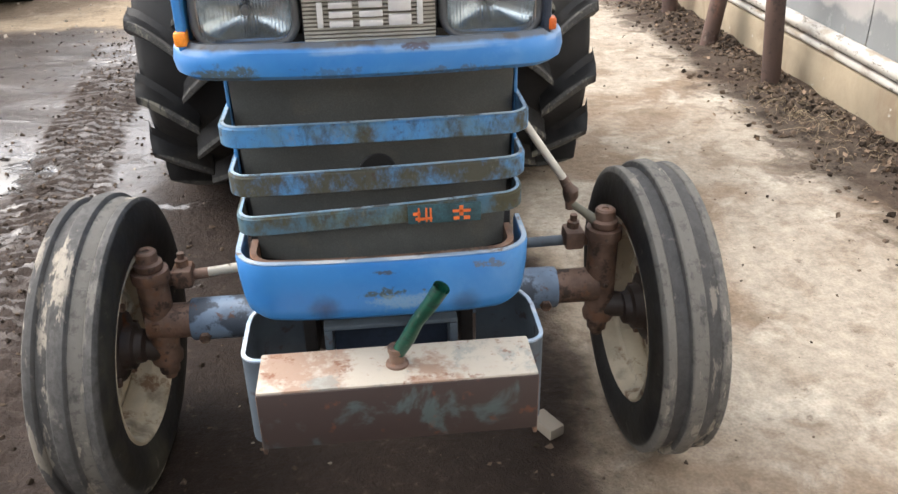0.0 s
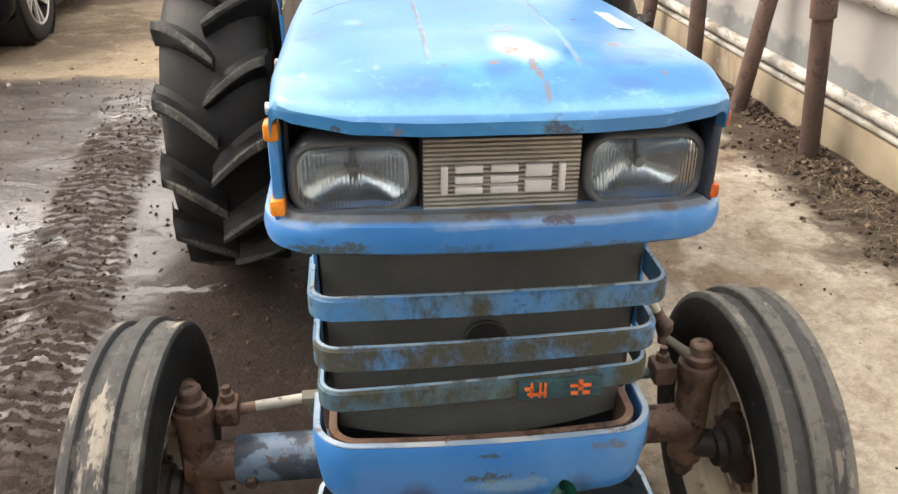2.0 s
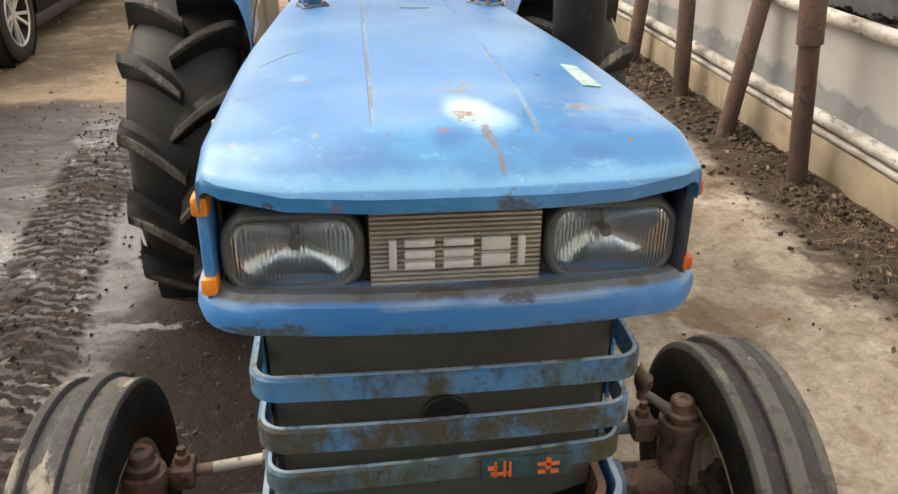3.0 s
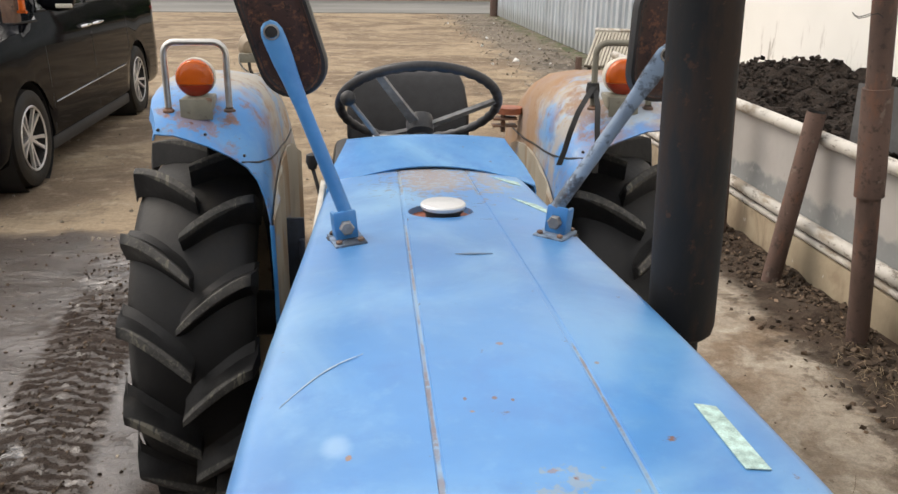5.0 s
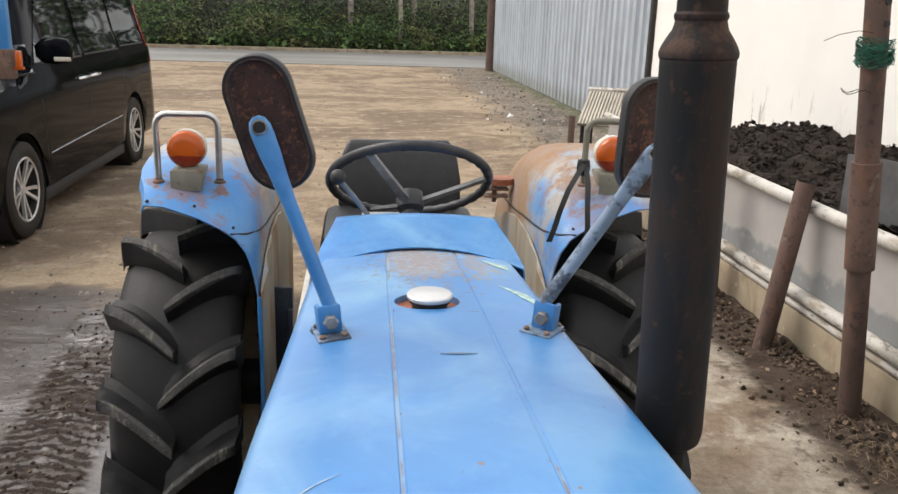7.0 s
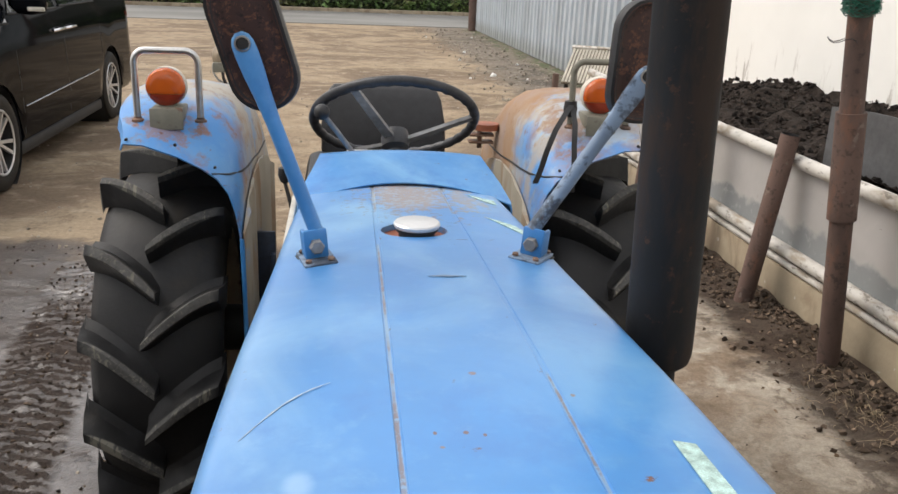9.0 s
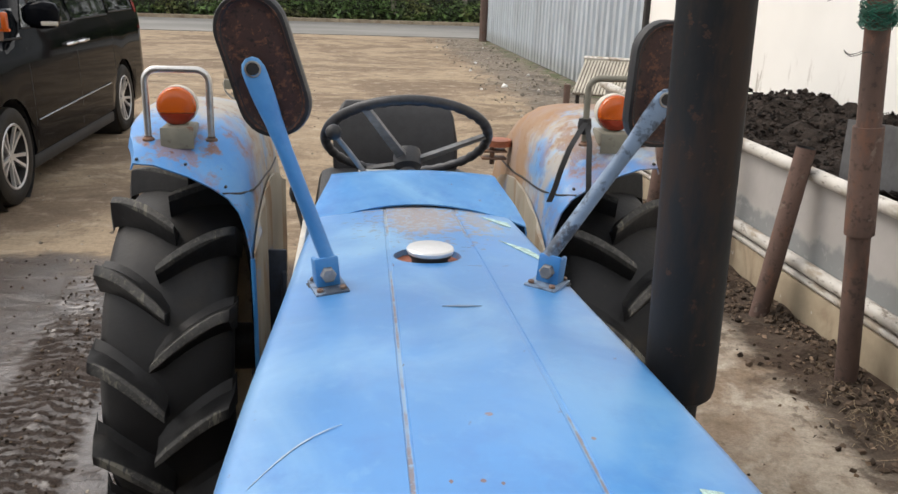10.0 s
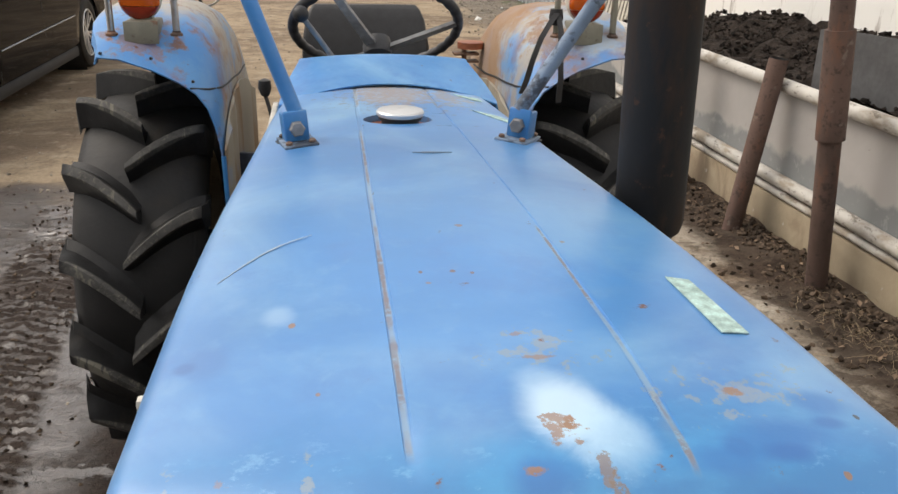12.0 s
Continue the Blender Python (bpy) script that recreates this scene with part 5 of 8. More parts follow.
# green netting and wires on the tall post
rnd = random.Random(5)
bm = bmesh.new()
for q in range(70):
    a0, z0 = rnd.random() * 6.28, rnd.uniform(1.505, 1.585)
    cx = 1.985 - 0.1 * z0
    pts = []
    for j in range(9):
        a = a0 + j * 0.45 * (1 if q % 2 else -1)
        rr = 0.052 + 0.02 * rnd.random()
        pts.append((cx + rr * math.cos(a), 4.60 + rr * math.sin(a), z0 + 0.022 * math.sin(j * 0.9 + q)))
    tube(bm, pts, 0.0016, 4, cap=False)
part("green_netting", bm, "net", None, "knotted green plastic netting round the post", 0, category="netting")
bm = bmesh.new()
tube(bm, [(1.79, 4.56, 1.62), (1.74, 4.58, 1.625), (1.68, 4.6, 1.61), (1.62, 4.6, 1.585)], 0.0014, 5, cap=False)
tube(bm, [(1.78 + 0.055 * math.cos(a), 4.60 + 0.055 * math.sin(a), 1.40 + 0.01 * math.sin(3 * a)) for a in [j * 0.4 for j in range(18)]], 0.0018, 5, cap=False)
tube(bm, [(1.88, 4.58, 1.42), (1.90, 4.6, 1.2), (1.88, 4.6, 1.0), (1.95, 4.6, 0.85)], 0.0014, 5, cap=False)
part("wire", bm, "iron_dark", None, "thin rusty wire twisted round the post", 0, category="wire")

# grey sheet stuck in the soil behind the tall post
bm = bmesh.new()
loft(bm, [[Vector((2.28, 5.38, 0.72)), Vector((2.30, 5.1, 0.72)), Vector((2.36, 4.4, 0.72))], [Vector((2.29, 5.40, 1.03)), Vector((2.31, 5.1, 1.05)), Vector((2.36, 4.4, 1.06))]])
solid(bm, 0.008)
part("grey_sheet", bm, "dark_sheet", None, "dark grey sheet standing in the soil", 0, category="sheet")

# pale ribbed board leaning by the fence
board = thing("ribbed_board", (2.9, 11.6, 0), "pale ribbed board propped up on legs by the fence", "board")
bm = bmesh.new()
m = Matrix.Translation((2.50, 11.45, 0.36)) @ Matrix.Rotation(radians(-26), 4, "Z") @ Matrix.Rotation(radians(27), 4, "X")
box(bm, (0, 0, 0), (0.92, 0.78, 0.02), m=m)
part("panel", bm, "pallet_shade", board, "backing panel coloured like the shade between the slats")
for q in range(23):
    bm = bmesh.new()
    box(bm, (0.006 + q * 0.040, 0, 0.0205), (0.028 + q * 0.040, 0.745, 0.036), m=m)
    part("slat", bm, "pallet", board, smooth=0)
bm = bmesh.new()
box(bm, (-0.02, 0.75, -0.02), (0.94, 0.80, 0.055), m=m, bevel=0.008)
part("top_edge", bm, "rail", board, "white top edge")
for lx, ly, hz in ((0.04, 0.05, 0.38), (0.84, 0.05, 0.38), (0.04, 0.70, 0.72), (0.84, 0.70, 0.72)):
    p = m @ Vector((lx, ly, 0))
    bm = bmesh.new()
    box(bm, (p.x, p.y, 0.0), (p.x + 0.04, p.y + 0.04, hz - 0.01))
    part("prop", bm, "iron_dark", board)
bm = bmesh.new()
tube(bm, [(2.38, 11.25, 0.0), (2.38, 11.25, 0.50)], 0.04, 12)
part("stake", bm, "rust_post", None, "short brown stake in the ground", category="stake")

# ---- undergrowth and trees beyond the road ----
bm = bmesh.new()
rows = []
for y, h in ((33.9, 0.02), (34.6, 0.25), (36, 0.9), (39, 1.8), (44, 3.2), (50, 4.5)):
    rows.append([Vector((x, y + 0.4 * noise.noise((x * 0.3, y, 0)), h + 0.3 * h * noise.noise((x * 0.4, y * 0.4, 2)))) for x in range(-40, 41, 2)])
loft(bm, rows)
part("bank", bm, "bank", None, "dark overgrown bank beyond the road", category="bank", kind="structure")


def bush_place(r):
    x = r.uniform(-16, 9)
    d = r.random() ** 1.5 * 5.0
    y = 33.95 + d
    tall = 0.1 + 1.7 * noise.noise((x * 0.45, 3.0, 0)) + 0.7 * noise.noise((x * 1.7, 1.0, 0))
    return x, y, max(0.02, 0.42 * d * r.random() ** 0.4 + max(0.25, 0.8 + 0.6 * tall) * r.random() ** 0.7)


tagged(new("undergrowth", leaf_field("undergrowth", 62000, bush_place, 0.095, "", "")), "dense mixed green and yellowing undergrowth beyond the road", "shrubs", kind="stuff")


def grass_tuft_place(r):
    x = r.uniform(-16, 9)
    return x, 33.9 + r.random() * 0.5, 0.05 + 0.35 * r.random() ** 2


tagged(new("verge_grass", leaf_field("verge_grass", 5000, grass_tuft_place, 0.22, "", "")), "rough green grass along the road's far edge", "grass", kind="stuff")


def tree(x, y, h, r, seed):
    t = thing("tree", (x, y, 0.2), "thin grey-barked tree with a dark green crown", "tree", "trees beyond the road")
    rnd = random.Random(seed)
    bm = bmesh.new()
    lean = rnd.uniform(-0.03, 0.03)
    tube(bm, [(x + lean * z, y, z) for z in (0.0, 1.0, 2.5, h * 0.6, h)], [r * 1.2, r, r * 0.9, r * 0.6, r * 0.15], 12)
    for q in range(7):
        z = h * rnd.uniform(0.45, 0.9)
        a = rnd.random() * 6.28
        l = rnd.uniform(1.0, 2.2)
        tube(bm, [(x + lean * z, y, z), (x + lean * z + l * 0.5 * math.cos(a), y + l * 0.5 * math.sin(a), z + 0.4), (x + lean * z + l * math.cos(a), y + l * math.sin(a), z + 0.9)], [r * 0.35, r * 0.22, r * 0.08], 6)
    part("trunk", bm, "bark", t, "slender grey trunk with limbs", at=(x, y, 0.2))

    def crown_place(q):
        z = h * q.uniform(0.5, 1.12)
        rad = 2.4 * (1 - abs(z / h - 0.8) * 1.4) * (0.3 + 0.7 * q.random() ** 0.5)
        a = q.random() * 6.28
        n = 1 + 0.4 * noise.noise((a * 1.3, z * 0.8, seed))
        return rad * n * math.cos(a), rad * n * math.sin(a), z - 0.2
    me = leaf_field("crown", 2600, crown_place, 0.22, "", "")
    c = new("crown", me)
    c.parent = t
    tagged(c, "loose dark green leaves")


for q, (x, y, h, r) in enumerate(((-0.46, 36.0, 8, 0.11), (1.49, 34.6, 7.5, 0.085), (2.05, 36.5, 9, 0.10), (4.25, 35.0, 8, 0.10), (-3.1, 37.0, 8, 0.09), (-7.5, 37, 8, 0.15), (-12, 36, 9, 0.14), (6.5, 36.5, 8, 0.15), (-4.6, 39, 9, 0.12))):
    tree(x, y, h, r, q)

# ---- the tractor ----
HOOD_HALF = [(1.80, 0.249), (1.95, 0.247), (2.15, 0.241), (2.4, 0.229), (2.65, 0.214), (2.95, 0.207), (3.2, 0.194)]
HOOD_MID = [(1.80, -0.005), (2.0, -0.008), (2.25, -0.012), (2.65, -0.014), (2.95, -0.010), (3.2, -0.006)]
HOOD_TOP = [(1.80, 1.155), (1.815, 1.166), (1.830, 1.1785), (1.845, 1.1900), (1.858, 1.1990), (1.866, 1.2035), (1.875, 1.2066), (1.888, 1.2088), (1.92, 1.211), (2.0, 1.215), (2.25, 1.216), (2.65, 1.205), (2.95, 1.190), (3.2, 1.178)]
CREASE_L = [(1.80, 0.083), (2.05, 0.0815), (2.37, 0.079), (2.85, 0.0715), (3.2, 0.0655)]
CREASE_R = [(1.80, 0.078), (1.97, 0.0805), (2.16, 0.0785), (2.37, 0.0760), (2.6, 0.0715), (2.95, 0.069), (3.2, 0.0705)]


def hood_z(x, y):
    h = lerp_table(HOOD_HALF, y)
    return lerp_table(HOOD_TOP, y) - 0.016 * ((x - lerp_table(HOOD_MID, y)) / h) ** 2


def hood_section(y):
    """One cross-section of the bonnet, left skirt to right skirt, with two pressed grooves."""
    h, mid = lerp_table(HOOD_HALF, y), lerp_table(HOOD_MID, y)
    r = 0.015 + 0.011 * smoothstep(1.82, 2.0, y)
    dip = 0.0016 * smoothstep(1.865, 1.93, y)
    def side(c):
        """Half a section outward from the middle; c is where its groove runs."""
        rows = [(0.0, 0.0), (c * 0.5, 0.0), (c - 0.014, 0.0), (c - 0.0042, 0.0), (c - 0.0030, -dip), (c + 0.0026, -dip), (c + 0.0032, 0.0), (c + 0.014, 0.0), ((c + h) / 2, 0.0), (h - r * 1.6, 0.0)]
        return rows

    pts, left = ([(x, hood_z(mid + s * x, y) + d) for x, d in side(lerp_table(CREASE_R if s > 0 else CREASE_L, y) - s * mid)] for s in (1, -1))
    ez = hood_z(h - r + mid, y)
    for k in range(1, 9):
        a = radians(90 - 90 * k / 8)
        for line in (pts, left):
            line.append((h - r + r * math.cos(a), ez - r + r * math.sin(a)))
    skirt = ez - r - (0.075 if y > 1.9 else 0.012)
    pts.append((h + 0.001, skirt))
    left.append((h + 0.001, skirt))
    return [Vector((mid - x, y, z)) for x, z in reversed(left[1:])] + [Vector((mid + x, y, z)) for x, z in pts]


def front_bow(x):
    """How far the bonnet's lip bulges forward at x."""
    return 0.018 * (x / 0.25) ** 2 + 0.026 * max(0.0, (abs(x) - 0.19) / 0.06) ** 2


def corner_lift(x, y):
    """The nose slope runs out towards the corners, where the top stays level to the tip."""
    return (1.211 - lerp_table(HOOD_TOP, y)) * 0.62 * min(1.0, abs(x) / 0.245) ** 3 if y < 1.92 else 0.0


def build_hood(tractor):
    bm = bmesh.new()
    ys = [1.815, 1.822, 1.830, 1.838, 1.845, 1.852, 1.858, 1.862, 1.866, 1.870, 1.875, 1.881, 1.888, 1.905, 1.93, 1.97, 2.02, 2.1, 2.2, 2.3, 2.4, 2.5, 2.6, 2.7, 2.735, 2.845, 2.9, 3.0, 3.08, 3.14, 3.19]
    secs = []
    for y in ys:
        s = hood_section(y)
        f = smoothstep(2.0, 1.815, y)
        secs.append([Vector((p.x, p.y + front_bow(p.x) * f, p.z + corner_lift(p.x, y))) for p in s])
    n = len(secs[0])
    rows = [[bm.verts.new(p) for p in s] for s in secs]
    mid = n // 2
    for i, (a, b) in enumerate(zip(rows, rows[1:])):
        for q in range(n - 1):
            if ys[i] == 2.735 and mid - 3 <= q <= mid + 2:
                continue
            bm.faces.new((a[q], a[q + 1], b[q + 1], b[q]))
    # the rolled lip along the front
    roll = [bm.verts.new((p.co.x * 1.004, p.co.y - 0.0035, p.co.z - 0.006)) for p in rows[0]]
    under = [bm.verts.new((p.co.x, p.co.y - 0.001, p.co.z - 0.021)) for p in rows[0]]
    back = [bm.verts.new((p.co.x * 0.985, p.co.y + 0.03, p.co.z - 0.002)) for p in under]
    for q in range(n - 1):
        bm.faces.new((roll[q], roll[q + 1], rows[0][q + 1], rows[0][q]))
        bm.faces.new((under[q], under[q + 1], roll[q + 1], roll[q]))
        bm.faces.new((back[q], back[q + 1], under[q + 1], under[q]))
    # the filler opening
    xm, xr, xl = lerp_table(HOOD_MID, 2.79), rows[ys.index(2.735)][mid + 3].co.x, rows[ys.index(2.735)][mid - 3].co.x
    ring, inner, low = [], [], []
    for q in range(32):
        a = 2 * math.pi * q / 32
        dx, dy = math.cos(a), math.sin(a)
        t = min((xr - xm if dx > 0 else xm - xl) / abs(dx) if abs(dx) > 1e-6 else 9, 0.055 / abs(dy) if abs(dy) > 1e-6 else 9)
        ox, oy = xm + dx * t, 2.79 + dy * t
        ring.append(bm.verts.new((ox, oy, hood_z(ox, oy))))
        ix, iy = xm + 0.0535 * dx, 2.79 + 0.047 * dy
        inner.append(bm.verts.new((ix, iy, hood_z(ix, iy))))
        low.append(bm.verts.new((ix, iy, hood_z(ix, iy) - 0.012)))
    for q in range(32):
        j = (q + 1) % 32
        bm.faces.new((ring[q], ring[j], inner[j], inner[q]))
        bm.faces.new((inner[q], inner[j], low[j], low[q]))
    bmesh.ops.remove_doubles(bm, verts=bm.verts, dist=0.0008)
    hood = part("hood", bm, "hood", tractor, "faded blue sheet-metal bonnet with rusty seams", smooth=38)
    # tank seen in the opening, and the cap
    bm = bmesh.new()
    lathe(bm, [(0, 0), (0.075, 0), (0.075, -0.05), (0, -0.05)], (-0.012, 2.79, 1.1855), "z", 24)
    part("fuel_tank", bm, "tank", tractor, "red-brown tank top under the bonnet")
    bm = bmesh.new()
    lathe(bm, [(0.031, 0.0), (0.0355, 0.0), (0.0372, 0.003), (0.0372, 0.006), (0.0350, 0.0085), (0.012, 0.0102), (0.0, 0.0105)], (-0.0085, 2.783, 1.2055), "z", 40)
    cap = part("fuel_cap", bm, "cap", tractor, "bright white-metal filler cap")
    bm = bmesh.new()
    lathe(bm, [(0, -0.045), (0.029, -0.045), (0.029, -0.006), (0.0335, -0.005), (0.0335, 0.0005), (0, 0.0005)], (-0.0085, 2.783, 1.2050), "z", 32)
    part("filler_neck", bm, "black", cap, "dark filler neck")
    # tapes, dents and scratches on the bonnet
    for name, corners, mat, label in (
            ("tape_strip", ((0.161, 2.125), (0.181, 2.121), (0.186, 2.021), (0.164, 2.021)), "mint", "mint green woven tape strip"),
            ("tape_patch", ((0.118, 3.085), (0.165, 3.055), (0.165, 3.02), (0.15, 3.03)), "mint", "torn mint tape"),
            ("tape_patch", ((0.125, 2.90), (0.165, 2.86), (0.187, 2.79), (0.17, 2.80)), "mint", "torn mint tape"),
            ("scratch", ((-0.014, 2.547), (0.008, 2.5500), (0.038, 2.548), (0.010, 2.5450)), "scratch", "scratched dent")):
        bm = bmesh.new()
        lo = [bm.verts.new((x, y, hood_z(x, y) + 0.0006)) for x, y in corners]
        hi = [bm.verts.new((x, y, hood_z(x, y) + 0.0016)) for x, y in corners]
        bm.faces.new(hi)
        for q in range(4):
            bm.faces.new((lo[q], lo[(q + 1) % 4], hi[(q + 1) % 4], hi[q]))
        part(name, bm, mat, hood, label, smooth=0)
    # a long curved scratch that thins out at both ends
    bm = bmesh.new()
    line = [Vector((-0.217 + 0.077 * t, 2.154 + 0.090 * t + 0.015 * math.sin(math.pi * t), 0)) for t in [q / 12 for q in range(13)]]
    secs = []
    for q, p in enumerate(line):
        d = (line[min(q + 1, 12)] - line[max(q - 1, 0)]).normalized()
        w = 0.0012 * math.sin(math.pi * (0.05 + 0.9 * q / 12)) * (0.7 + 0.3 * math.sin(q * 2.1))
        side = Vector((-d.y, d.x, 0)) * w
        secs.append([Vector((v.x, v.y, hood_z(v.x, v.y) + o)) for v, o in ((p - side, 0.0002), (p - side, 0.0007), (p + side, 0.0007), (p + side, 0.0002))])
    loft(bm, secs, closed=True, caps=True)
    part("scratch", bm, "scratch_pale", hood, "long pale scratch", smooth=0)
    bm = bmesh.new()
    box(bm, (-0.259, 2.018, 1.166), (-0.250, 2.027, 1.178), bevel=0.002)
    part("hood_clip", bm, "lamp_white", hood, "small white clip on the bonnet's edge")
    # dash cowl behind the bonnet
    bm = bmesh.new()
    secs = []
    for y, half, zc, ze, drop in ((3.145, 0.208, 1.188, 1.158, 0.2), (3.155, 0.209, 1.192, 1.161, 0.2), (3.20, 0.200, 1.207, 1.180, 0.2), (3.255, 0.175, 1.224, 1.212, 0.22),
                                  (3.265, 0.172, 1.227, 1.217, 0.22), (3.30, 0.172, 1.222, 1.212, 0.22), (3.36, 0.172, 1.19, 1.18, 0.2)):
        s = []
        for k in range(-8, 9):
            u = k / 8
            s.append(Vector((half * u, y - 0.055 * u * u * smoothstep(3.25, 3.15, y), zc - (zc - ze) * u * u)))
        ye = y - 0.055 * smoothstep(3.25, 3.15, y)
        s = [Vector((-half - 0.004, ye, ze - drop))] + [Vector((-half - 0.003, ye, ze - 0.012))] + s + [Vector((half + 0.003, ye, ze - 0.012)), Vector((half + 0.004, ye, ze - drop))]
        secs.append(s)
    loft(bm, secs)
    solid(bm, 0.003)
    part("dash_cowl", bm, "blue", tractor, "blue instrument cowl behind the bonnet", smooth=35)


def headlight(tractor, cx):
    bm = bmesh.new()
    secs = []
    for w, h, r, y in ((0.150, 0.095, 0.036, 1.925), (0.150, 0.095, 0.036, 1.900), (0.149, 0.094, 0.0355, 1.893), (0.146, 0.091, 0.034, 1.888), (0.140, 0.086, 0.031, 1.8855), (0.134, 0.081, 0.028, 1.8850), (0.129, 0.077, 0.0255, 1.8865), (0.1265, 0.0745, 0.024, 1.890), (0.1255, 0.0735, 0.023, 1.91)):
        secs.append([Vector((cx + x, y, 1.073 + z)) for x, z in round_rect(w, h, r)])
    loft(bm, secs, closed=True)
    lamp = part("headlight", bm, "gasket", tractor, "rectangular headlight with a grey rubber surround", smooth=50)
    bm = bmesh.new()
    secs = []
    for s, y in ((1.0, 1.889), (0.93, 1.8865), (0.8, 1.8845), (0.55, 1.8825), (0.3, 1.8815), (0.05, 1.8812)):
        secs.append([Vector((cx + x * s, y, 1.073 + z * s)) for x, z in round_rect(0.1265, 0.0745, 0.024)])
    loft(bm, secs, closed=True)
    bm.faces.new([v for v in bm.verts][-24:])
    part("lens", bm, "lens", lamp, "ribbed headlight glass", smooth=60).visible_shadow = False
    # deep silvered bowl, flatter below, where the sky shows in it
    bm = bmesh.new()
    secs = []
    for s, y in [(1.0, 1.893)] + [(q / 10, 1.896 + 0.030 * (1 - (q / 10) ** 2)) for q in (9.8, 9, 8, 7, 6, 5, 4, 3, 2, 1)]:
        secs.append([Vector((cx + x * s, y, 1.073 + z * s)) for x, z in round_rect(0.1255, 0.0735, 0.023 + 0.010 * (1 - s))])
    loft(bm, secs, closed=True)
    bm.faces.new([v for v in bm.verts][-24:])
    part("reflector", bm, "reflector", lamp, "silvered reflector", smooth=80)
    bm = bmesh.new()
    lathe(bm, [(0, -0.012), (0.0055, -0.011), (0.007, -0.008), (0.007, 0.0), (0.004, 0.002), (0.004, 0.012)], (cx, 1.916, 1.074), "y", 14)
    part("bulb_shield", bm, "spoke", lamp, "grey bulb shield")


def nameplate(tractor):
    bm = bmesh.new()
    box(bm, (-0.091, 1.884, 1.026), (0.091, 1.898, 1.118), bevel=0.0015)
    plate = part("nameplate", bm, "plate_groove", tractor, "ribbed silver-beige badge panel with silver bars")
    bm = bmesh.new()
    for k in range(17):
        z = 1.0285 + k * 0.00545
        box(bm, (-0.0905, 1.8805, z), (0.0905, 1.8850, z + 0.0030), bevel=0.0006)
    part("rib", bm, "plate", plate, "fine horizontal ribs", kind="stuff")
    # five plain silver shapes where the maker's badge stands
    for x0, x1, rows in ((-0.071, -0.063, 1), (-0.055, -0.023, 3), (-0.014, 0.018, 3), (0.026, 0.057, 2), (0.065, 0.073, 1)):
        h = 0.034
        gap = 0.0045 if rows > 1 else 0
        each = (h - gap * (rows - 1)) / rows
        for q in range(rows):
            bm = bmesh.new()
            z = 1.054 + q * (each + gap)
            box(bm, (x0, 1.8745, z), (x1, 1.8815, z + each), bevel=0.0012)
            part("badge_bar", bm, "silver", plate, "raised silver bar")


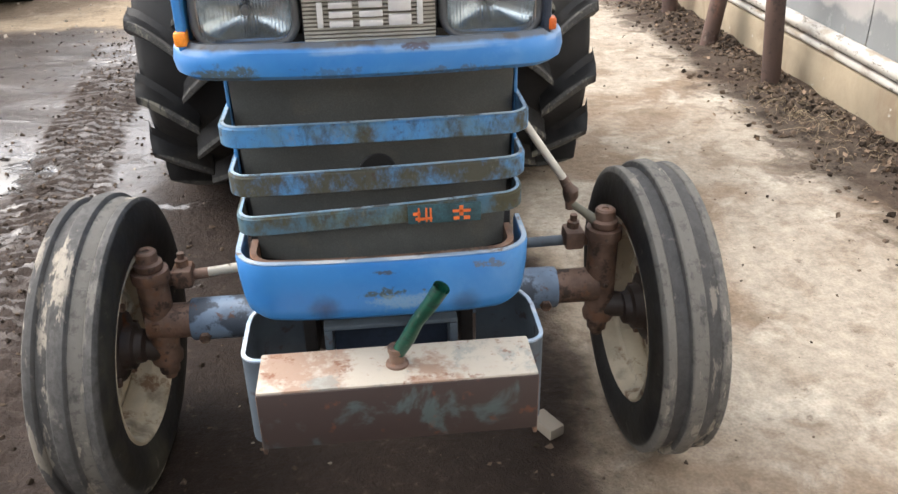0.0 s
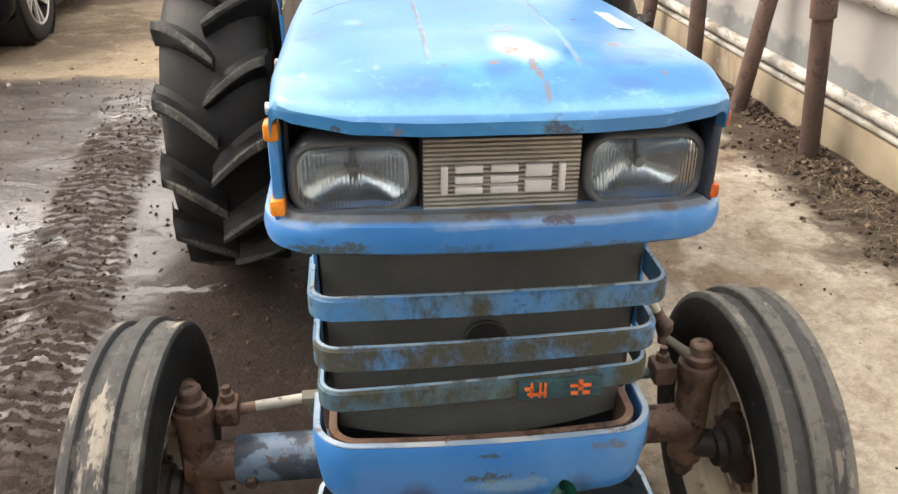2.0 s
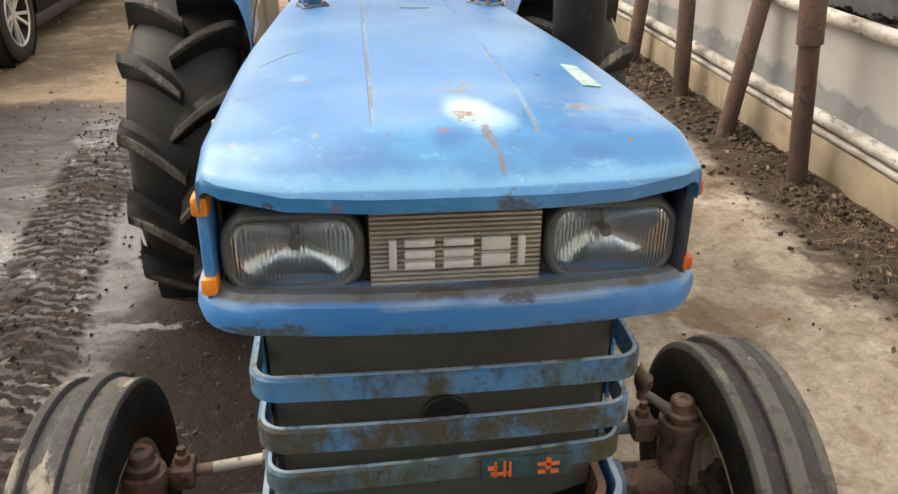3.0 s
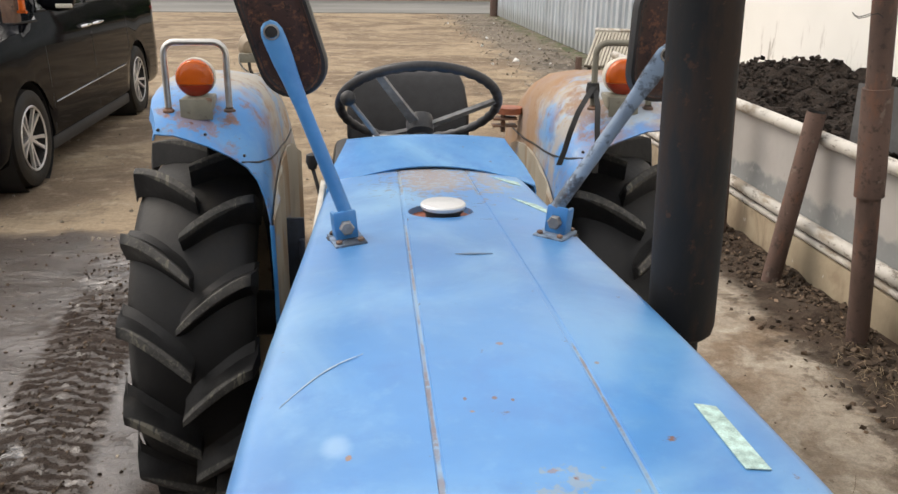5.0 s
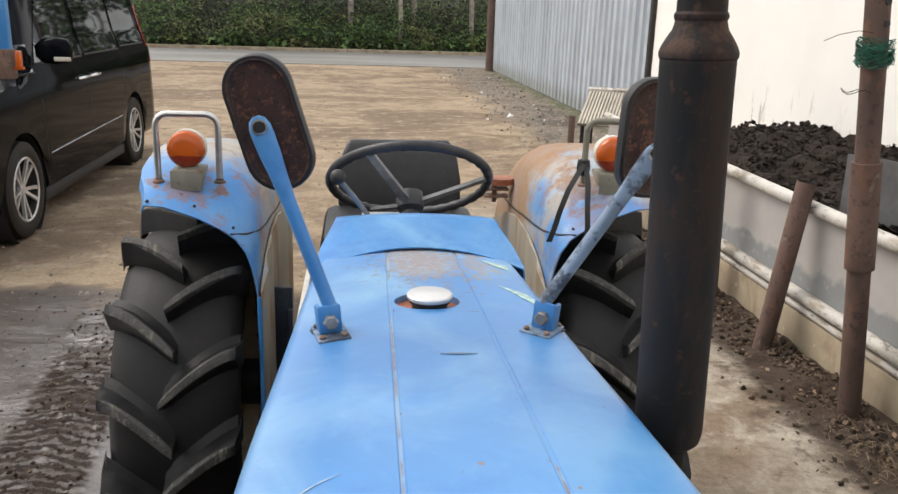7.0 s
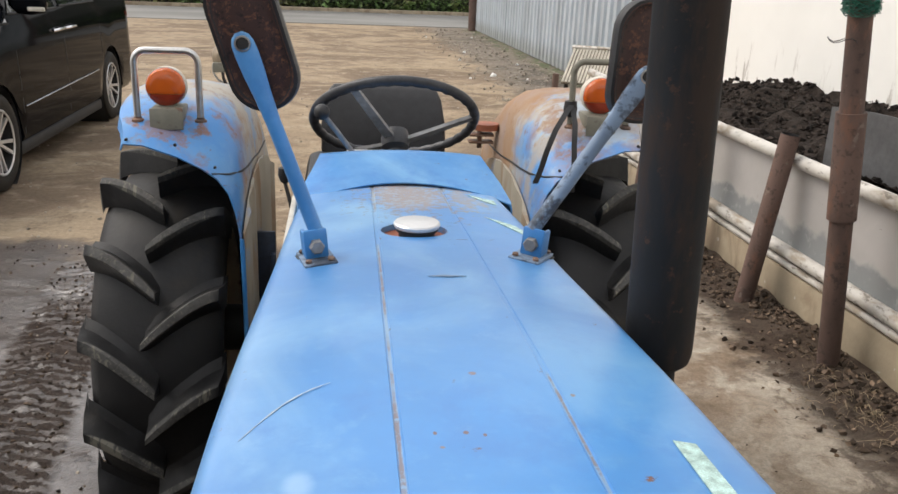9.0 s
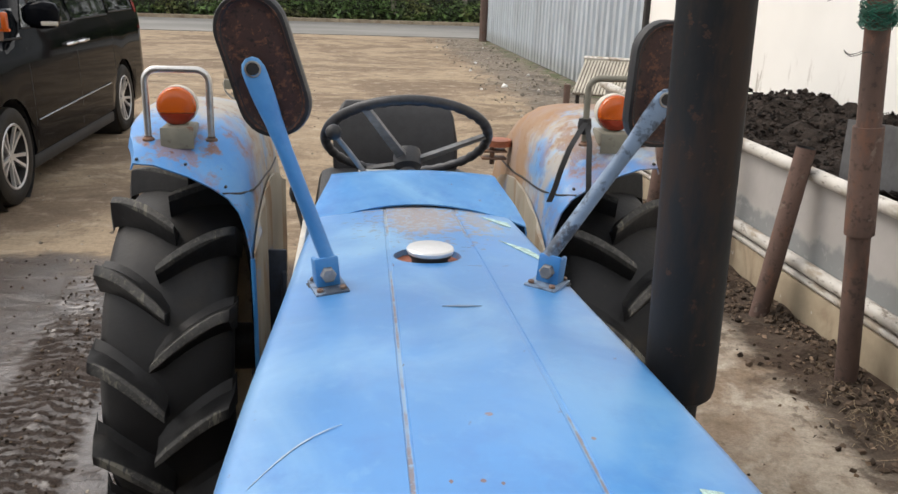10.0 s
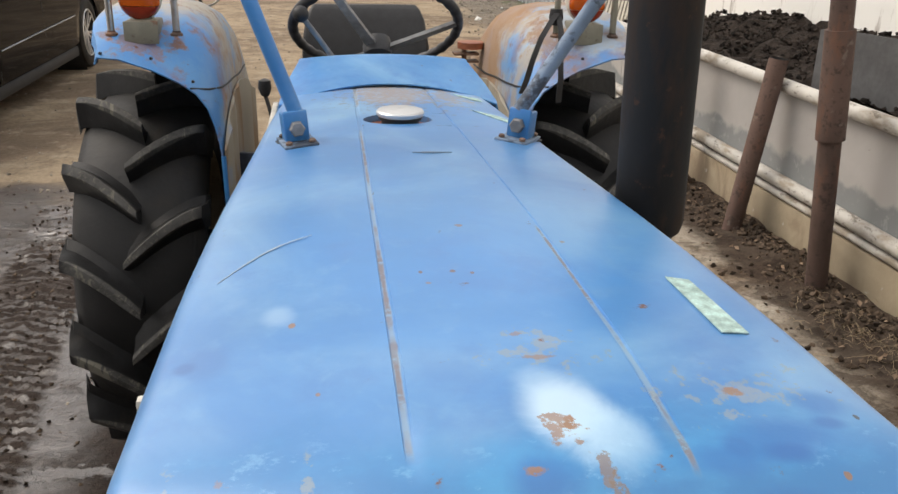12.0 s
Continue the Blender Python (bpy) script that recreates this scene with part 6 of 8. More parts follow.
def build_front(tractor):
    # dark nose panel behind lamps and badge
    bm = bmesh.new()
    box(bm, (-0.244, 1.962, 1.01), (0.244, 1.98, 1.15), bevel=0.004)
    box(bm, (-0.244, 1.905, 1.01), (-0.240, 1.962, 1.15))
    box(bm, (0.240, 1.905, 1.01), (0.244, 1.962, 1.15))
    box(bm, (-0.094, 1.899, 1.01), (0.094, 1.962, 1.15))
    part("nose_panel", bm, "black", tractor, "dark panel behind the headlights")
    for cx in (-0.1695, 0.1705):
        headlight(tractor, cx)
    nameplate(tractor)
    # side strips with the marker lenses
    for s in (-1, 1):
        bm = bmesh.new()
        box(bm, (s * 0.250 - 0.010, 1.872, 1.03), (s * 0.250 + 0.002, 2.02, 1.147), bevel=0.004)
        strip = part("lamp_strip", bm, "navy" if s > 0 else "blue", tractor, "blue strip beside the headlight")
        for z0, z1 in ((1.126, 1.147), (1.038, 1.058)):
            bm = bmesh.new()
            if s > 0:
                box(bm, (0.2475, 1.870, z0 + 0.001), (0.2590, 1.892, z1 - 0.001), bevel=0.0035)
            else:
                box(bm, (-0.2635, 1.866, z0), (-0.2465, 1.892, z1), bevel=0.004)
            part("marker_lens", bm, "marker_red" if s > 0 else "amber_light", strip, "small red-orange marker lens" if s > 0 else "small orange marker lens")
    # upper bumper under the headlights
    bm = bmesh.new()
    sweep_u(bm, 0.258, 1.872, 2.0, 0.045, [(0.004, 0.992), (0.016, 1.0), (0.019, 1.015), (0.016, 1.032), (0.004, 1.042), (-0.05, 1.030), (-0.05, 1.0)], bow=0.022)
    part("upper_bumper", bm, "bumper", tractor, "blue bumper rail under the headlights")
    # perforated radiator guard
    bm = bmesh.new()
    loft(bm, [[Vector((x * w, y + 0.02 * x * x * 8, z)) for x in [k / 12 - 0.5 for k in range(13)]] for z, w, y in ((0.64, 0.415, 1.957), (0.75, 0.428, 1.962), (0.9, 0.438, 1.952), (1.03, 0.442, 1.94))])
    solid(bm, -0.004)
    part("radiator_guard", bm, "mesh", tractor, "dark perforated radiator guard")
    bm = bmesh.new()
    lathe(bm, [(0, -0.002), (0.029, -0.002), (0.031, 0.0), (0.031, 0.004), (0, 0.004)], (-0.001, 1.953, 0.804), "y", 28)
    part("crank_hole", bm, "black", tractor, "dark round hole in the radiator guard")
    bm = bmesh.new()
    box(bm, (-0.224, 2.008, 0.545), (0.224, 2.10, 1.06), bevel=0.006)
    part("radiator", bm, "black", tractor, "black radiator core and shroud")
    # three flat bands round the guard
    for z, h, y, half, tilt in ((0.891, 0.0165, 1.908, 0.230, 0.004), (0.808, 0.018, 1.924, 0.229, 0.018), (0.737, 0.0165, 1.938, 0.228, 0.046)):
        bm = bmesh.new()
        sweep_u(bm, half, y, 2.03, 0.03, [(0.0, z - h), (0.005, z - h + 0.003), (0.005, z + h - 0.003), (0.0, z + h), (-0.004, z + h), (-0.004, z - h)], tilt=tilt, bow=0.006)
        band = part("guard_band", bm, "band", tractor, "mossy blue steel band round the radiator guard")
        bm = bmesh.new()
        sweep_u(bm, half, y, 2.03, 0.03, [(-0.004, z + h + 0.0002), (0.0012, z + h + 0.0002), (0.0008, z + h + 0.0016), (-0.0035, z + h + 0.0016)], tilt=tilt, bow=0.006)
        part("band_edge", bm, "band_edge", band, "pale worn upper edge")
        if tilt > 0.04:
            bm = bmesh.new()
            box(bm, (0.042, 1.9235, 0.7255), (0.160, 1.9275, 0.7585), m=Matrix.Translation((0, 0, -0.0035)) , bevel=0.001)
            bm.verts.ensure_lookup_table()
            patch = part("badge_patch", bm, "teal", band, "dark teal badge patch")
            for bx, strokes in ((0.066, ((-0.016, 0.0, -0.004, 0.005), (-0.012, -0.009, 0.002, -0.005), (-0.008, -0.012, -0.005, 0.012), (0.002, -0.008, 0.015, -0.005), (0.004, -0.012, 0.007, 0.012), (0.011, -0.012, 0.014, 0.011))),
                                (0.128, ((-0.014, 0.002, 0.015, 0.006), (-0.003, -0.004, 0.003, 0.013), (-0.013, -0.011, -0.003, -0.006), (0.004, -0.011, 0.014, -0.006)))):
                for x0, z0, x1, z1 in strokes:
                    bm = bmesh.new()
                    box(bm, (bx + x0, 1.9205, 0.7385 + z0), (bx + x1, 1.9232, 0.7385 + z1))
                    part("painted_bar", bm, "orange_mark", band, "orange painted mark", smooth=0)
    # lower curved bumper: a tub whose bottom edge draws in at the corners
    bm = bmesh.new()
    lower = [(-0.052, 0.555), (-0.030, 0.556), (-0.014, 0.560), (-0.005, 0.570), (-0.001, 0.592), (0.003, 0.632), (0.004, 0.668), (0.002, 0.674), (-0.004, 0.676), (-0.007, 0.674), (-0.008, 0.668), (-0.007, 0.63), (-0.012, 0.588), (-0.022, 0.570), (-0.052, 0.563)]
    sweep_u(bm, 0.240, 1.906, 2.03, 0.056, lower, bow=0.012, steps=10, tilt=-0.004)
    for v in bm.verts:
        out = smoothstep(0.150, 0.246, abs(v.co.x))
        v.co.z += 0.008 * out * smoothstep(0.66, 0.56, v.co.z)
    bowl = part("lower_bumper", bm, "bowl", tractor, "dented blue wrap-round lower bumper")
    bm = bmesh.new()
    sweep_u(bm, 0.240, 1.906, 2.03, 0.056, [(-0.007, 0.6762), (0.0026, 0.6762), (0.0020, 0.6780), (-0.006, 0.6780)], bow=0.012, steps=10, tilt=-0.004)
    part("worn_rim", bm, "worn_edge", bowl, "bare worn top edge")
    bm = bmesh.new()
    sweep_u(bm, 0.216, 1.926, 2.02, 0.035, [(-0.006, 0.60), (0.005, 0.60), (0.005, 0.671), (-0.006, 0.671)], bow=0.012, tilt=0.004)
    part("inner_strip", bm, "axle_rust", bowl, "rusty inner strip")
    # front bracket: a rounded plate loop, open at the back, with a pale edge
    def loop(lo, hi, inner, outer):
        plan = []
        for cx, cy, r, a0 in ((-0.155, 1.985, 0.09, 90), (-0.217, 1.899, 0.028, 180), (0.233, 1.899, 0.028, 270), (0.171, 1.985, 0.09, 0)):
            for q in range(7):
                a = radians(a0 + 90 * q / 6)
                plan.append((cx, cy, r, math.cos(a), math.sin(a)))
        return [[Vector((cx + (r + o) * ca, cy + (r + o) * sa, z)) for o, z in ((inner, lo), (outer, lo), (outer, hi), (inner, hi))] for cx, cy, r, ca, sa in plan]

    bm = bmesh.new()
    loft(bm, loop(0.34, 0.512, -0.003, 0.003), closed=True, caps=True)
    tray = part("weight_bracket", bm, "tray_grey", tractor, "grey-blue bent steel weight bracket")
    bm = bmesh.new()
    loft(bm, loop(0.5122, 0.5160, -0.0035, 0.0035), closed=True, caps=True)
    part("bracket_edge", bm, "worn_edge", tray, "bare pale top edge")
    # hitch frame inside the bracket: two posts, a top bar and a plate behind
    for x in (-0.112, 0.108):
        bm = bmesh.new()
        box(bm, (x, 1.945, 0.41), (x + 0.014, 2.0, 0.512), bevel=0.002)
        part("hitch_post", bm, "tray_grey", tray)
    bm = bmesh.new()
    box(bm, (-0.112, 1.945, 0.5122), (0.122, 1.99, 0.522), bevel=0.003)
    part("hitch_bar", bm, "tray_grey", tray, "grey cross bar")
    bm = bmesh.new()
    box(bm, (-0.097, 1.985, 0.40), (0.107, 1.999, 0.50), bevel=0.003)
    part("hitch_plate", bm, "navy", tray, "dark blue hitch plate")
    for x in (-0.155, 0.135):
        bm = bmesh.new()
        box(bm, (x, 2.02, 0.40), (x + 0.024, 2.20, 0.60), bevel=0.004)
        part("frame_rail", bm, "iron_dark", tray, "dark frame rail")
    # rusty cream channel iron across the front, with a green pipe handle
    bm = bmesh.new()
    box(bm, (-0.212, 1.772, 0.5165), (0.232, 1.876, 0.5235), bevel=0.003)
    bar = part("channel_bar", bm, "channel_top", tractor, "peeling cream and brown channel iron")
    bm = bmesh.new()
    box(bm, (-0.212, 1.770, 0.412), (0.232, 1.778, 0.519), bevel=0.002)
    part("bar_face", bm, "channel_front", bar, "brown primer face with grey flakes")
    for x in (-0.213, 0.226):
        bm = bmesh.new()
        box(bm, (x, 1.771, 0.40), (x + 0.007, 1.866, 0.5165), bevel=0.002)
        part("bar_end", bm, "axle_rust", bar, "rusty end plate")
    bm = bmesh.new()
    lathe(bm, [(0, 0), (0.019, 0), (0.018, 0.004), (0.0125, 0.007), (0.0125, 0.024), (0.0145, 0.026), (0.0145, 0.034), (0, 0.036)], (0.010, 1.822, 0.5230), "z", 20)
    part("pin_flange", bm, "axle_rust", bar, "rusty weld ring")
    bm = bmesh.new()
    a, b = Vector((0.012, 1.822, 0.545)), Vector((0.082, 1.786, 0.684))
    pts = [a.lerp(b, t) for t in (0, 0.25, 0.5, 0.75, 1.0)]
    pts[2] += Vector((-0.003, 0, 0.001))
    tube(bm, pts, [0.0115, 0.0120, 0.0110, 0.0122, 0.0135], 16, cap=False)
    tube(bm, [pts[-1], pts[-1].lerp(pts[-2], 0.6)], 0.0095, 16, cap=False)
    part("pipe_handle", bm, "green_pipe", bar, "green coated pipe handle")


def front_wheel(tractor, s):
    """A ribbed front wheel; s is the side."""
    c = Vector((0.598, 2.297, 0.287)) if s > 0 else Vector((-0.590, 2.297, 0.279))
    m = Matrix.Rotation(radians(-2.0 * s), 4, "Y")
    if s < 0:
        m = Matrix.Rotation(radians(-3.0), 4, "Z") @ m
    bm = bmesh.new()
    R, w = 0.334, 0.078
    prof = [(0.20, -0.052), (0.225, -0.070), (0.262, -w), (0.296, -0.075), (0.315, -0.066)]
    for x0, x1 in ((-0.064, -0.044), (-0.016, 0.016), (0.044, 0.064)):
        top = R - 0.012 * abs((x0 + x1) / 2 / 0.06) ** 2
        prof += [(top - 0.002, x0), (top + 0.001, x0 + 0.003), (top + 0.002, x1 - 0.003), (top - 0.001, x1), (top - 0.007, x1 + 0.002)]
        if x1 < 0.05:
            prof += [(top - 0.0075 + (0.003 if x1 < 0 else -0.003), x1 + 0.026)]
    prof = prof[:-1] + [(0.315, 0.066), (0.296, 0.075), (0.262, w), (0.225, 0.070), (0.20, 0.052)]
    lathe(bm, prof, c, "x", 72, m=m)
    tyre = part("front_tyre", bm, "tyre_front_right" if s > 0 else "tyre_front_left", tractor, "worn ribbed front tyre with dried pale mud", smooth=35, at=c)
    bm = bmesh.new()
    # rolled lip, bead seat, drop centre and a dished disc near the outer side
    lathe(bm, [(r0, -s * x0) for r0, x0 in ((0.204, 0.050), (0.214, 0.055), (0.215, 0.062), (0.208, 0.066), (0.200, 0.062), (0.196, 0.050), (0.194, 0.034), (0.190, 0.029), (0.177, 0.025), (0.172, 0.012), (0.170, -0.020), (0.150, -0.026), (0.132, -0.014), (0.118, 0.0), (0.060, 0.004), (0, 0.004))], c, "x", 48, m=m)
    lathe(bm, [(0.212, 0.058), (0.2, 0.06), (0.19, 0.03), (0.165, 0.015)] if s > 0 else [(0.212, -0.058), (0.2, -0.06), (0.19, -0.03), (0.165, -0.015)], c, "x", 48, m=m)
    rim = part("front_rim", bm, "rim", tractor, "rust-stained cream steel rim", smooth=45, at=c)
    bm = bmesh.new()
    lathe(bm, [(r0, -s * x0) for r0, x0 in ((0, 0.062), (0.036, 0.060), (0.040, 0.045), (0.050, 0.040), (0.054, 0.020), (0.078, 0.014), (0.080, -0.004), (0.050, -0.03), (0, -0.035))], c, "x", 28, m=m)
    part("hub", bm, "hub_dark", rim, "dark rusty hub")
    # stiffening ribs pressed into the disc
    for k in range(5):
        a = 2 * math.pi * (k + 0.3) / 5
        bm = bmesh.new()
        tube(bm, [c + m @ Vector((-s * x0, r0 * math.cos(a), r0 * math.sin(a))) for r0, x0 in ((0.080, 0.003), (0.110, 0.003), (0.134, -0.012), (0.150, -0.022))], [0.004, 0.010, 0.010, 0.004], 10)
        part("disc_rib", bm, "rim", rim)
    for k in range(5):
        bm = bmesh.new()
        a = 2 * math.pi * k / 5
        p = c + m @ Vector((-s * 0.004, 0.085 * math.cos(a), 0.085 * math.sin(a)))
        hexagon(bm, p, 0.011, -s * 0.016, "x")
        part("wheel_nut", bm, "axle_rust", rim)


def build_front_axle(tractor):
    bm = bmesh.new()
    box(bm, (-0.16, 2.24, 0.26), (0.16, 2.42, 0.44), bevel=0.02)
    axle = part("front_axle", bm, "iron_dark", tractor, "front axle beam")
    for s in (-1, 1):
        dz = 0.02 if s > 0 else 0.0
        bm = bmesh.new()
        end = 0.425 if s < 0 else 0.385
        xk, zk = (-0.497, -0.018) if s < 0 else (0.489, 0.016)
        lathe(bm, [(0.0, s * 0.13), (0.047, s * 0.13), (0.047, s * (end - 0.004)), (0.0455, s * end), (0.0, s * end)], (0, 2.322, 0.319 + dz), "x", 32)
        sleeve = part("axle_sleeve", bm, "axle_blue", tractor, "chipped grey-blue axle sleeve")
        for q in (end - 0.03,):
            bm = bmesh.new()
            hexagon(bm, (s * q, 2.280, 0.300 + dz), 0.013, -0.014, "y")
            part("bolt", bm, "axle_rust", sleeve)
        bm = bmesh.new()
        lathe(bm, [(0, 0), (0.039, 0.0), (0.039, 0.115), (0, 0.115)] if s > 0 else [(0, 0), (0.039, 0.0), (0.039, -0.115), (0, -0.115)], (s * (end - 0.02), 2.322, 0.319 + dz), "x", 32)
        part("axle_end", bm, "axle_rust", tractor, "rusty sliding axle end")
        # kingpin housing
        bm = bmesh.new()
        z0 = 0.19 + zk
        lathe(bm, [(0, 0), (0.013, 0.0), (0.015, 0.012), (0.022, 0.016), (0.024, 0.040), (0.034, 0.046), (0.036, 0.060), (0.031, 0.070), (0.0335, 0.10), (0.0335, 0.235), (0.0330, 0.250), (0.0395, 0.254), (0.0405, 0.268), (0.039, 0.279), (0.0, 0.281)], (xk, 2.322, z0), "z", 24)
        # grease nipple boss on the housing's face
        lathe(bm, [(0, 0), (0.010, 0.0), (0.009, -0.012), (0.004, -0.013), (0.004, -0.020), (0, -0.020)], (xk, 2.291, 0.345 + zk), "y", 12)
        pin = part("kingpin", bm, "axle_rust", tractor, "rusty kingpin housing")
        bm = bmesh.new()
        lathe(bm, [(0, 0.0), (0.027, 0.0), (0.030, 0.004), (0.030, 0.016), (0.023, 0.020), (0.022, 0.040), (0.018, 0.044), (0.008, 0.043), (0.007, 0.040), (0, 0.040)], (xk, 2.322, z0 + 0.281), "z", 24)
        part("pin_cap", bm, "axle_rust", pin, "rusty kingpin cap")
        bm = bmesh.new()
        tube(bm, [(xk - s * 0.012, 2.322, 0.262 + zk), (xk + s * 0.020, 2.318, 0.272 + zk), (s * 0.575, 2.300, 0.285)], [0.024, 0.031, 0.027], 16)
        part("stub_axle", bm, "hub_dark", pin, "greasy dark stub axle")
        # steering arm and ball joint
        bm = bmesh.new()
        xa, za = xk - s * 0.060, zk - 0.022
        box(bm, (xa - 0.022, 2.33, 0.43 + za), (xa + 0.022, 2.385, 0.475 + za), bevel=0.008)
        tube(bm, [(xk, 2.33, 0.45 + za), (xk - s * 0.033, 2.35, 0.45 + za), (xa, 2.36, 0.45 + za)], 0.016, 10)
        lathe(bm, [(0, 0), (0.014, 0), (0.014, 0.018), (0.008, 0.02), (0.008, 0.034), (0, 0.034)], (xa, 2.36, 0.472 + za), "z", 8)
        arm = part("steering_arm", bm, "axle_rust", tractor, "rusty steering arm with ball joint")
        front_wheel(tractor, s)
    bm = bmesh.new()
    tube(bm, [(-0.44, 2.36, 0.408), (-0.385, 2.365, 0.411)], 0.012, 10)
    rod = part("tie_rod", bm, "axle_rust", tractor, "tie rod with pale worn tube")
    bm = bmesh.new()
    tube(bm, [(-0.40, 2.365, 0.410), (-0.29, 2.375, 0.417)], 0.0105, 12)
    part("rod_tube", bm, "cream", rod, "pale worn tube")
    bm = bmesh.new()
    lathe(bm, [(0, 0), (0.017, 0.0), (0.017, 0.03), (0, 0.03)], (-0.295, 2.375, 0.417), "x", 6)
    lathe(bm, [(0, -0.02), (0.007, -0.02), (0.007, 0.0), (0, 0.0)], (-0.28, 2.375, 0.402), "z", 8)
    part("rod_clamp", bm, "olive", rod, "pale green clamp")
    bm = bmesh.new()
    tube(bm, [(-0.27, 2.376, 0.418), (0.41, 2.37, 0.432)], 0.012, 12)
    part("rod_bar", bm, "tray_grey", rod, "grey steel bar")
    # drag link on the right-hand side
    bm = bmesh.new()
    tube(bm, [(0.21, 2.37, 0.872), (0.398, 2.335, 0.596)], 0.0085, 14)
    link = part("drag_link", bm, "cream", tractor, "pale steering drag link")
    bm = bmesh.new()
    tube(bm, [(0.394, 2.335, 0.602), (0.405, 2.334, 0.582), (0.411, 2.332, 0.572), (0.412, 2.332, 0.559), (0.411, 2.332, 0.546), (0.411, 2.332, 0.530)], [0.0105, 0.012, 0.018, 0.0165, 0.0105, 0.009], 14)
    part("ball_joint", bm, "axle_rust", link, "rusty ball joint")
    bm = bmesh.new()
    tube(bm, [(0.411, 2.331, 0.545), (0.440, 2.328, 0.524), (0.478, 2.324, 0.492)], [0.009, 0.009, 0.014], 12)
    part("link_arm", bm, "olive", link, "rusty steering lever")


def lug_mesh(side):
    """One tread lug of the rear tyre, about its wheel's centre: from the shoulder to past the middle; side is the half it covers."""
    bm = bmesh.new()
    secs = []
    for k9 in range(9):
        t = k9 / 8
        x = side * (0.163 - t * 0.178)
        ang = 70.7 - 13.5 * t ** 1.35
        crown = 0.548 - 0.018 * max(0.0, abs(x) / 0.16) ** 2.5
        base = 0.488 - 0.030 * max(0.0, abs(x) / 0.16) ** 2.5
        half = (1.25 + 0.45 * (1 - t)) * (0.72 if k9 == 8 else 1.0)
        ring = []
        for da, r in ((-half * 1.9, base), (-half * 1.25, crown - 0.016), (-half * 0.95, crown - 0.0015), (-half * 0.75, crown), (half * 0.75, crown), (half * 1.0, crown - 0.003), (half * 1.5, crown - 0.022), (half * 2.6, base + 0.012), (half * 4.6, base)):
            a = radians(ang + da)
            ring.append(Vector((x, -r * math.cos(a), r * math.sin(a))))
        secs.append(ring)
    # the lug runs down the shoulder
    down = []
    for da, r in ((-3.4, 0.43), (-2.6, 0.470), (-2.3, 0.482), (-1.8, 0.485), (1.6, 0.485), (2.1, 0.482), (3.2, 0.466), (5.0, 0.448), (7.4, 0.43)):
        a = radians(72.5 + da)
        down.append(Vector((side * 0.171, -r * math.cos(a), r * math.sin(a))))
    loft(bm, [down] + secs, closed=True, caps=True)
    bmesh.ops.recalc_face_normals(bm, faces=bm.faces)
    me = bpy.data.meshes.new("lug")
    for f in bm.faces:
        f.smooth = True
    for e in bm.edges:
        if len(e.link_faces) == 2 and e.calc_face_angle(0) > radians(35):
            e.smooth = False
    bm.to_mesh(me)
    bm.free()
    me.materials.append(M["lug"])
    return me


def build_rear_wheels(tractor):
    for s in (-1, 1):
        c = Vector((s * 0.588, 3.92, 0.54))
        bm = bmesh.new()
        prof = [(0.315, -0.12), (0.35, -0.152), (0.41, -0.163), (0.445, -0.156), (0.470, -0.130), (0.484, -0.07), (0.489, 0.0), (0.484, 0.07), (0.470, 0.130), (0.445, 0.156), (0.41, 0.163), (0.35, 0.152), (0.315, 0.12)]
        lathe(bm, prof, c, "x", 72)
        tyre = part("rear_tyre", bm, "tyre", tractor, "black tractor tyre with chevron lugs", at=c)
        for side in (-1, 1):
            me = lug_mesh(side)
            for k in range(14):
                ob = new("lug", me)
                ob.parent = tyre
                ob.rotation_euler = (radians(360 / 14 * (k + (0.5 if side * s < 0 else 0))), 0, 0)
        bm = bmesh.new()
        lathe(bm, [(0.325, -0.12), (0.31, -0.125), (0.30, -0.07), (0.27, -0.05), (0.26, 0.02 * s), (0.2, 0.03 * s), (0.1, 0.05 * s), (0, 0.05 * s)], c, "x", 48)
        lathe(bm, [(0.325, 0.12), (0.31, 0.125), (0.30, 0.07), (0.27, 0.05), (0.26, 0.02 * s)], c, "x", 48)
        part("rear_rim", bm, "rim", tractor, "cream steel rear rim", at=c)
    bm = bmesh.new()
    tube(bm, [(-0.6, 3.92, 0.54), (0.6, 3.92, 0.54)], 0.07, 16)
    part("rear_axle", bm, "iron_dark", tractor, "dark rear axle housing")


GUARD_TOP = [(3.575, 1.176), (3.60, 1.192), (3.64, 1.210), (3.70, 1.232), (3.80, 1.256), (3.92, 1.270), (4.05, 1.268), (4.2, 1.245), (4.35, 1.195), (4.5, 1.11)]


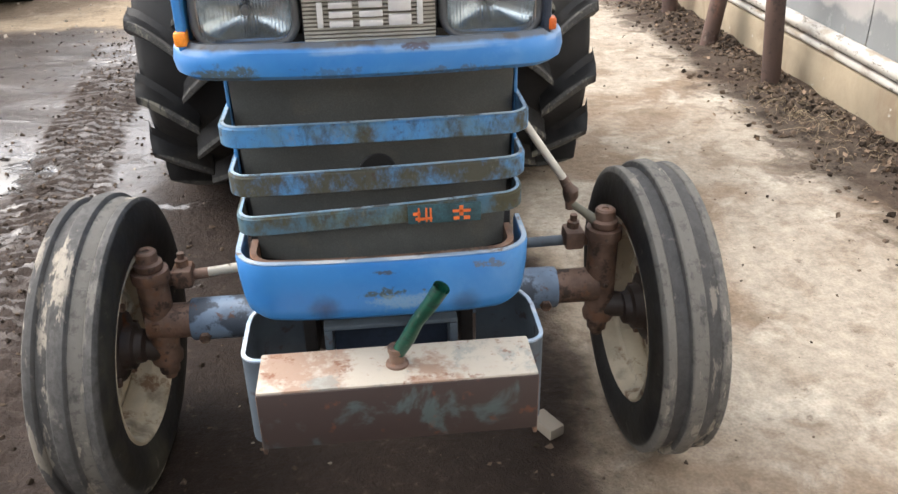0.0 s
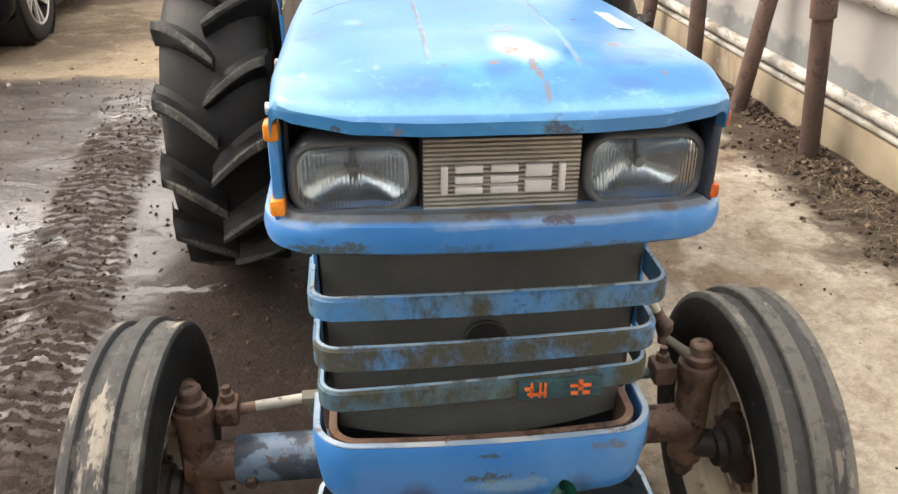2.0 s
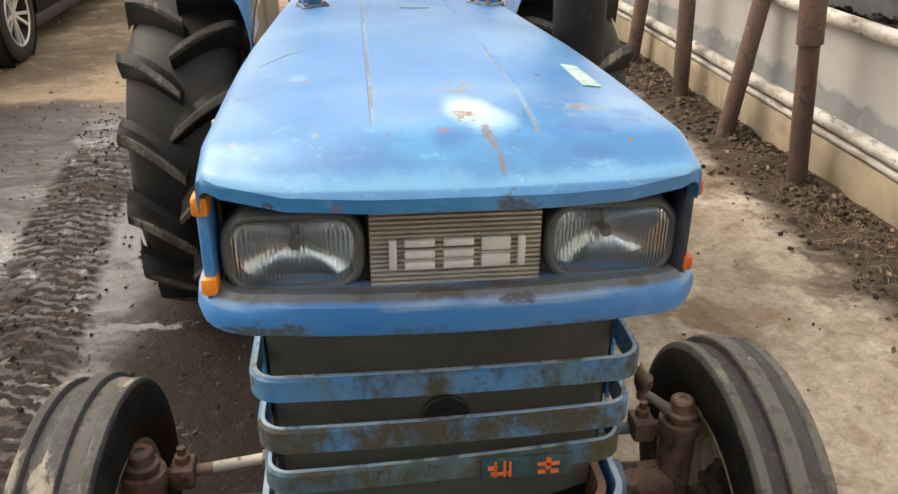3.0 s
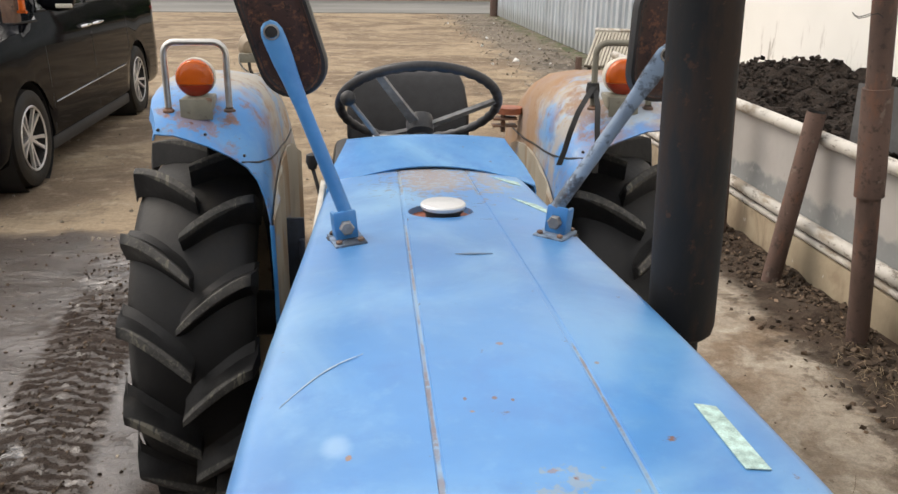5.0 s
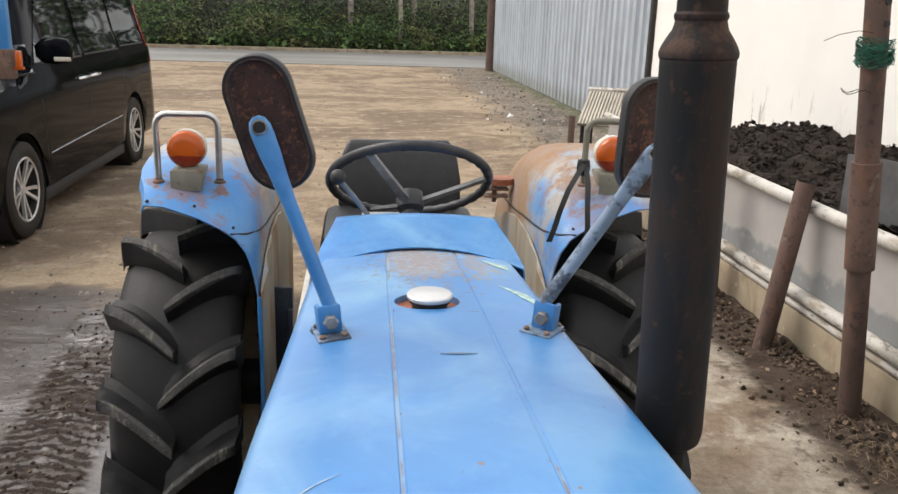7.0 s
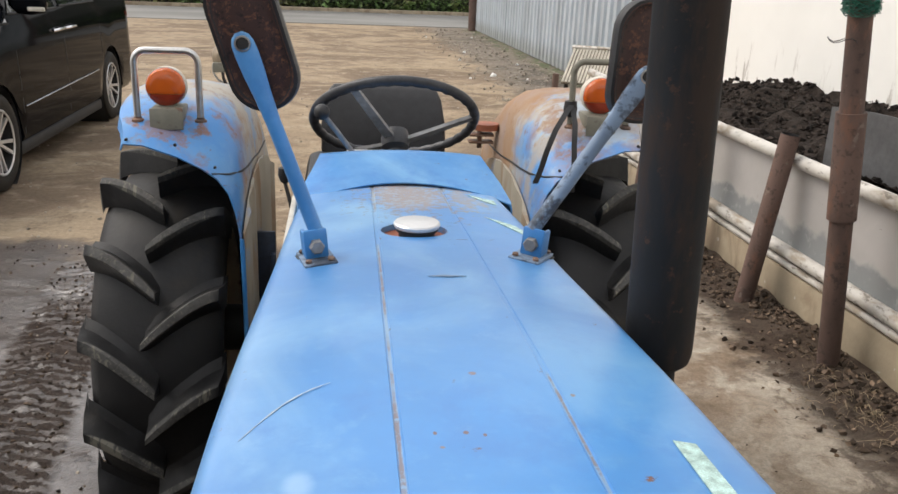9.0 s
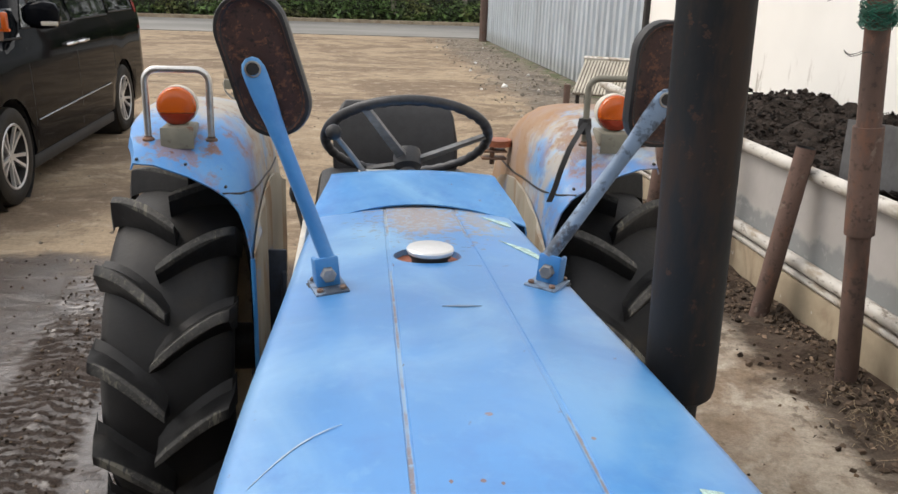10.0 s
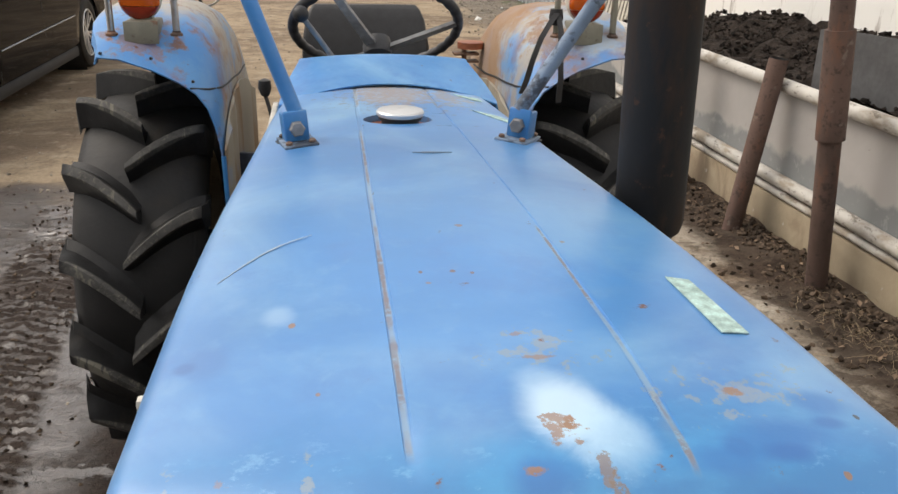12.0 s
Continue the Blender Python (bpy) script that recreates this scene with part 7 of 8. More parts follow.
def build_mudguards(tractor):
    for s in (-1, 1):
        bm = bmesh.new()
        secs = []
        for y in [3.575, 3.585, 3.605, 3.65, 3.70, 3.76, 3.82, 3.9, 4.0, 4.1, 4.2, 4.3, 4.4, 4.5]:
            top = lerp_table(GUARD_TOP, y)
            back = smoothstep(3.58, 3.76, y)
            front = [(0.655, -0.020), (0.648, -0.004), (0.60, -0.008), (0.52, -0.036), (0.465, -0.064), (0.428, -0.090), (0.403, -0.125), (0.388, -0.17), (0.380, -0.215), (0.376, -0.25)]
            rear = [(0.698, -0.055), (0.690, -0.018), (0.66, -0.004), (0.60, 0.0), (0.53, 0.0), (0.47, -0.010), (0.425, -0.038), (0.395, -0.085), (0.380, -0.17), (0.376, -0.25)]
            sec = [(fx + (rx - fx) * back, top + fz + (rz - fz) * back) for (fx, fz), (rx, rz) in zip(front, rear)]
            secs.append([Vector((s * x, y, z)) for x, z in sec])
        loft(bm, secs)
        solid(bm, 0.004)
        guard = part("mudguard", bm, "mudguard", tractor, "blue mudguard with rust blooms and faded patches", smooth=40)
        # the inner side panel with pressed ribs
        bm = bmesh.new()
        rows = []
        for z in [0.45 + 0.06 * k for k in range(12)] + [1.11]:
            row = []
            for k in range(25):
                y = y0 = 3.577 + 0.92 * k / 24
                zt = min(z, lerp_table(GUARD_TOP, y) - 0.235)
                rib = 0.016 * max(0.0, math.sin((y - 3.6) * 2 * math.pi / 0.15)) ** 2 * smoothstep(0.5, 0.6, z) * smoothstep(1.12, 1.0, z)
                row.append(Vector((s * (0.372 - rib), y0, zt)))
            rows.append(row)
        loft(bm, rows)
        solid(bm, 0.004)
        part("guard_panel", bm, "mudguard_side", guard, "pale ribbed inner panel with brown stains", smooth=40)
        # dark joint between the cover and the inner panel
        def cover_x(y, z):
            top, back = lerp_table(GUARD_TOP, y), smoothstep(3.58, 3.76, y)
            line = [(fx + (rx - fx) * back, top + fz + (rz - fz) * back) for (fx, fz), (rx, rz) in zip(front, rear)]
            for (xa, za), (xb, zb) in zip(line[3:], line[4:]):
                if zb <= z <= za:
                    return xb + (xa - xb) * (z - zb) / max(1e-6, za - zb)
            return 0.376
        bm = bmesh.new()
        rows = [(y, z) for y, z in ((3.577, 1.098), (3.62, 1.088), (3.70, 1.078), (3.80, 1.070), (3.95, 1.060), (4.08, 1.046), (4.2, 1.040), (4.32, 1.036))]
        tube(bm, [(s * (cover_x(y, z) - 0.002), y, z) for y, z in rows], 0.0028, 6)
        part("guard_joint", bm, "black", guard, "dark overlapping joint")
        # bare edge bead along the front opening
        bm = bmesh.new()
        tube(bm, [(s * 0.374, 3.576, 0.47), (s * 0.374, 3.576, 0.8), (s * 0.376, 3.576, 0.93)], 0.006, 8)
        part("guard_bead", bm, "blue", guard, "rolled blue front edge")
        for y in (3.592,):
            for x, z in ((0.527, 1.160), (0.435, 1.105), (0.64, 1.172)):
                bm = bmesh.new()
                lathe(bm, [(0, -0.003), (0.003, -0.003), (0.0042, 0.004), (0, 0.004)], (s * x, y - 0.010, z + 0.008), "y", 10)
                part("guard_rivet", bm, "black", guard)
        # lamp bracket, lamp, guard hoop
        bx = s * 0.556
        base = 1.215
        bm = bmesh.new()
        box(bm, (bx - 0.038, 3.655, base - 0.004), (bx + 0.038, 3.745, base + 0.031), bevel=0.004)
        box(bm, (bx - 0.040, 3.648, base - 0.022), (bx + 0.040, 3.654, base + 0.030), bevel=0.002)
        lathe(bm, [(0.022, 0), (0.022, 0.012), (0, 0.012)], (bx, 3.70, base + 0.030), "z", 14)
        part("lamp_bracket", bm, "olive", guard, "olive-grey folded lamp bracket")
        lz = 1.293
        bm = bmesh.new()
        lathe(bm, [(0, 0.052), (0.033, 0.05), (0.045, 0.04), (0.0490, 0.02), (0.0490, -0.002), (0.044, -0.004)], (bx + s * 0.004, 3.695, lz), "y", 32)
        lamp = part("turn_lamp", bm, "lamp_white", guard, "round turn signal with an off-white body")
        bm = bmesh.new()
        lathe(bm, [(0.0472, 0.0), (0.0472, -0.012), (0.042, -0.022), (0.028, -0.028), (0.0, -0.030)], (bx + s * 0.004, 3.694, lz), "y", 32)
        bmesh.ops.bisect_plane(bm, geom=bm.verts[:] + bm.edges[:] + bm.faces[:], plane_co=(0, 0, lz - 0.014), plane_no=(0, 0, -1), clear_outer=True)
        part("amber_lens", bm, "amber", lamp, "orange upper lens")
        bm = bmesh.new()
        lathe(bm, [(0.0472, 0.0), (0.0472, -0.012), (0.042, -0.022), (0.028, -0.028), (0.0, -0.030)], (bx + s * 0.004, 3.694, lz), "y", 32)
        bmesh.ops.bisect_plane(bm, geom=bm.verts[:] + bm.edges[:] + bm.faces[:], plane_co=(0, 0, lz - 0.015), plane_no=(0, 0, 1), clear_outer=True)
        part("red_lens", bm, "amber_dark", lamp, "dark red lower lens")
        bm = bmesh.new()
        x0, x1, y, zt, r = (bx - 0.076 - 0.004 * s, bx + 0.076 - 0.004 * s, 3.668, 1.384, 0.03)
        pts = [(x0, y, 1.215), (x0, y, 1.30)] + [(x0 + r - r * math.cos(radians(a)), y, zt - r + r * math.sin(radians(a))) for a in range(0, 91, 15)]
        pts += [(x1 - r + r * math.sin(radians(a)), y, zt - r + r * math.cos(radians(a))) for a in range(0, 91, 15)] + [(x1, y, 1.30), (x1, y, 1.215)]
        tube(bm, pts, 0.0085, 12)
        hoop = part("lamp_hoop", bm, "steel" if s < 0 else "olive", guard, "bent steel guard hoop")
        for x in (x0, x1):
            bm = bmesh.new()
            lathe(bm, [(0, 0), (0.015, 0), (0.015, 0.005), (0.0095, 0.009), (0.0095, 0.012), (0, 0.012)], (x, y, 1.210), "z", 12)
            part("hoop_flange", bm, "axle_rust", hoop)
    # black strap tied round one hoop
    bm = bmesh.new()
    for pts in (((0.470, 3.652, 1.268), (0.446, 3.615, 1.252), (0.412, 3.575, 1.215), (0.392, 3.566, 1.165), (0.378, 3.562, 1.115), (0.366, 3.560, 1.082)), ((0.474, 3.650, 1.262), (0.468, 3.595, 1.228), (0.462, 3.566, 1.180), (0.464, 3.556, 1.12), (0.462, 3.556, 1.06))):
        secs = []
        for p in pts:
            v = Vector(p)
            secs.append([v + Vector((-0.007, -0.006, 0.004)), v + Vector((0.007, -0.006, 0.004)), v + Vector((0.007, -0.003, 0.006)), v + Vector((-0.007, -0.003, 0.006))])
        loft(bm, secs, closed=True, caps=True)
    lathe(bm, [(0.016, -0.02), (0.019, 0), (0.016, 0.02), (0.010, 0.02)], (0.473, 3.666, 1.262), "z", 12)
    part("strap", bm, "black", tractor, "black rubber strap tied to the lamp hoop")


def build_mirrors(tractor):
    for s, foot, top, low, high, name in (
            (-1, Vector((-0.163, 2.657, 1.205)), Vector((-0.2575, 2.672, 1.493)), Vector((-0.219, 2.700, 1.402)), Vector((-0.274, 2.692, 1.588)), "left"),
            (1, Vector((0.153, 2.670, 1.205)), Vector((0.310, 2.69, 1.461)), Vector((0.315, 2.735, 1.385)), Vector((0.322, 2.735, 1.568)), "right")):
        bm = bmesh.new()
        z = hood_z(foot.x, foot.y)
        turn = Matrix.Translation((foot.x, foot.y - 0.004, z)) @ Matrix.Rotation(radians(5 * s), 4, "Y") @ Matrix.Rotation(radians(-34 if s > 0 else 13), 4, "Z")
        box(bm, (-0.0235, -0.035, -0.001), (0.0235, 0.032, 0.004), m=turn, bevel=0.001)
        pad = bmesh.new()
        box(pad, (-0.0255, -0.038, -0.0035), (0.0255, 0.034, -0.0012), m=turn, bevel=0.0008)
        mount = part("mirror_mount", bm, "axle_blue", tractor, "steel mirror foot bolted to the bonnet")
        part("gasket", pad, "black", mount, "black rubber gasket")
        for bx, by in ((-0.016, -0.026), (0.016, -0.026), (-0.016, 0.024), (0.016, 0.024)):
            bm = bmesh.new()
            lathe(bm, [(0.0048, 0.0), (0.0048, 0.003), (0.0025, 0.0045), (0, 0.0045)], (0, 0, 0), "z", 8, m=turn @ Matrix.Translation((bx, by, 0.005)))
            part("foot_bolt", bm, "axle_rust", mount)
        bm = bmesh.new()
        box(bm, (-0.017, -0.008, 0.003), (-0.010, 0.022, 0.042), m=turn, bevel=0.003)
        box(bm, (0.010, -0.008, 0.003), (0.017, 0.022, 0.042), m=turn, bevel=0.003)
        box(bm, (-0.017, -0.008, 0.003), (0.017, -0.002, 0.046), m=turn, bevel=0.003)
        part("clevis", bm, "blue", mount, "blue clevis block")
        bm = bmesh.new()
        lathe(bm, [(0.011, 0), (0.011, -0.008), (0.009, -0.010), (0, -0.010)], (0, 0, 0), "y", 6, m=turn @ Matrix.Translation((0, -0.008, 0.022)))
        part("clevis_bolt", bm, "spoke", mount, "hexagon bolt")
        # arm: round below, flattened at the top
        bm = bmesh.new()
        start = foot + Vector((0, 0, 0.03))
        pts = [start.lerp(top, t) for t in (0.0, 0.2, 0.4, 0.6, 0.75, 0.85, 0.95, 1.0, 1.035, 1.055)]
        d = (top - start).normalized()
        side = d.cross(Vector((0, 1, 0))).normalized()
        fwd = side.cross(d)
        secs = []
        for p, w, h in zip(pts, (0.0105, 0.0105, 0.0105, 0.0105, 0.0125, 0.015, 0.0160, 0.0155, 0.012, 0.005), (0.0105, 0.0105, 0.0105, 0.0105, 0.007, 0.0045, 0.004, 0.004, 0.004, 0.004)):
            secs.append([p + side * w * math.cos(a) + fwd * h * math.sin(a) for a in (2 * math.pi * k / 14 for k in range(14))])
        loft(bm, secs, closed=True, caps=True)
        arm = part("mirror_arm", bm, "blue" if s < 0 else "axle_blue", tractor, "blue mirror arm" if s < 0 else "blue mirror arm worn to grey metal")
        bm = bmesh.new()
        lathe(bm, [(0.0085, 0.004), (0.0085, 0.0), (0.006, -0.001), (0.0, 0.0)], top + Vector((0, -0.004, 0)), "y", 16)
        part("arm_bolt", bm, "iron_dark", arm)
        bm = bmesh.new()
        lathe(bm, [(0.0085, 0.002), (0.0085, -0.0015), (0.0108, -0.0012), (0.0108, 0.002)], top + Vector((0, -0.0045, 0)), "y", 20)
        part("washer", bm, "steel", arm, "bare steel washer")
        # mirror head: a long rounded plate in a rubber rim
        mid, ax = (low + high) / 2, (high - low)
        up = ax.normalized()
        nrm = Vector((0.12 * s, -1, -0.05))
        nrm = (nrm - up * nrm.dot(up)).normalized()
        rt = up.cross(nrm)
        out = round_rect(0.098 if s < 0 else 0.105, ax.length, 0.047, 8)
        bm = bmesh.new()
        secs = []
        for sc, o in ((0.80, 0.009), (0.9, 0.012), (0.97, 0.011), (1.0, 0.004), (1.0, -0.006), (0.95, -0.010), (0.84, -0.010)):
            secs.append([mid + rt * x * (1 - (1 - sc)) + up * (z - math.copysign(0.049 * (1 - sc), z)) + nrm * o for x, z in out])
        loft(bm, secs, closed=True)
        head = part("mirror_head", bm, "black", tractor, "long rounded mirror in a black rubber rim", smooth=50)
        bm = bmesh.new()
        secs = [[mid + rt * x * sc + up * (z - math.copysign(0.049 * (1 - sc), z)) * (1 if sc > 0.3 else sc) + nrm * o for x, z in out] for sc, o in ((0.93, 0.010), (0.87, 0.0125), (0.80, 0.008), (0.6, 0.009), (0.3, 0.010))]
        loft(bm, secs, closed=True)
        bm.faces.new([v for v in bm.verts][-len(out):])
        part("mirror_back", bm, "mirror_back", head, "rusted back plate", smooth=60)
        bm = bmesh.new()
        bm.faces.new([bm.verts.new(mid + rt * x * 0.88 + up * z * 0.93 + nrm * -0.006) for x, z in out])
        part("mirror_glass", bm, "mirror_glass", head, "mirror glass", smooth=0)


def build_muffler(tractor):
    lean = Matrix.Translation((0.272, 2.44, 1.13)) @ Matrix.Rotation(radians(-1.6), 4, "Y")
    bm = bmesh.new()
    lathe(bm, [(0.0, -0.20), (0.024, -0.20), (0.024, -0.004), (0.0335, 0.0), (0.0395, 0.006), (0.0420, 0.016), (0.0425, 0.03), (0.0425, 0.480), (0.0440, 0.482), (0.0444, 0.487), (0.0432, 0.491), (0.0415, 0.495), (0.0375, 0.502), (0.031, 0.512), (0.0295, 0.517), (0.0285, 0.522), (0.0300, 0.525), (0.0300, 0.529), (0.0278, 0.532), (0.0275, 0.60), (0.0275, 0.85), (0.0255, 0.85), (0.027, 0.8), (0.0, 0.8)], (0, 0, 0), "z", 40, m=lean)
    part("muffler", bm, "exhaust", tractor, "tall black upright exhaust muffler", smooth=30)


def build_cab(tractor):
    # steering wheel, seen from its underside
    c, tilt = Vector((0.0, 3.50, 1.252)), radians(36)
    m = Matrix.Translation(c) @ Matrix.Rotation(-tilt, 4, "X")
    bm = bmesh.new()
    rings = []
    for k in range(96):
        a = 2 * math.pi * k / 96
        ring = []
        for q in range(10):
            b = 2 * math.pi * q / 10
            r = 0.0125
            if math.sin(b) < -0.3 or math.cos(b) < -0.3:
                r -= 0.0016 * (1 + math.sin(a * 34))
            ring.append(m @ Vector(((0.190 + r * math.cos(b)) * math.cos(a), (0.190 + r * math.cos(b)) * math.sin(a), r * math.sin(b))))
        rings.append(ring)
    loft(bm, rings + [rings[0]], closed=True)
    bmesh.ops.remove_doubles(bm, verts=bm.verts, dist=0.0001)
    wheel = part("steering_wheel", bm, "wheel_plastic", tractor, "black steering wheel with finger grips", smooth=60)
    for a in (-122, -10, 118):
        bm = bmesh.new()
        p0 = m @ Vector((0.018 * math.cos(radians(a)), 0.018 * math.sin(radians(a)), -0.056))
        p1 = m @ Vector((0.186 * math.cos(radians(a)), 0.186 * math.sin(radians(a)), -0.004))
        secs = []
        d = (p1 - p0).normalized()
        nz = m.to_3x3() @ Vector((0, 0, 1))
        sd = d.cross(nz).normalized()
        for t, w in ((0, 0.013), (0.3, 0.011), (1, 0.009)):
            p = p0.lerp(p1, t)
            secs.append([p + sd * w + nz * 0.004, p - sd * w + nz * 0.004, p - sd * w - nz * 0.005, p + sd * w - nz * 0.005])
        loft(bm, secs, closed=True, caps=True)
        part("spoke", bm, "spoke", wheel, "grey worn spoke", smooth=30)
    bm = bmesh.new()
    lathe(bm, [(0, 0.02), (0.03, 0.02), (0.034, 0.0), (0.032, -0.02), (0.02, -0.03), (0.018, -0.16), (0, -0.16)], (0, 0, 0), "z", 20, m=m @ Matrix.Translation((0, 0, -0.05)))
    part("steering_hub", bm, "wheel_plastic", wheel, "black hub and column")
    # hand throttle with a ball
    bm = bmesh.new()
    tube(bm, [(-0.10, 3.36, 1.20), (-0.135, 3.32, 1.255), (-0.166, 3.285, 1.30)], 0.006, 10)
    lever = part("throttle_lever", bm, "spoke", tractor, "grey lever with a black ball")
    bm = bmesh.new()
    bmesh.ops.create_icosphere(bm, subdivisions=3, radius=0.017, matrix=Matrix.Translation((-0.167, 3.283, 1.304)))
    part("lever_knob", bm, "black", lever, "black ball knob")
    bm = bmesh.new()
    box(bm, (-0.115, 3.33, 1.196), (-0.03, 3.38, 1.206), bevel=0.003)
    part("lever_plate", bm, "cap", lever, "bright metal plate")
    bm = bmesh.new()
    tube(bm, [(-0.235, 3.50, 0.95), (-0.25, 3.54, 1.03), (-0.264, 3.553, 1.085)], 0.005, 8)
    gear = part("gear_lever", bm, "iron_dark", tractor, "thin gear lever with a black knob")
    bm = bmesh.new()
    lathe(bm, [(0, -0.02), (0.010, -0.018), (0.016, 0.0), (0.014, 0.018), (0, 0.024)], (-0.265, 3.554, 1.103), "z", 14)
    part("lever_knob", bm, "black", gear, "black knob")
    # seat
    bm = bmesh.new()
    box(bm, (-0.235, 3.86, 0.90), (0.255, 4.30, 1.015), bevel=0.035)
    cushion = part("seat", bm, "seat", tractor, "black vinyl tractor seat")
    bm = bmesh.new()
    secs = []
    for z, hw, th in ((0.98, 0.19, 0.05), (1.02, 0.205, 0.06), (1.10, 0.205, 0.06), (1.18, 0.192, 0.055), (1.212, 0.178, 0.045), (1.226, 0.165, 0.025)):
        secs.append([Vector((0.015 + x, 4.33 + y + 0.15 * (x / 0.2) ** 2 * -0.4 + (z - 1.0) * 0.18, z)) for x, y in round_rect(2 * hw, th, th * 0.45, 4)])
    loft(bm, secs, closed=True, caps=True)
    part("backrest", bm, "seat", cushion, "black padded backrest", smooth=60)
    # engine, gearbox and side panels under the bonnet
    bm = bmesh.new()
    box(bm, (-0.15, 2.1, 0.36), (0.15, 3.1, 0.98), bevel=0.03)
    box(bm, (-0.19, 2.5, 0.62), (0.19, 2.9, 0.9), bevel=0.03)
    part("engine", bm, "iron_dark", tractor, "dark oily engine block")
    bm = bmesh.new()
    box(bm, (-0.17, 3.1, 0.34), (0.17, 4.25, 0.82), bevel=0.04)
    part("gearbox", bm, "iron_dark", tractor, "dark gearbox housing")
    for s in (-1, 1):
        bm = bmesh.new()
        box(bm, (s * 0.226 - 0.003, 2.0, 0.78), (s * 0.226 + 0.003, 2.55, 1.10), bevel=0.002)
        part("side_panel", bm, "blue", tractor, "blue engine side panel")
        bm = bmesh.new()
        xd = -0.226 if s < 0 else 0.200
        box(bm, (xd - 0.006, 2.86, 0.86), (xd + 0.006, 3.30, 1.122), bevel=0.003)
        part("dash_panel", bm, "cream", tractor, "chalky cream panel beside the dash")
        bm = bmesh.new()
        box(bm, (min(s * 0.17, s * 0.40), 3.2, 0.48), (max(s * 0.17, s * 0.40), 3.85, 0.50), bevel=0.004)
        part("footboard", bm, "iron_dark", tractor, "dark footboard")
    bm = bmesh.new()
    box(bm, (-0.368, 3.86, 0.60), (-0.315, 3.872, 0.862), bevel=0.003)
    box(bm, (-0.330, 3.84, 0.60), (-0.315, 3.872, 0.80), bevel=0.003)
    part("lever_guard", bm, "navy", tractor, "dark navy lever guard plate")
    bm = bmesh.new()
    lathe(bm, [(0, 0.010), (0.006, 0.009), (0.008, 0.0), (0.008, -0.01), (0, -0.01)], (-0.262, 1.995, 1.125), "x", 12)
    part("bonnet_catch", bm, "cap", tractor, "small white bonnet catch")
    # rusty rear lamp on a bracket
    bm = bmesh.new()
    lathe(bm, [(0, 0.0), (0.042, 0.0), (0.042, -0.02), (0, -0.02)], (0.345, 4.21, 1.125), "z", 20)
    tail = part("tail_lamp", bm, "tank", tractor, "rust-red rear lamp on a bracket")
    bm = bmesh.new()
    box(bm, (0.29, 4.185, 1.085), (0.37, 4.235, 1.092), bevel=0.001)
    box(bm, (0.29, 4.185, 1.062), (0.37, 4.235, 1.068), bevel=0.001)
    tube(bm, [(0.325, 4.205, 1.105), (0.325, 4.205, 1.045)], 0.008, 8)
    part("tail_bracket", bm, "axle_rust", tail, "rusty bracket")
    # beige work lamp behind the other mudguard
    bm = bmesh.new()
    lathe(bm, [(0, -0.08), (0.024, -0.075), (0.042, -0.05), (0.048, 0.0), (0.043, 0.016), (0, 0.016)], (-0.500, 4.42, 1.300), "y", 24)
    work = part("work_lamp", bm, "beige", tractor, "beige rear work lamp")
    bm = bmesh.new()
    box(bm, (-0.535, 4.325, 1.255), (-0.475, 4.36, 1.285), bevel=0.003)
    part("work_bracket", bm, "olive", work, "steel lamp bracket")
    bm = bmesh.new()
    tube(bm, [(-0.495 + 0.050 * math.cos(a), 4.40, 1.258 + 0.048 * math.sin(a)) for a in [2 * math.pi * q / 40 for q in range(41)]], 0.0035, 8, cap=False)
    part("ring_guard", bm, "steel", work, "bright wire ring")
    bm = bmesh.new()
    tube(bm, [(-0.505, 4.33, 1.262), (-0.503, 4.33, 1.235), (-0.495, 4.335, 1.212)], 0.005, 8)
    part("clamp_screw", bm, "iron_dark", work, "dark clamp screw")


def build_tractor():
    tractor = thing("tractor", (0, 2.9, 0), "old faded blue farm tractor with rust patches, parked on muddy ground", "tractor")
    build_hood(tractor)
    build_front(tractor)
    build_front_axle(tractor)
    build_rear_wheels(tractor)
    build_mudguards(tractor)
    build_mirrors(tractor)
    build_muffler(tractor)
    build_cab(tractor)


build_tractor()

# ---- the black minivan ----
k = Mat("black_car_paint", (0.004, 0.0045, 0.006), 0.05, 0.0, 0.13)
k.b.inputs["IOR"].default_value = 1.27
k.vary(k.noise(3, 4), 0.7, 1.3)
M["van_paint"] = k.done()
M["van_glass"] = plain("tinted_glass", (0.012, 0.014, 0.016), 0.03, 0.0, 0.05, bump=0.0, spec=1.0)
M["van_trim"] = plain("black_trim", (0.02, 0.02, 0.021), 0.55, vary=0.2)
M["chrome"] = plain("chrome", (0.7, 0.7, 0.72), 0.12, 1.0, 0.05)
M["alloy"] = plain("grey_alloy", (0.66, 0.65, 0.64), 0.35, 0.6, 0.12)
M["van_tyre"] = rubber("van_tyre", 0.9)
M["tail_red"] = plain("red_tail_lens", (0.35, 0.01, 0.012), 0.15, vary=0.1)

VX, VY0 = -2.44, 6.62   # near side, front end
VL, VW = 5.0, 1.83
WHEEL_Y, WHEEL_R = (7.60, 10.62), 0.342


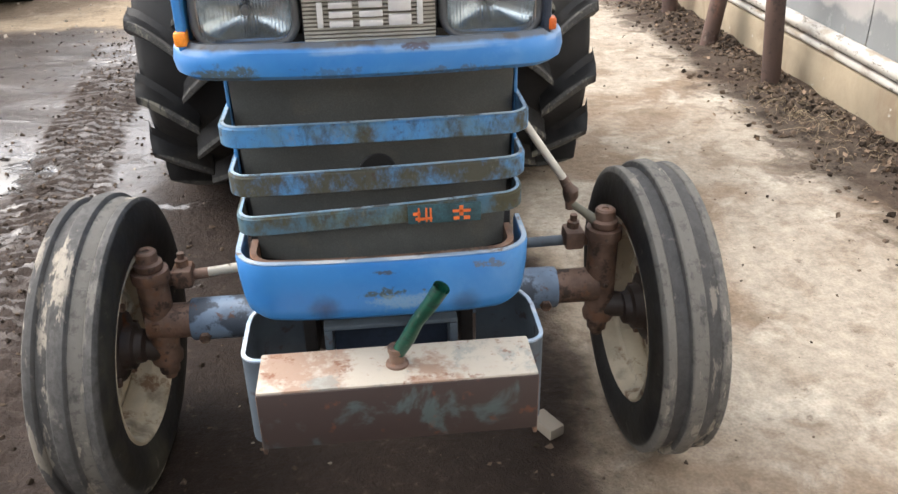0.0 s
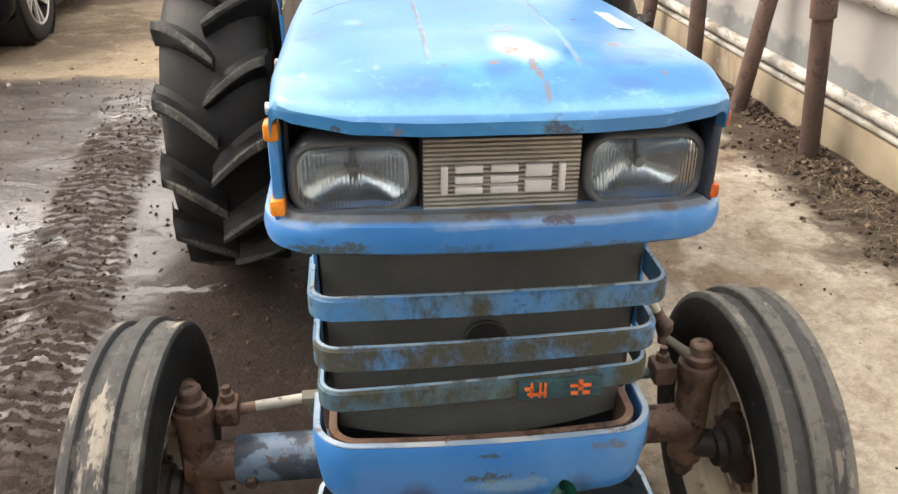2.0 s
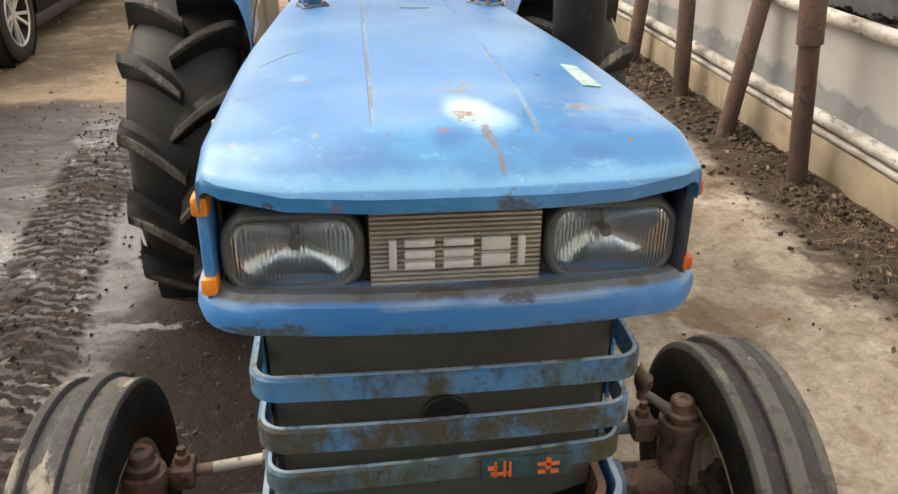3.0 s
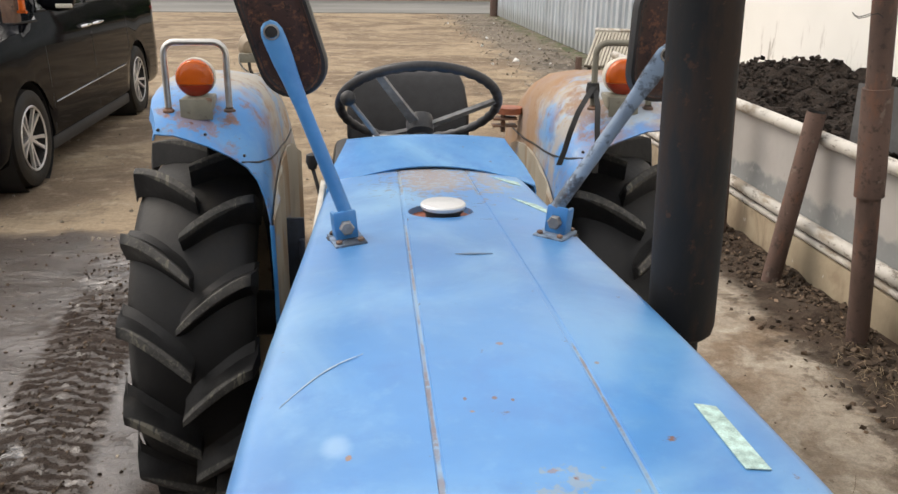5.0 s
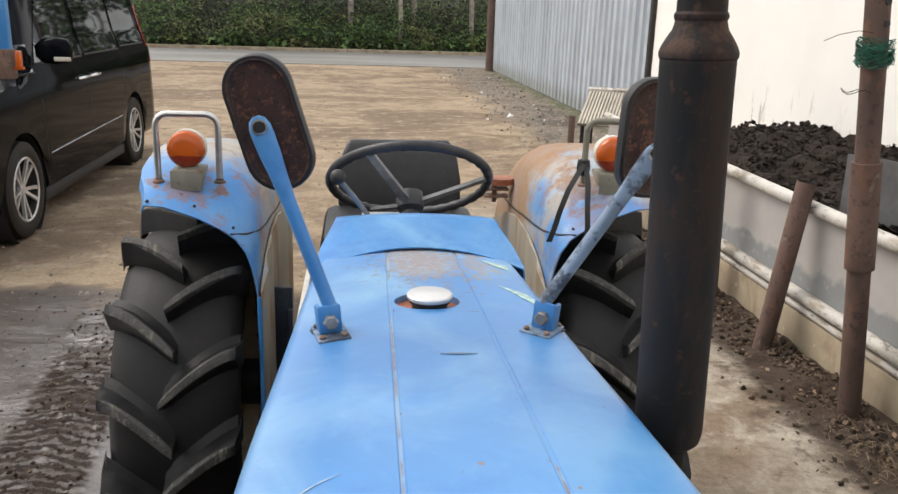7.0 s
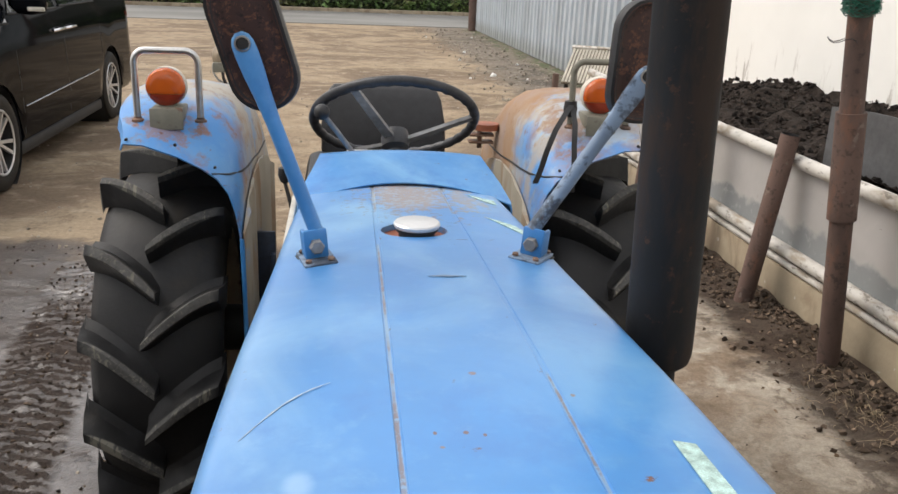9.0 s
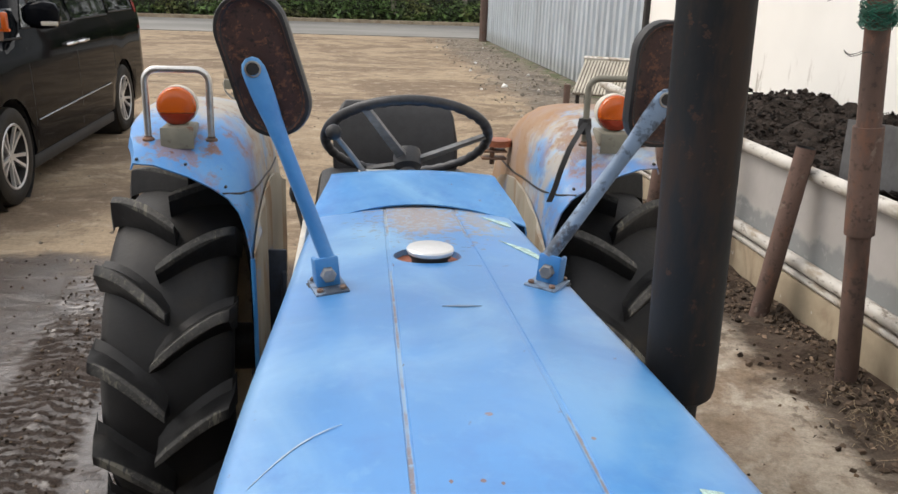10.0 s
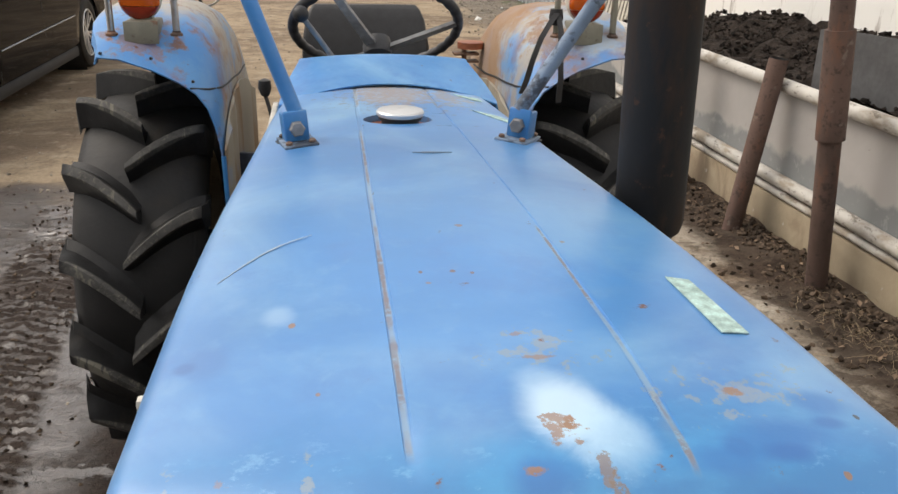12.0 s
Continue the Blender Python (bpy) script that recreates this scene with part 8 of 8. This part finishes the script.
def van_section(y):
    """Half outline of the body at a distance along it: (inset from the side, z), sill to roof middle."""
    u = (y - VY0) / VL
    nose = smoothstep(0.0, 0.10, u)
    screen = smoothstep(0.17, 0.36, u)
    tail = smoothstep(1.0, 0.965, u)
    hood = 0.92 + 0.12 * smoothstep(0.0, 0.2, u)
    roof = hood + (1.86 - hood) * screen - 0.05 * smoothstep(0.6, 1.0, u)
    ins = 0.16 * (1 - nose) ** 1.5 + 0.10 * (1 - tail)
    belt = min(1.04 + 0.10 * u, hood + 0.02 + (1 - 0) * screen * 0.3)
    pts = [(0.05, 0.24), (0.012, 0.30), (0.0, 0.45), (0.0, 0.62), (0.006, 0.80), (0.012, belt - 0.08), (0.022, belt)]
    top = [(0.05 + 0.05 * screen, belt + (roof - belt) * 0.33), (0.09 + 0.06 * screen, belt + (roof - belt) * 0.66), (0.14 + 0.05 * screen, roof - 0.06 * screen - 0.01), (0.24, roof - 0.012), (0.5, roof), (VW / 2, roof + 0.012)]
    return [(i + ins, z) for i, z in pts + top]


def build_van():
    van = thing("minivan", (VX - VW / 2, VY0 + VL / 2, 0), "glossy black minivan with alloy wheels, parked on the sandy yard", "car")
    bm = bmesh.new()
    secs = []
    for q in range(61):
        y = VY0 + VL * q / 60
        half = van_section(y)
        sec = []
        for i, z in half:
            # wheel arches
            for wy in WHEEL_Y:
                d = math.hypot(y - wy, z - WHEEL_R)
                if d < 0.40 and z < 0.8:
                    z = WHEEL_R + math.sqrt(max(0.0, 0.16 - (y - wy) ** 2))
            sec.append((i, z))
        secs.append([Vector((VX - i, y, z)) for i, z in sec] + [Vector((VX - VW + i, y, z)) for i, z in reversed(sec[:-1])])
    loft(bm, secs, caps=True)
    body = part("body", bm, "van_paint", van, "glossy black bodywork", smooth=35)
    # arch liners
    for wy in WHEEL_Y:
        bm = bmesh.new()
        lathe(bm, [(0.395, -0.02), (0.40, -0.30), (0, -0.30)], (VX, wy, WHEEL_R), "x", 32)
        part("arch_liner", bm, "van_trim", body)
    # side windows
    def side_x(y, z):
        half = van_section(y)
        for (i0, z0), (i1, z1) in zip(half, half[1:]):
            if z0 <= z <= z1 and z1 > z0:
                return VX - (i0 + (i1 - i0) * (z - z0) / (z1 - z0))
        return VX - half[-1][0]
    for name, y0, y1, z0, z1, s0, s1 in (("front_window", 8.10, 9.14, 1.18, 1.68, 0.42, 0.0), ("rear_window", 9.24, 10.28, 1.19, 1.69, 0.0, 0.0), ("quarter_window", 10.36, 11.25, 1.21, 1.67, 0.0, 0.10), ("vent_window", 7.62, 8.02, 1.12, 1.32, 0.22, -0.05)):
        bm = bmesh.new()
        rows = []
        for a in range(9):
            t = a / 8
            z = z0 + (z1 - z0) * t
            ya, yb = y0 + s0 * t, y1 - s1 * t
            rows.append([Vector((side_x(ya + (yb - ya) * b / 12, z) + 0.005, ya + (yb - ya) * b / 12, z)) for b in range(13)])
        loft(bm, rows)
        win = part(name, bm, "van_glass", van, "dark tinted side glass")
        bm = bmesh.new()
        tube(bm, [v + Vector((0.002, 0, 0)) for v in rows[0]], 0.008, 6)
        part("window_trim", bm, "van_trim", win, "black window trim")
    # wind screen
    bm = bmesh.new()
    rows = []
    for a in range(7):
        y = VY0 + VL * (0.19 + 0.14 * a / 6)
        z = van_section(y)[-1][1] + 0.006
        rows.append([Vector((VX - 0.28 - (VW - 0.56) * b / 8, y, z - 0.03 * abs(b / 4 - 1) ** 2)) for b in range(9)])
    loft(bm, rows)
    part("windscreen", bm, "van_glass", van, "dark windscreen")
    # door gaps, handles, waist moulding
    for y in (8.06, 9.19, 10.32):
        bm = bmesh.new()
        tube(bm, [(side_x(y, z) - 0.002, y, z) for z in (0.32, 0.5, 0.7, 0.9, 1.05)], 0.004, 5)
        part("door_gap", bm, "van_trim", body)
    for y in (9.03, 9.35):
        bm = bmesh.new()
        tube(bm, [(VX - 0.012, y - 0.09, 1.005), (VX + 0.022, y - 0.06, 1.012), (VX + 0.026, y + 0.06, 1.017), (VX - 0.012, y + 0.09, 1.02)], 0.013, 8)
        part("door_handle", bm, "chrome", body, "bright chrome door handle")
    bm = bmesh.new()
    tube(bm, [(VX + 0.002, 8.1, 0.52), (VX + 0.006, 9.0, 0.54), (VX + 0.006, 10.1, 0.56)], 0.006, 8)
    part("side_moulding", bm, "chrome", body, "thin bright side moulding")
    bm = bmesh.new()
    box(bm, (VX - 0.07, 7.98, 0.17), (VX - 0.02, 10.2, 0.27), bevel=0.02)
    part("sill", bm, "van_trim", body, "dark sill")
    # door mirror
    bm = bmesh.new()
    secs = []
    for x, s in ((0.0, 0.5), (0.05, 0.9), (0.14, 1.0), (0.22, 0.85), (0.25, 0.4)):
        secs.append([Vector((VX - 0.04 + x + 0.0, 8.14 + py * s, 1.275 + pz * s)) for py, pz in round_rect(0.16, 0.20, 0.06, 5)])
    loft(bm, secs, closed=True, caps=True)
    mir = part("door_mirror", bm, "van_paint", van, "black door mirror housing", smooth=60)
    bm = bmesh.new()
    box(bm, (VX + 0.10, 8.052, 1.205), (VX + 0.215, 8.078, 1.235), bevel=0.006)
    part("repeater", bm, "lamp_white", mir, "clear repeater lens")
    # tail lamp
    bm = bmesh.new()
    secs = []
    for z in (1.0, 1.2, 1.4, 1.6):
        secs.append([Vector((side_x(y, z) + 0.006, y, z)) for y in (11.36, 11.44, 11.52, 11.57)])
    loft(bm, secs)
    part("tail_lamp", bm, "tail_red", van, "tall red tail lamp")
    # headlamp
    bm = bmesh.new()
    secs = []
    for z in (0.68, 0.78, 0.86):
        secs.append([Vector((side_x(y, z) + 0.006, y, z)) for y in (6.72, 6.85, 7.0, 7.12)])
    loft(bm, secs)
    part("headlamp", bm, "van_glass", van, "clear headlamp")
    for wy in WHEEL_Y:
        for wx, s in ((VX - 0.115, 1), (VX - VW + 0.115, -1)):
            c = Vector((wx, wy, WHEEL_R))
            bm = bmesh.new()
            prof = [(0.225, -0.10), (0.26, -0.112), (0.315, -0.110), (0.336, -0.095), (0.342, -0.06), (0.342, 0.06), (0.336, 0.095), (0.315, 0.110), (0.26, 0.112), (0.225, 0.10)]
            lathe(bm, prof, c, "x", 48)
            tyre = part("tyre", bm, "van_tyre", van, "black road tyre", at=c)
            bm = bmesh.new()
            lathe(bm, [(0.228, 0.10 * s), (0.222, 0.108 * s), (0.212, 0.10 * s), (0.205, 0.02 * s), (0.19, -0.02 * s), (0.0, -0.02 * s)], c, "x", 48)
            rim = part("rim", bm, "iron_dark", van, "wheel rim", at=c)
            for q in range(10):
                bm = bmesh.new()
                a = 2 * math.pi * q / 10 + 0.11 * (1 if q % 2 else -1)
                d = Vector((0, math.cos(a), math.sin(a)))
                sd = Vector((0, -math.sin(a), math.cos(a)))
                secs = []
                for r, w, o in ((0.03, 0.012, 0.080), (0.12, 0.0105, 0.088), (0.215, 0.014, 0.100)):
                    p = c + d * r + Vector((o * s, 0, 0))
                    secs.append([p + sd * w, p - sd * w, p - sd * w - Vector((0.02 * s, 0, 0)), p + sd * w - Vector((0.02 * s, 0, 0))])
                loft(bm, secs, closed=True, caps=True)
                part("wheel_spoke", bm, "alloy", rim, smooth=30)
            bm = bmesh.new()
            lathe(bm, [(0.225, 0.098 * s), (0.231, 0.104 * s), (0.224, 0.11 * s), (0.212, 0.104 * s), (0.214, 0.09 * s)], c, "x", 48)
            part("rim_lip", bm, "alloy", rim)
            bm = bmesh.new()
            lathe(bm, [(0, 0.086 * s), (0.035, 0.084 * s), (0.042, 0.07 * s), (0.042, 0.0)], c, "x", 20)
            part("centre_cap", bm, "alloy", rim)


build_van()

# part of another machine before the van: a blue upright with an orange marker
mach = thing("blue_upright", (-3.0, 5.6, 0), "pale blue rusty mast with an arm and orange marker lamp", "machine part")
bm = bmesh.new()
box(bm, (-3.04, 5.56, 0.0), (-2.96, 5.64, 2.1), bevel=0.006)
box(bm, (-3.0, 5.97, 1.98), (-1.84, 6.04, 2.06), bevel=0.006)
box(bm, (-3.02, 5.6, 1.98), (-2.96, 6.04, 2.06), bevel=0.006)
part("mast", bm, "blue", mach)
bm = bmesh.new()
box(bm, (-1.93, 5.98, 1.33), (-1.845, 6.03, 2.0), bevel=0.006)
part("hanging_arm", bm, "blue", mach)
bm = bmesh.new()
box(bm, (-1.905, 5.965, 1.255), (-1.835, 6.035, 1.40), bevel=0.006)
part("arm_end", bm, "axle_rust", mach, "rusty lower end")
bm = bmesh.new()
box(bm, (-1.835, 5.985, 1.30), (-1.79, 6.01, 1.315), bevel=0.003)
box(bm, (-1.822, 5.97, 1.31), (-1.795, 6.01, 1.395), bevel=0.010)
part("marker_lamp", bm, "amber", mach, "orange marker lamp")
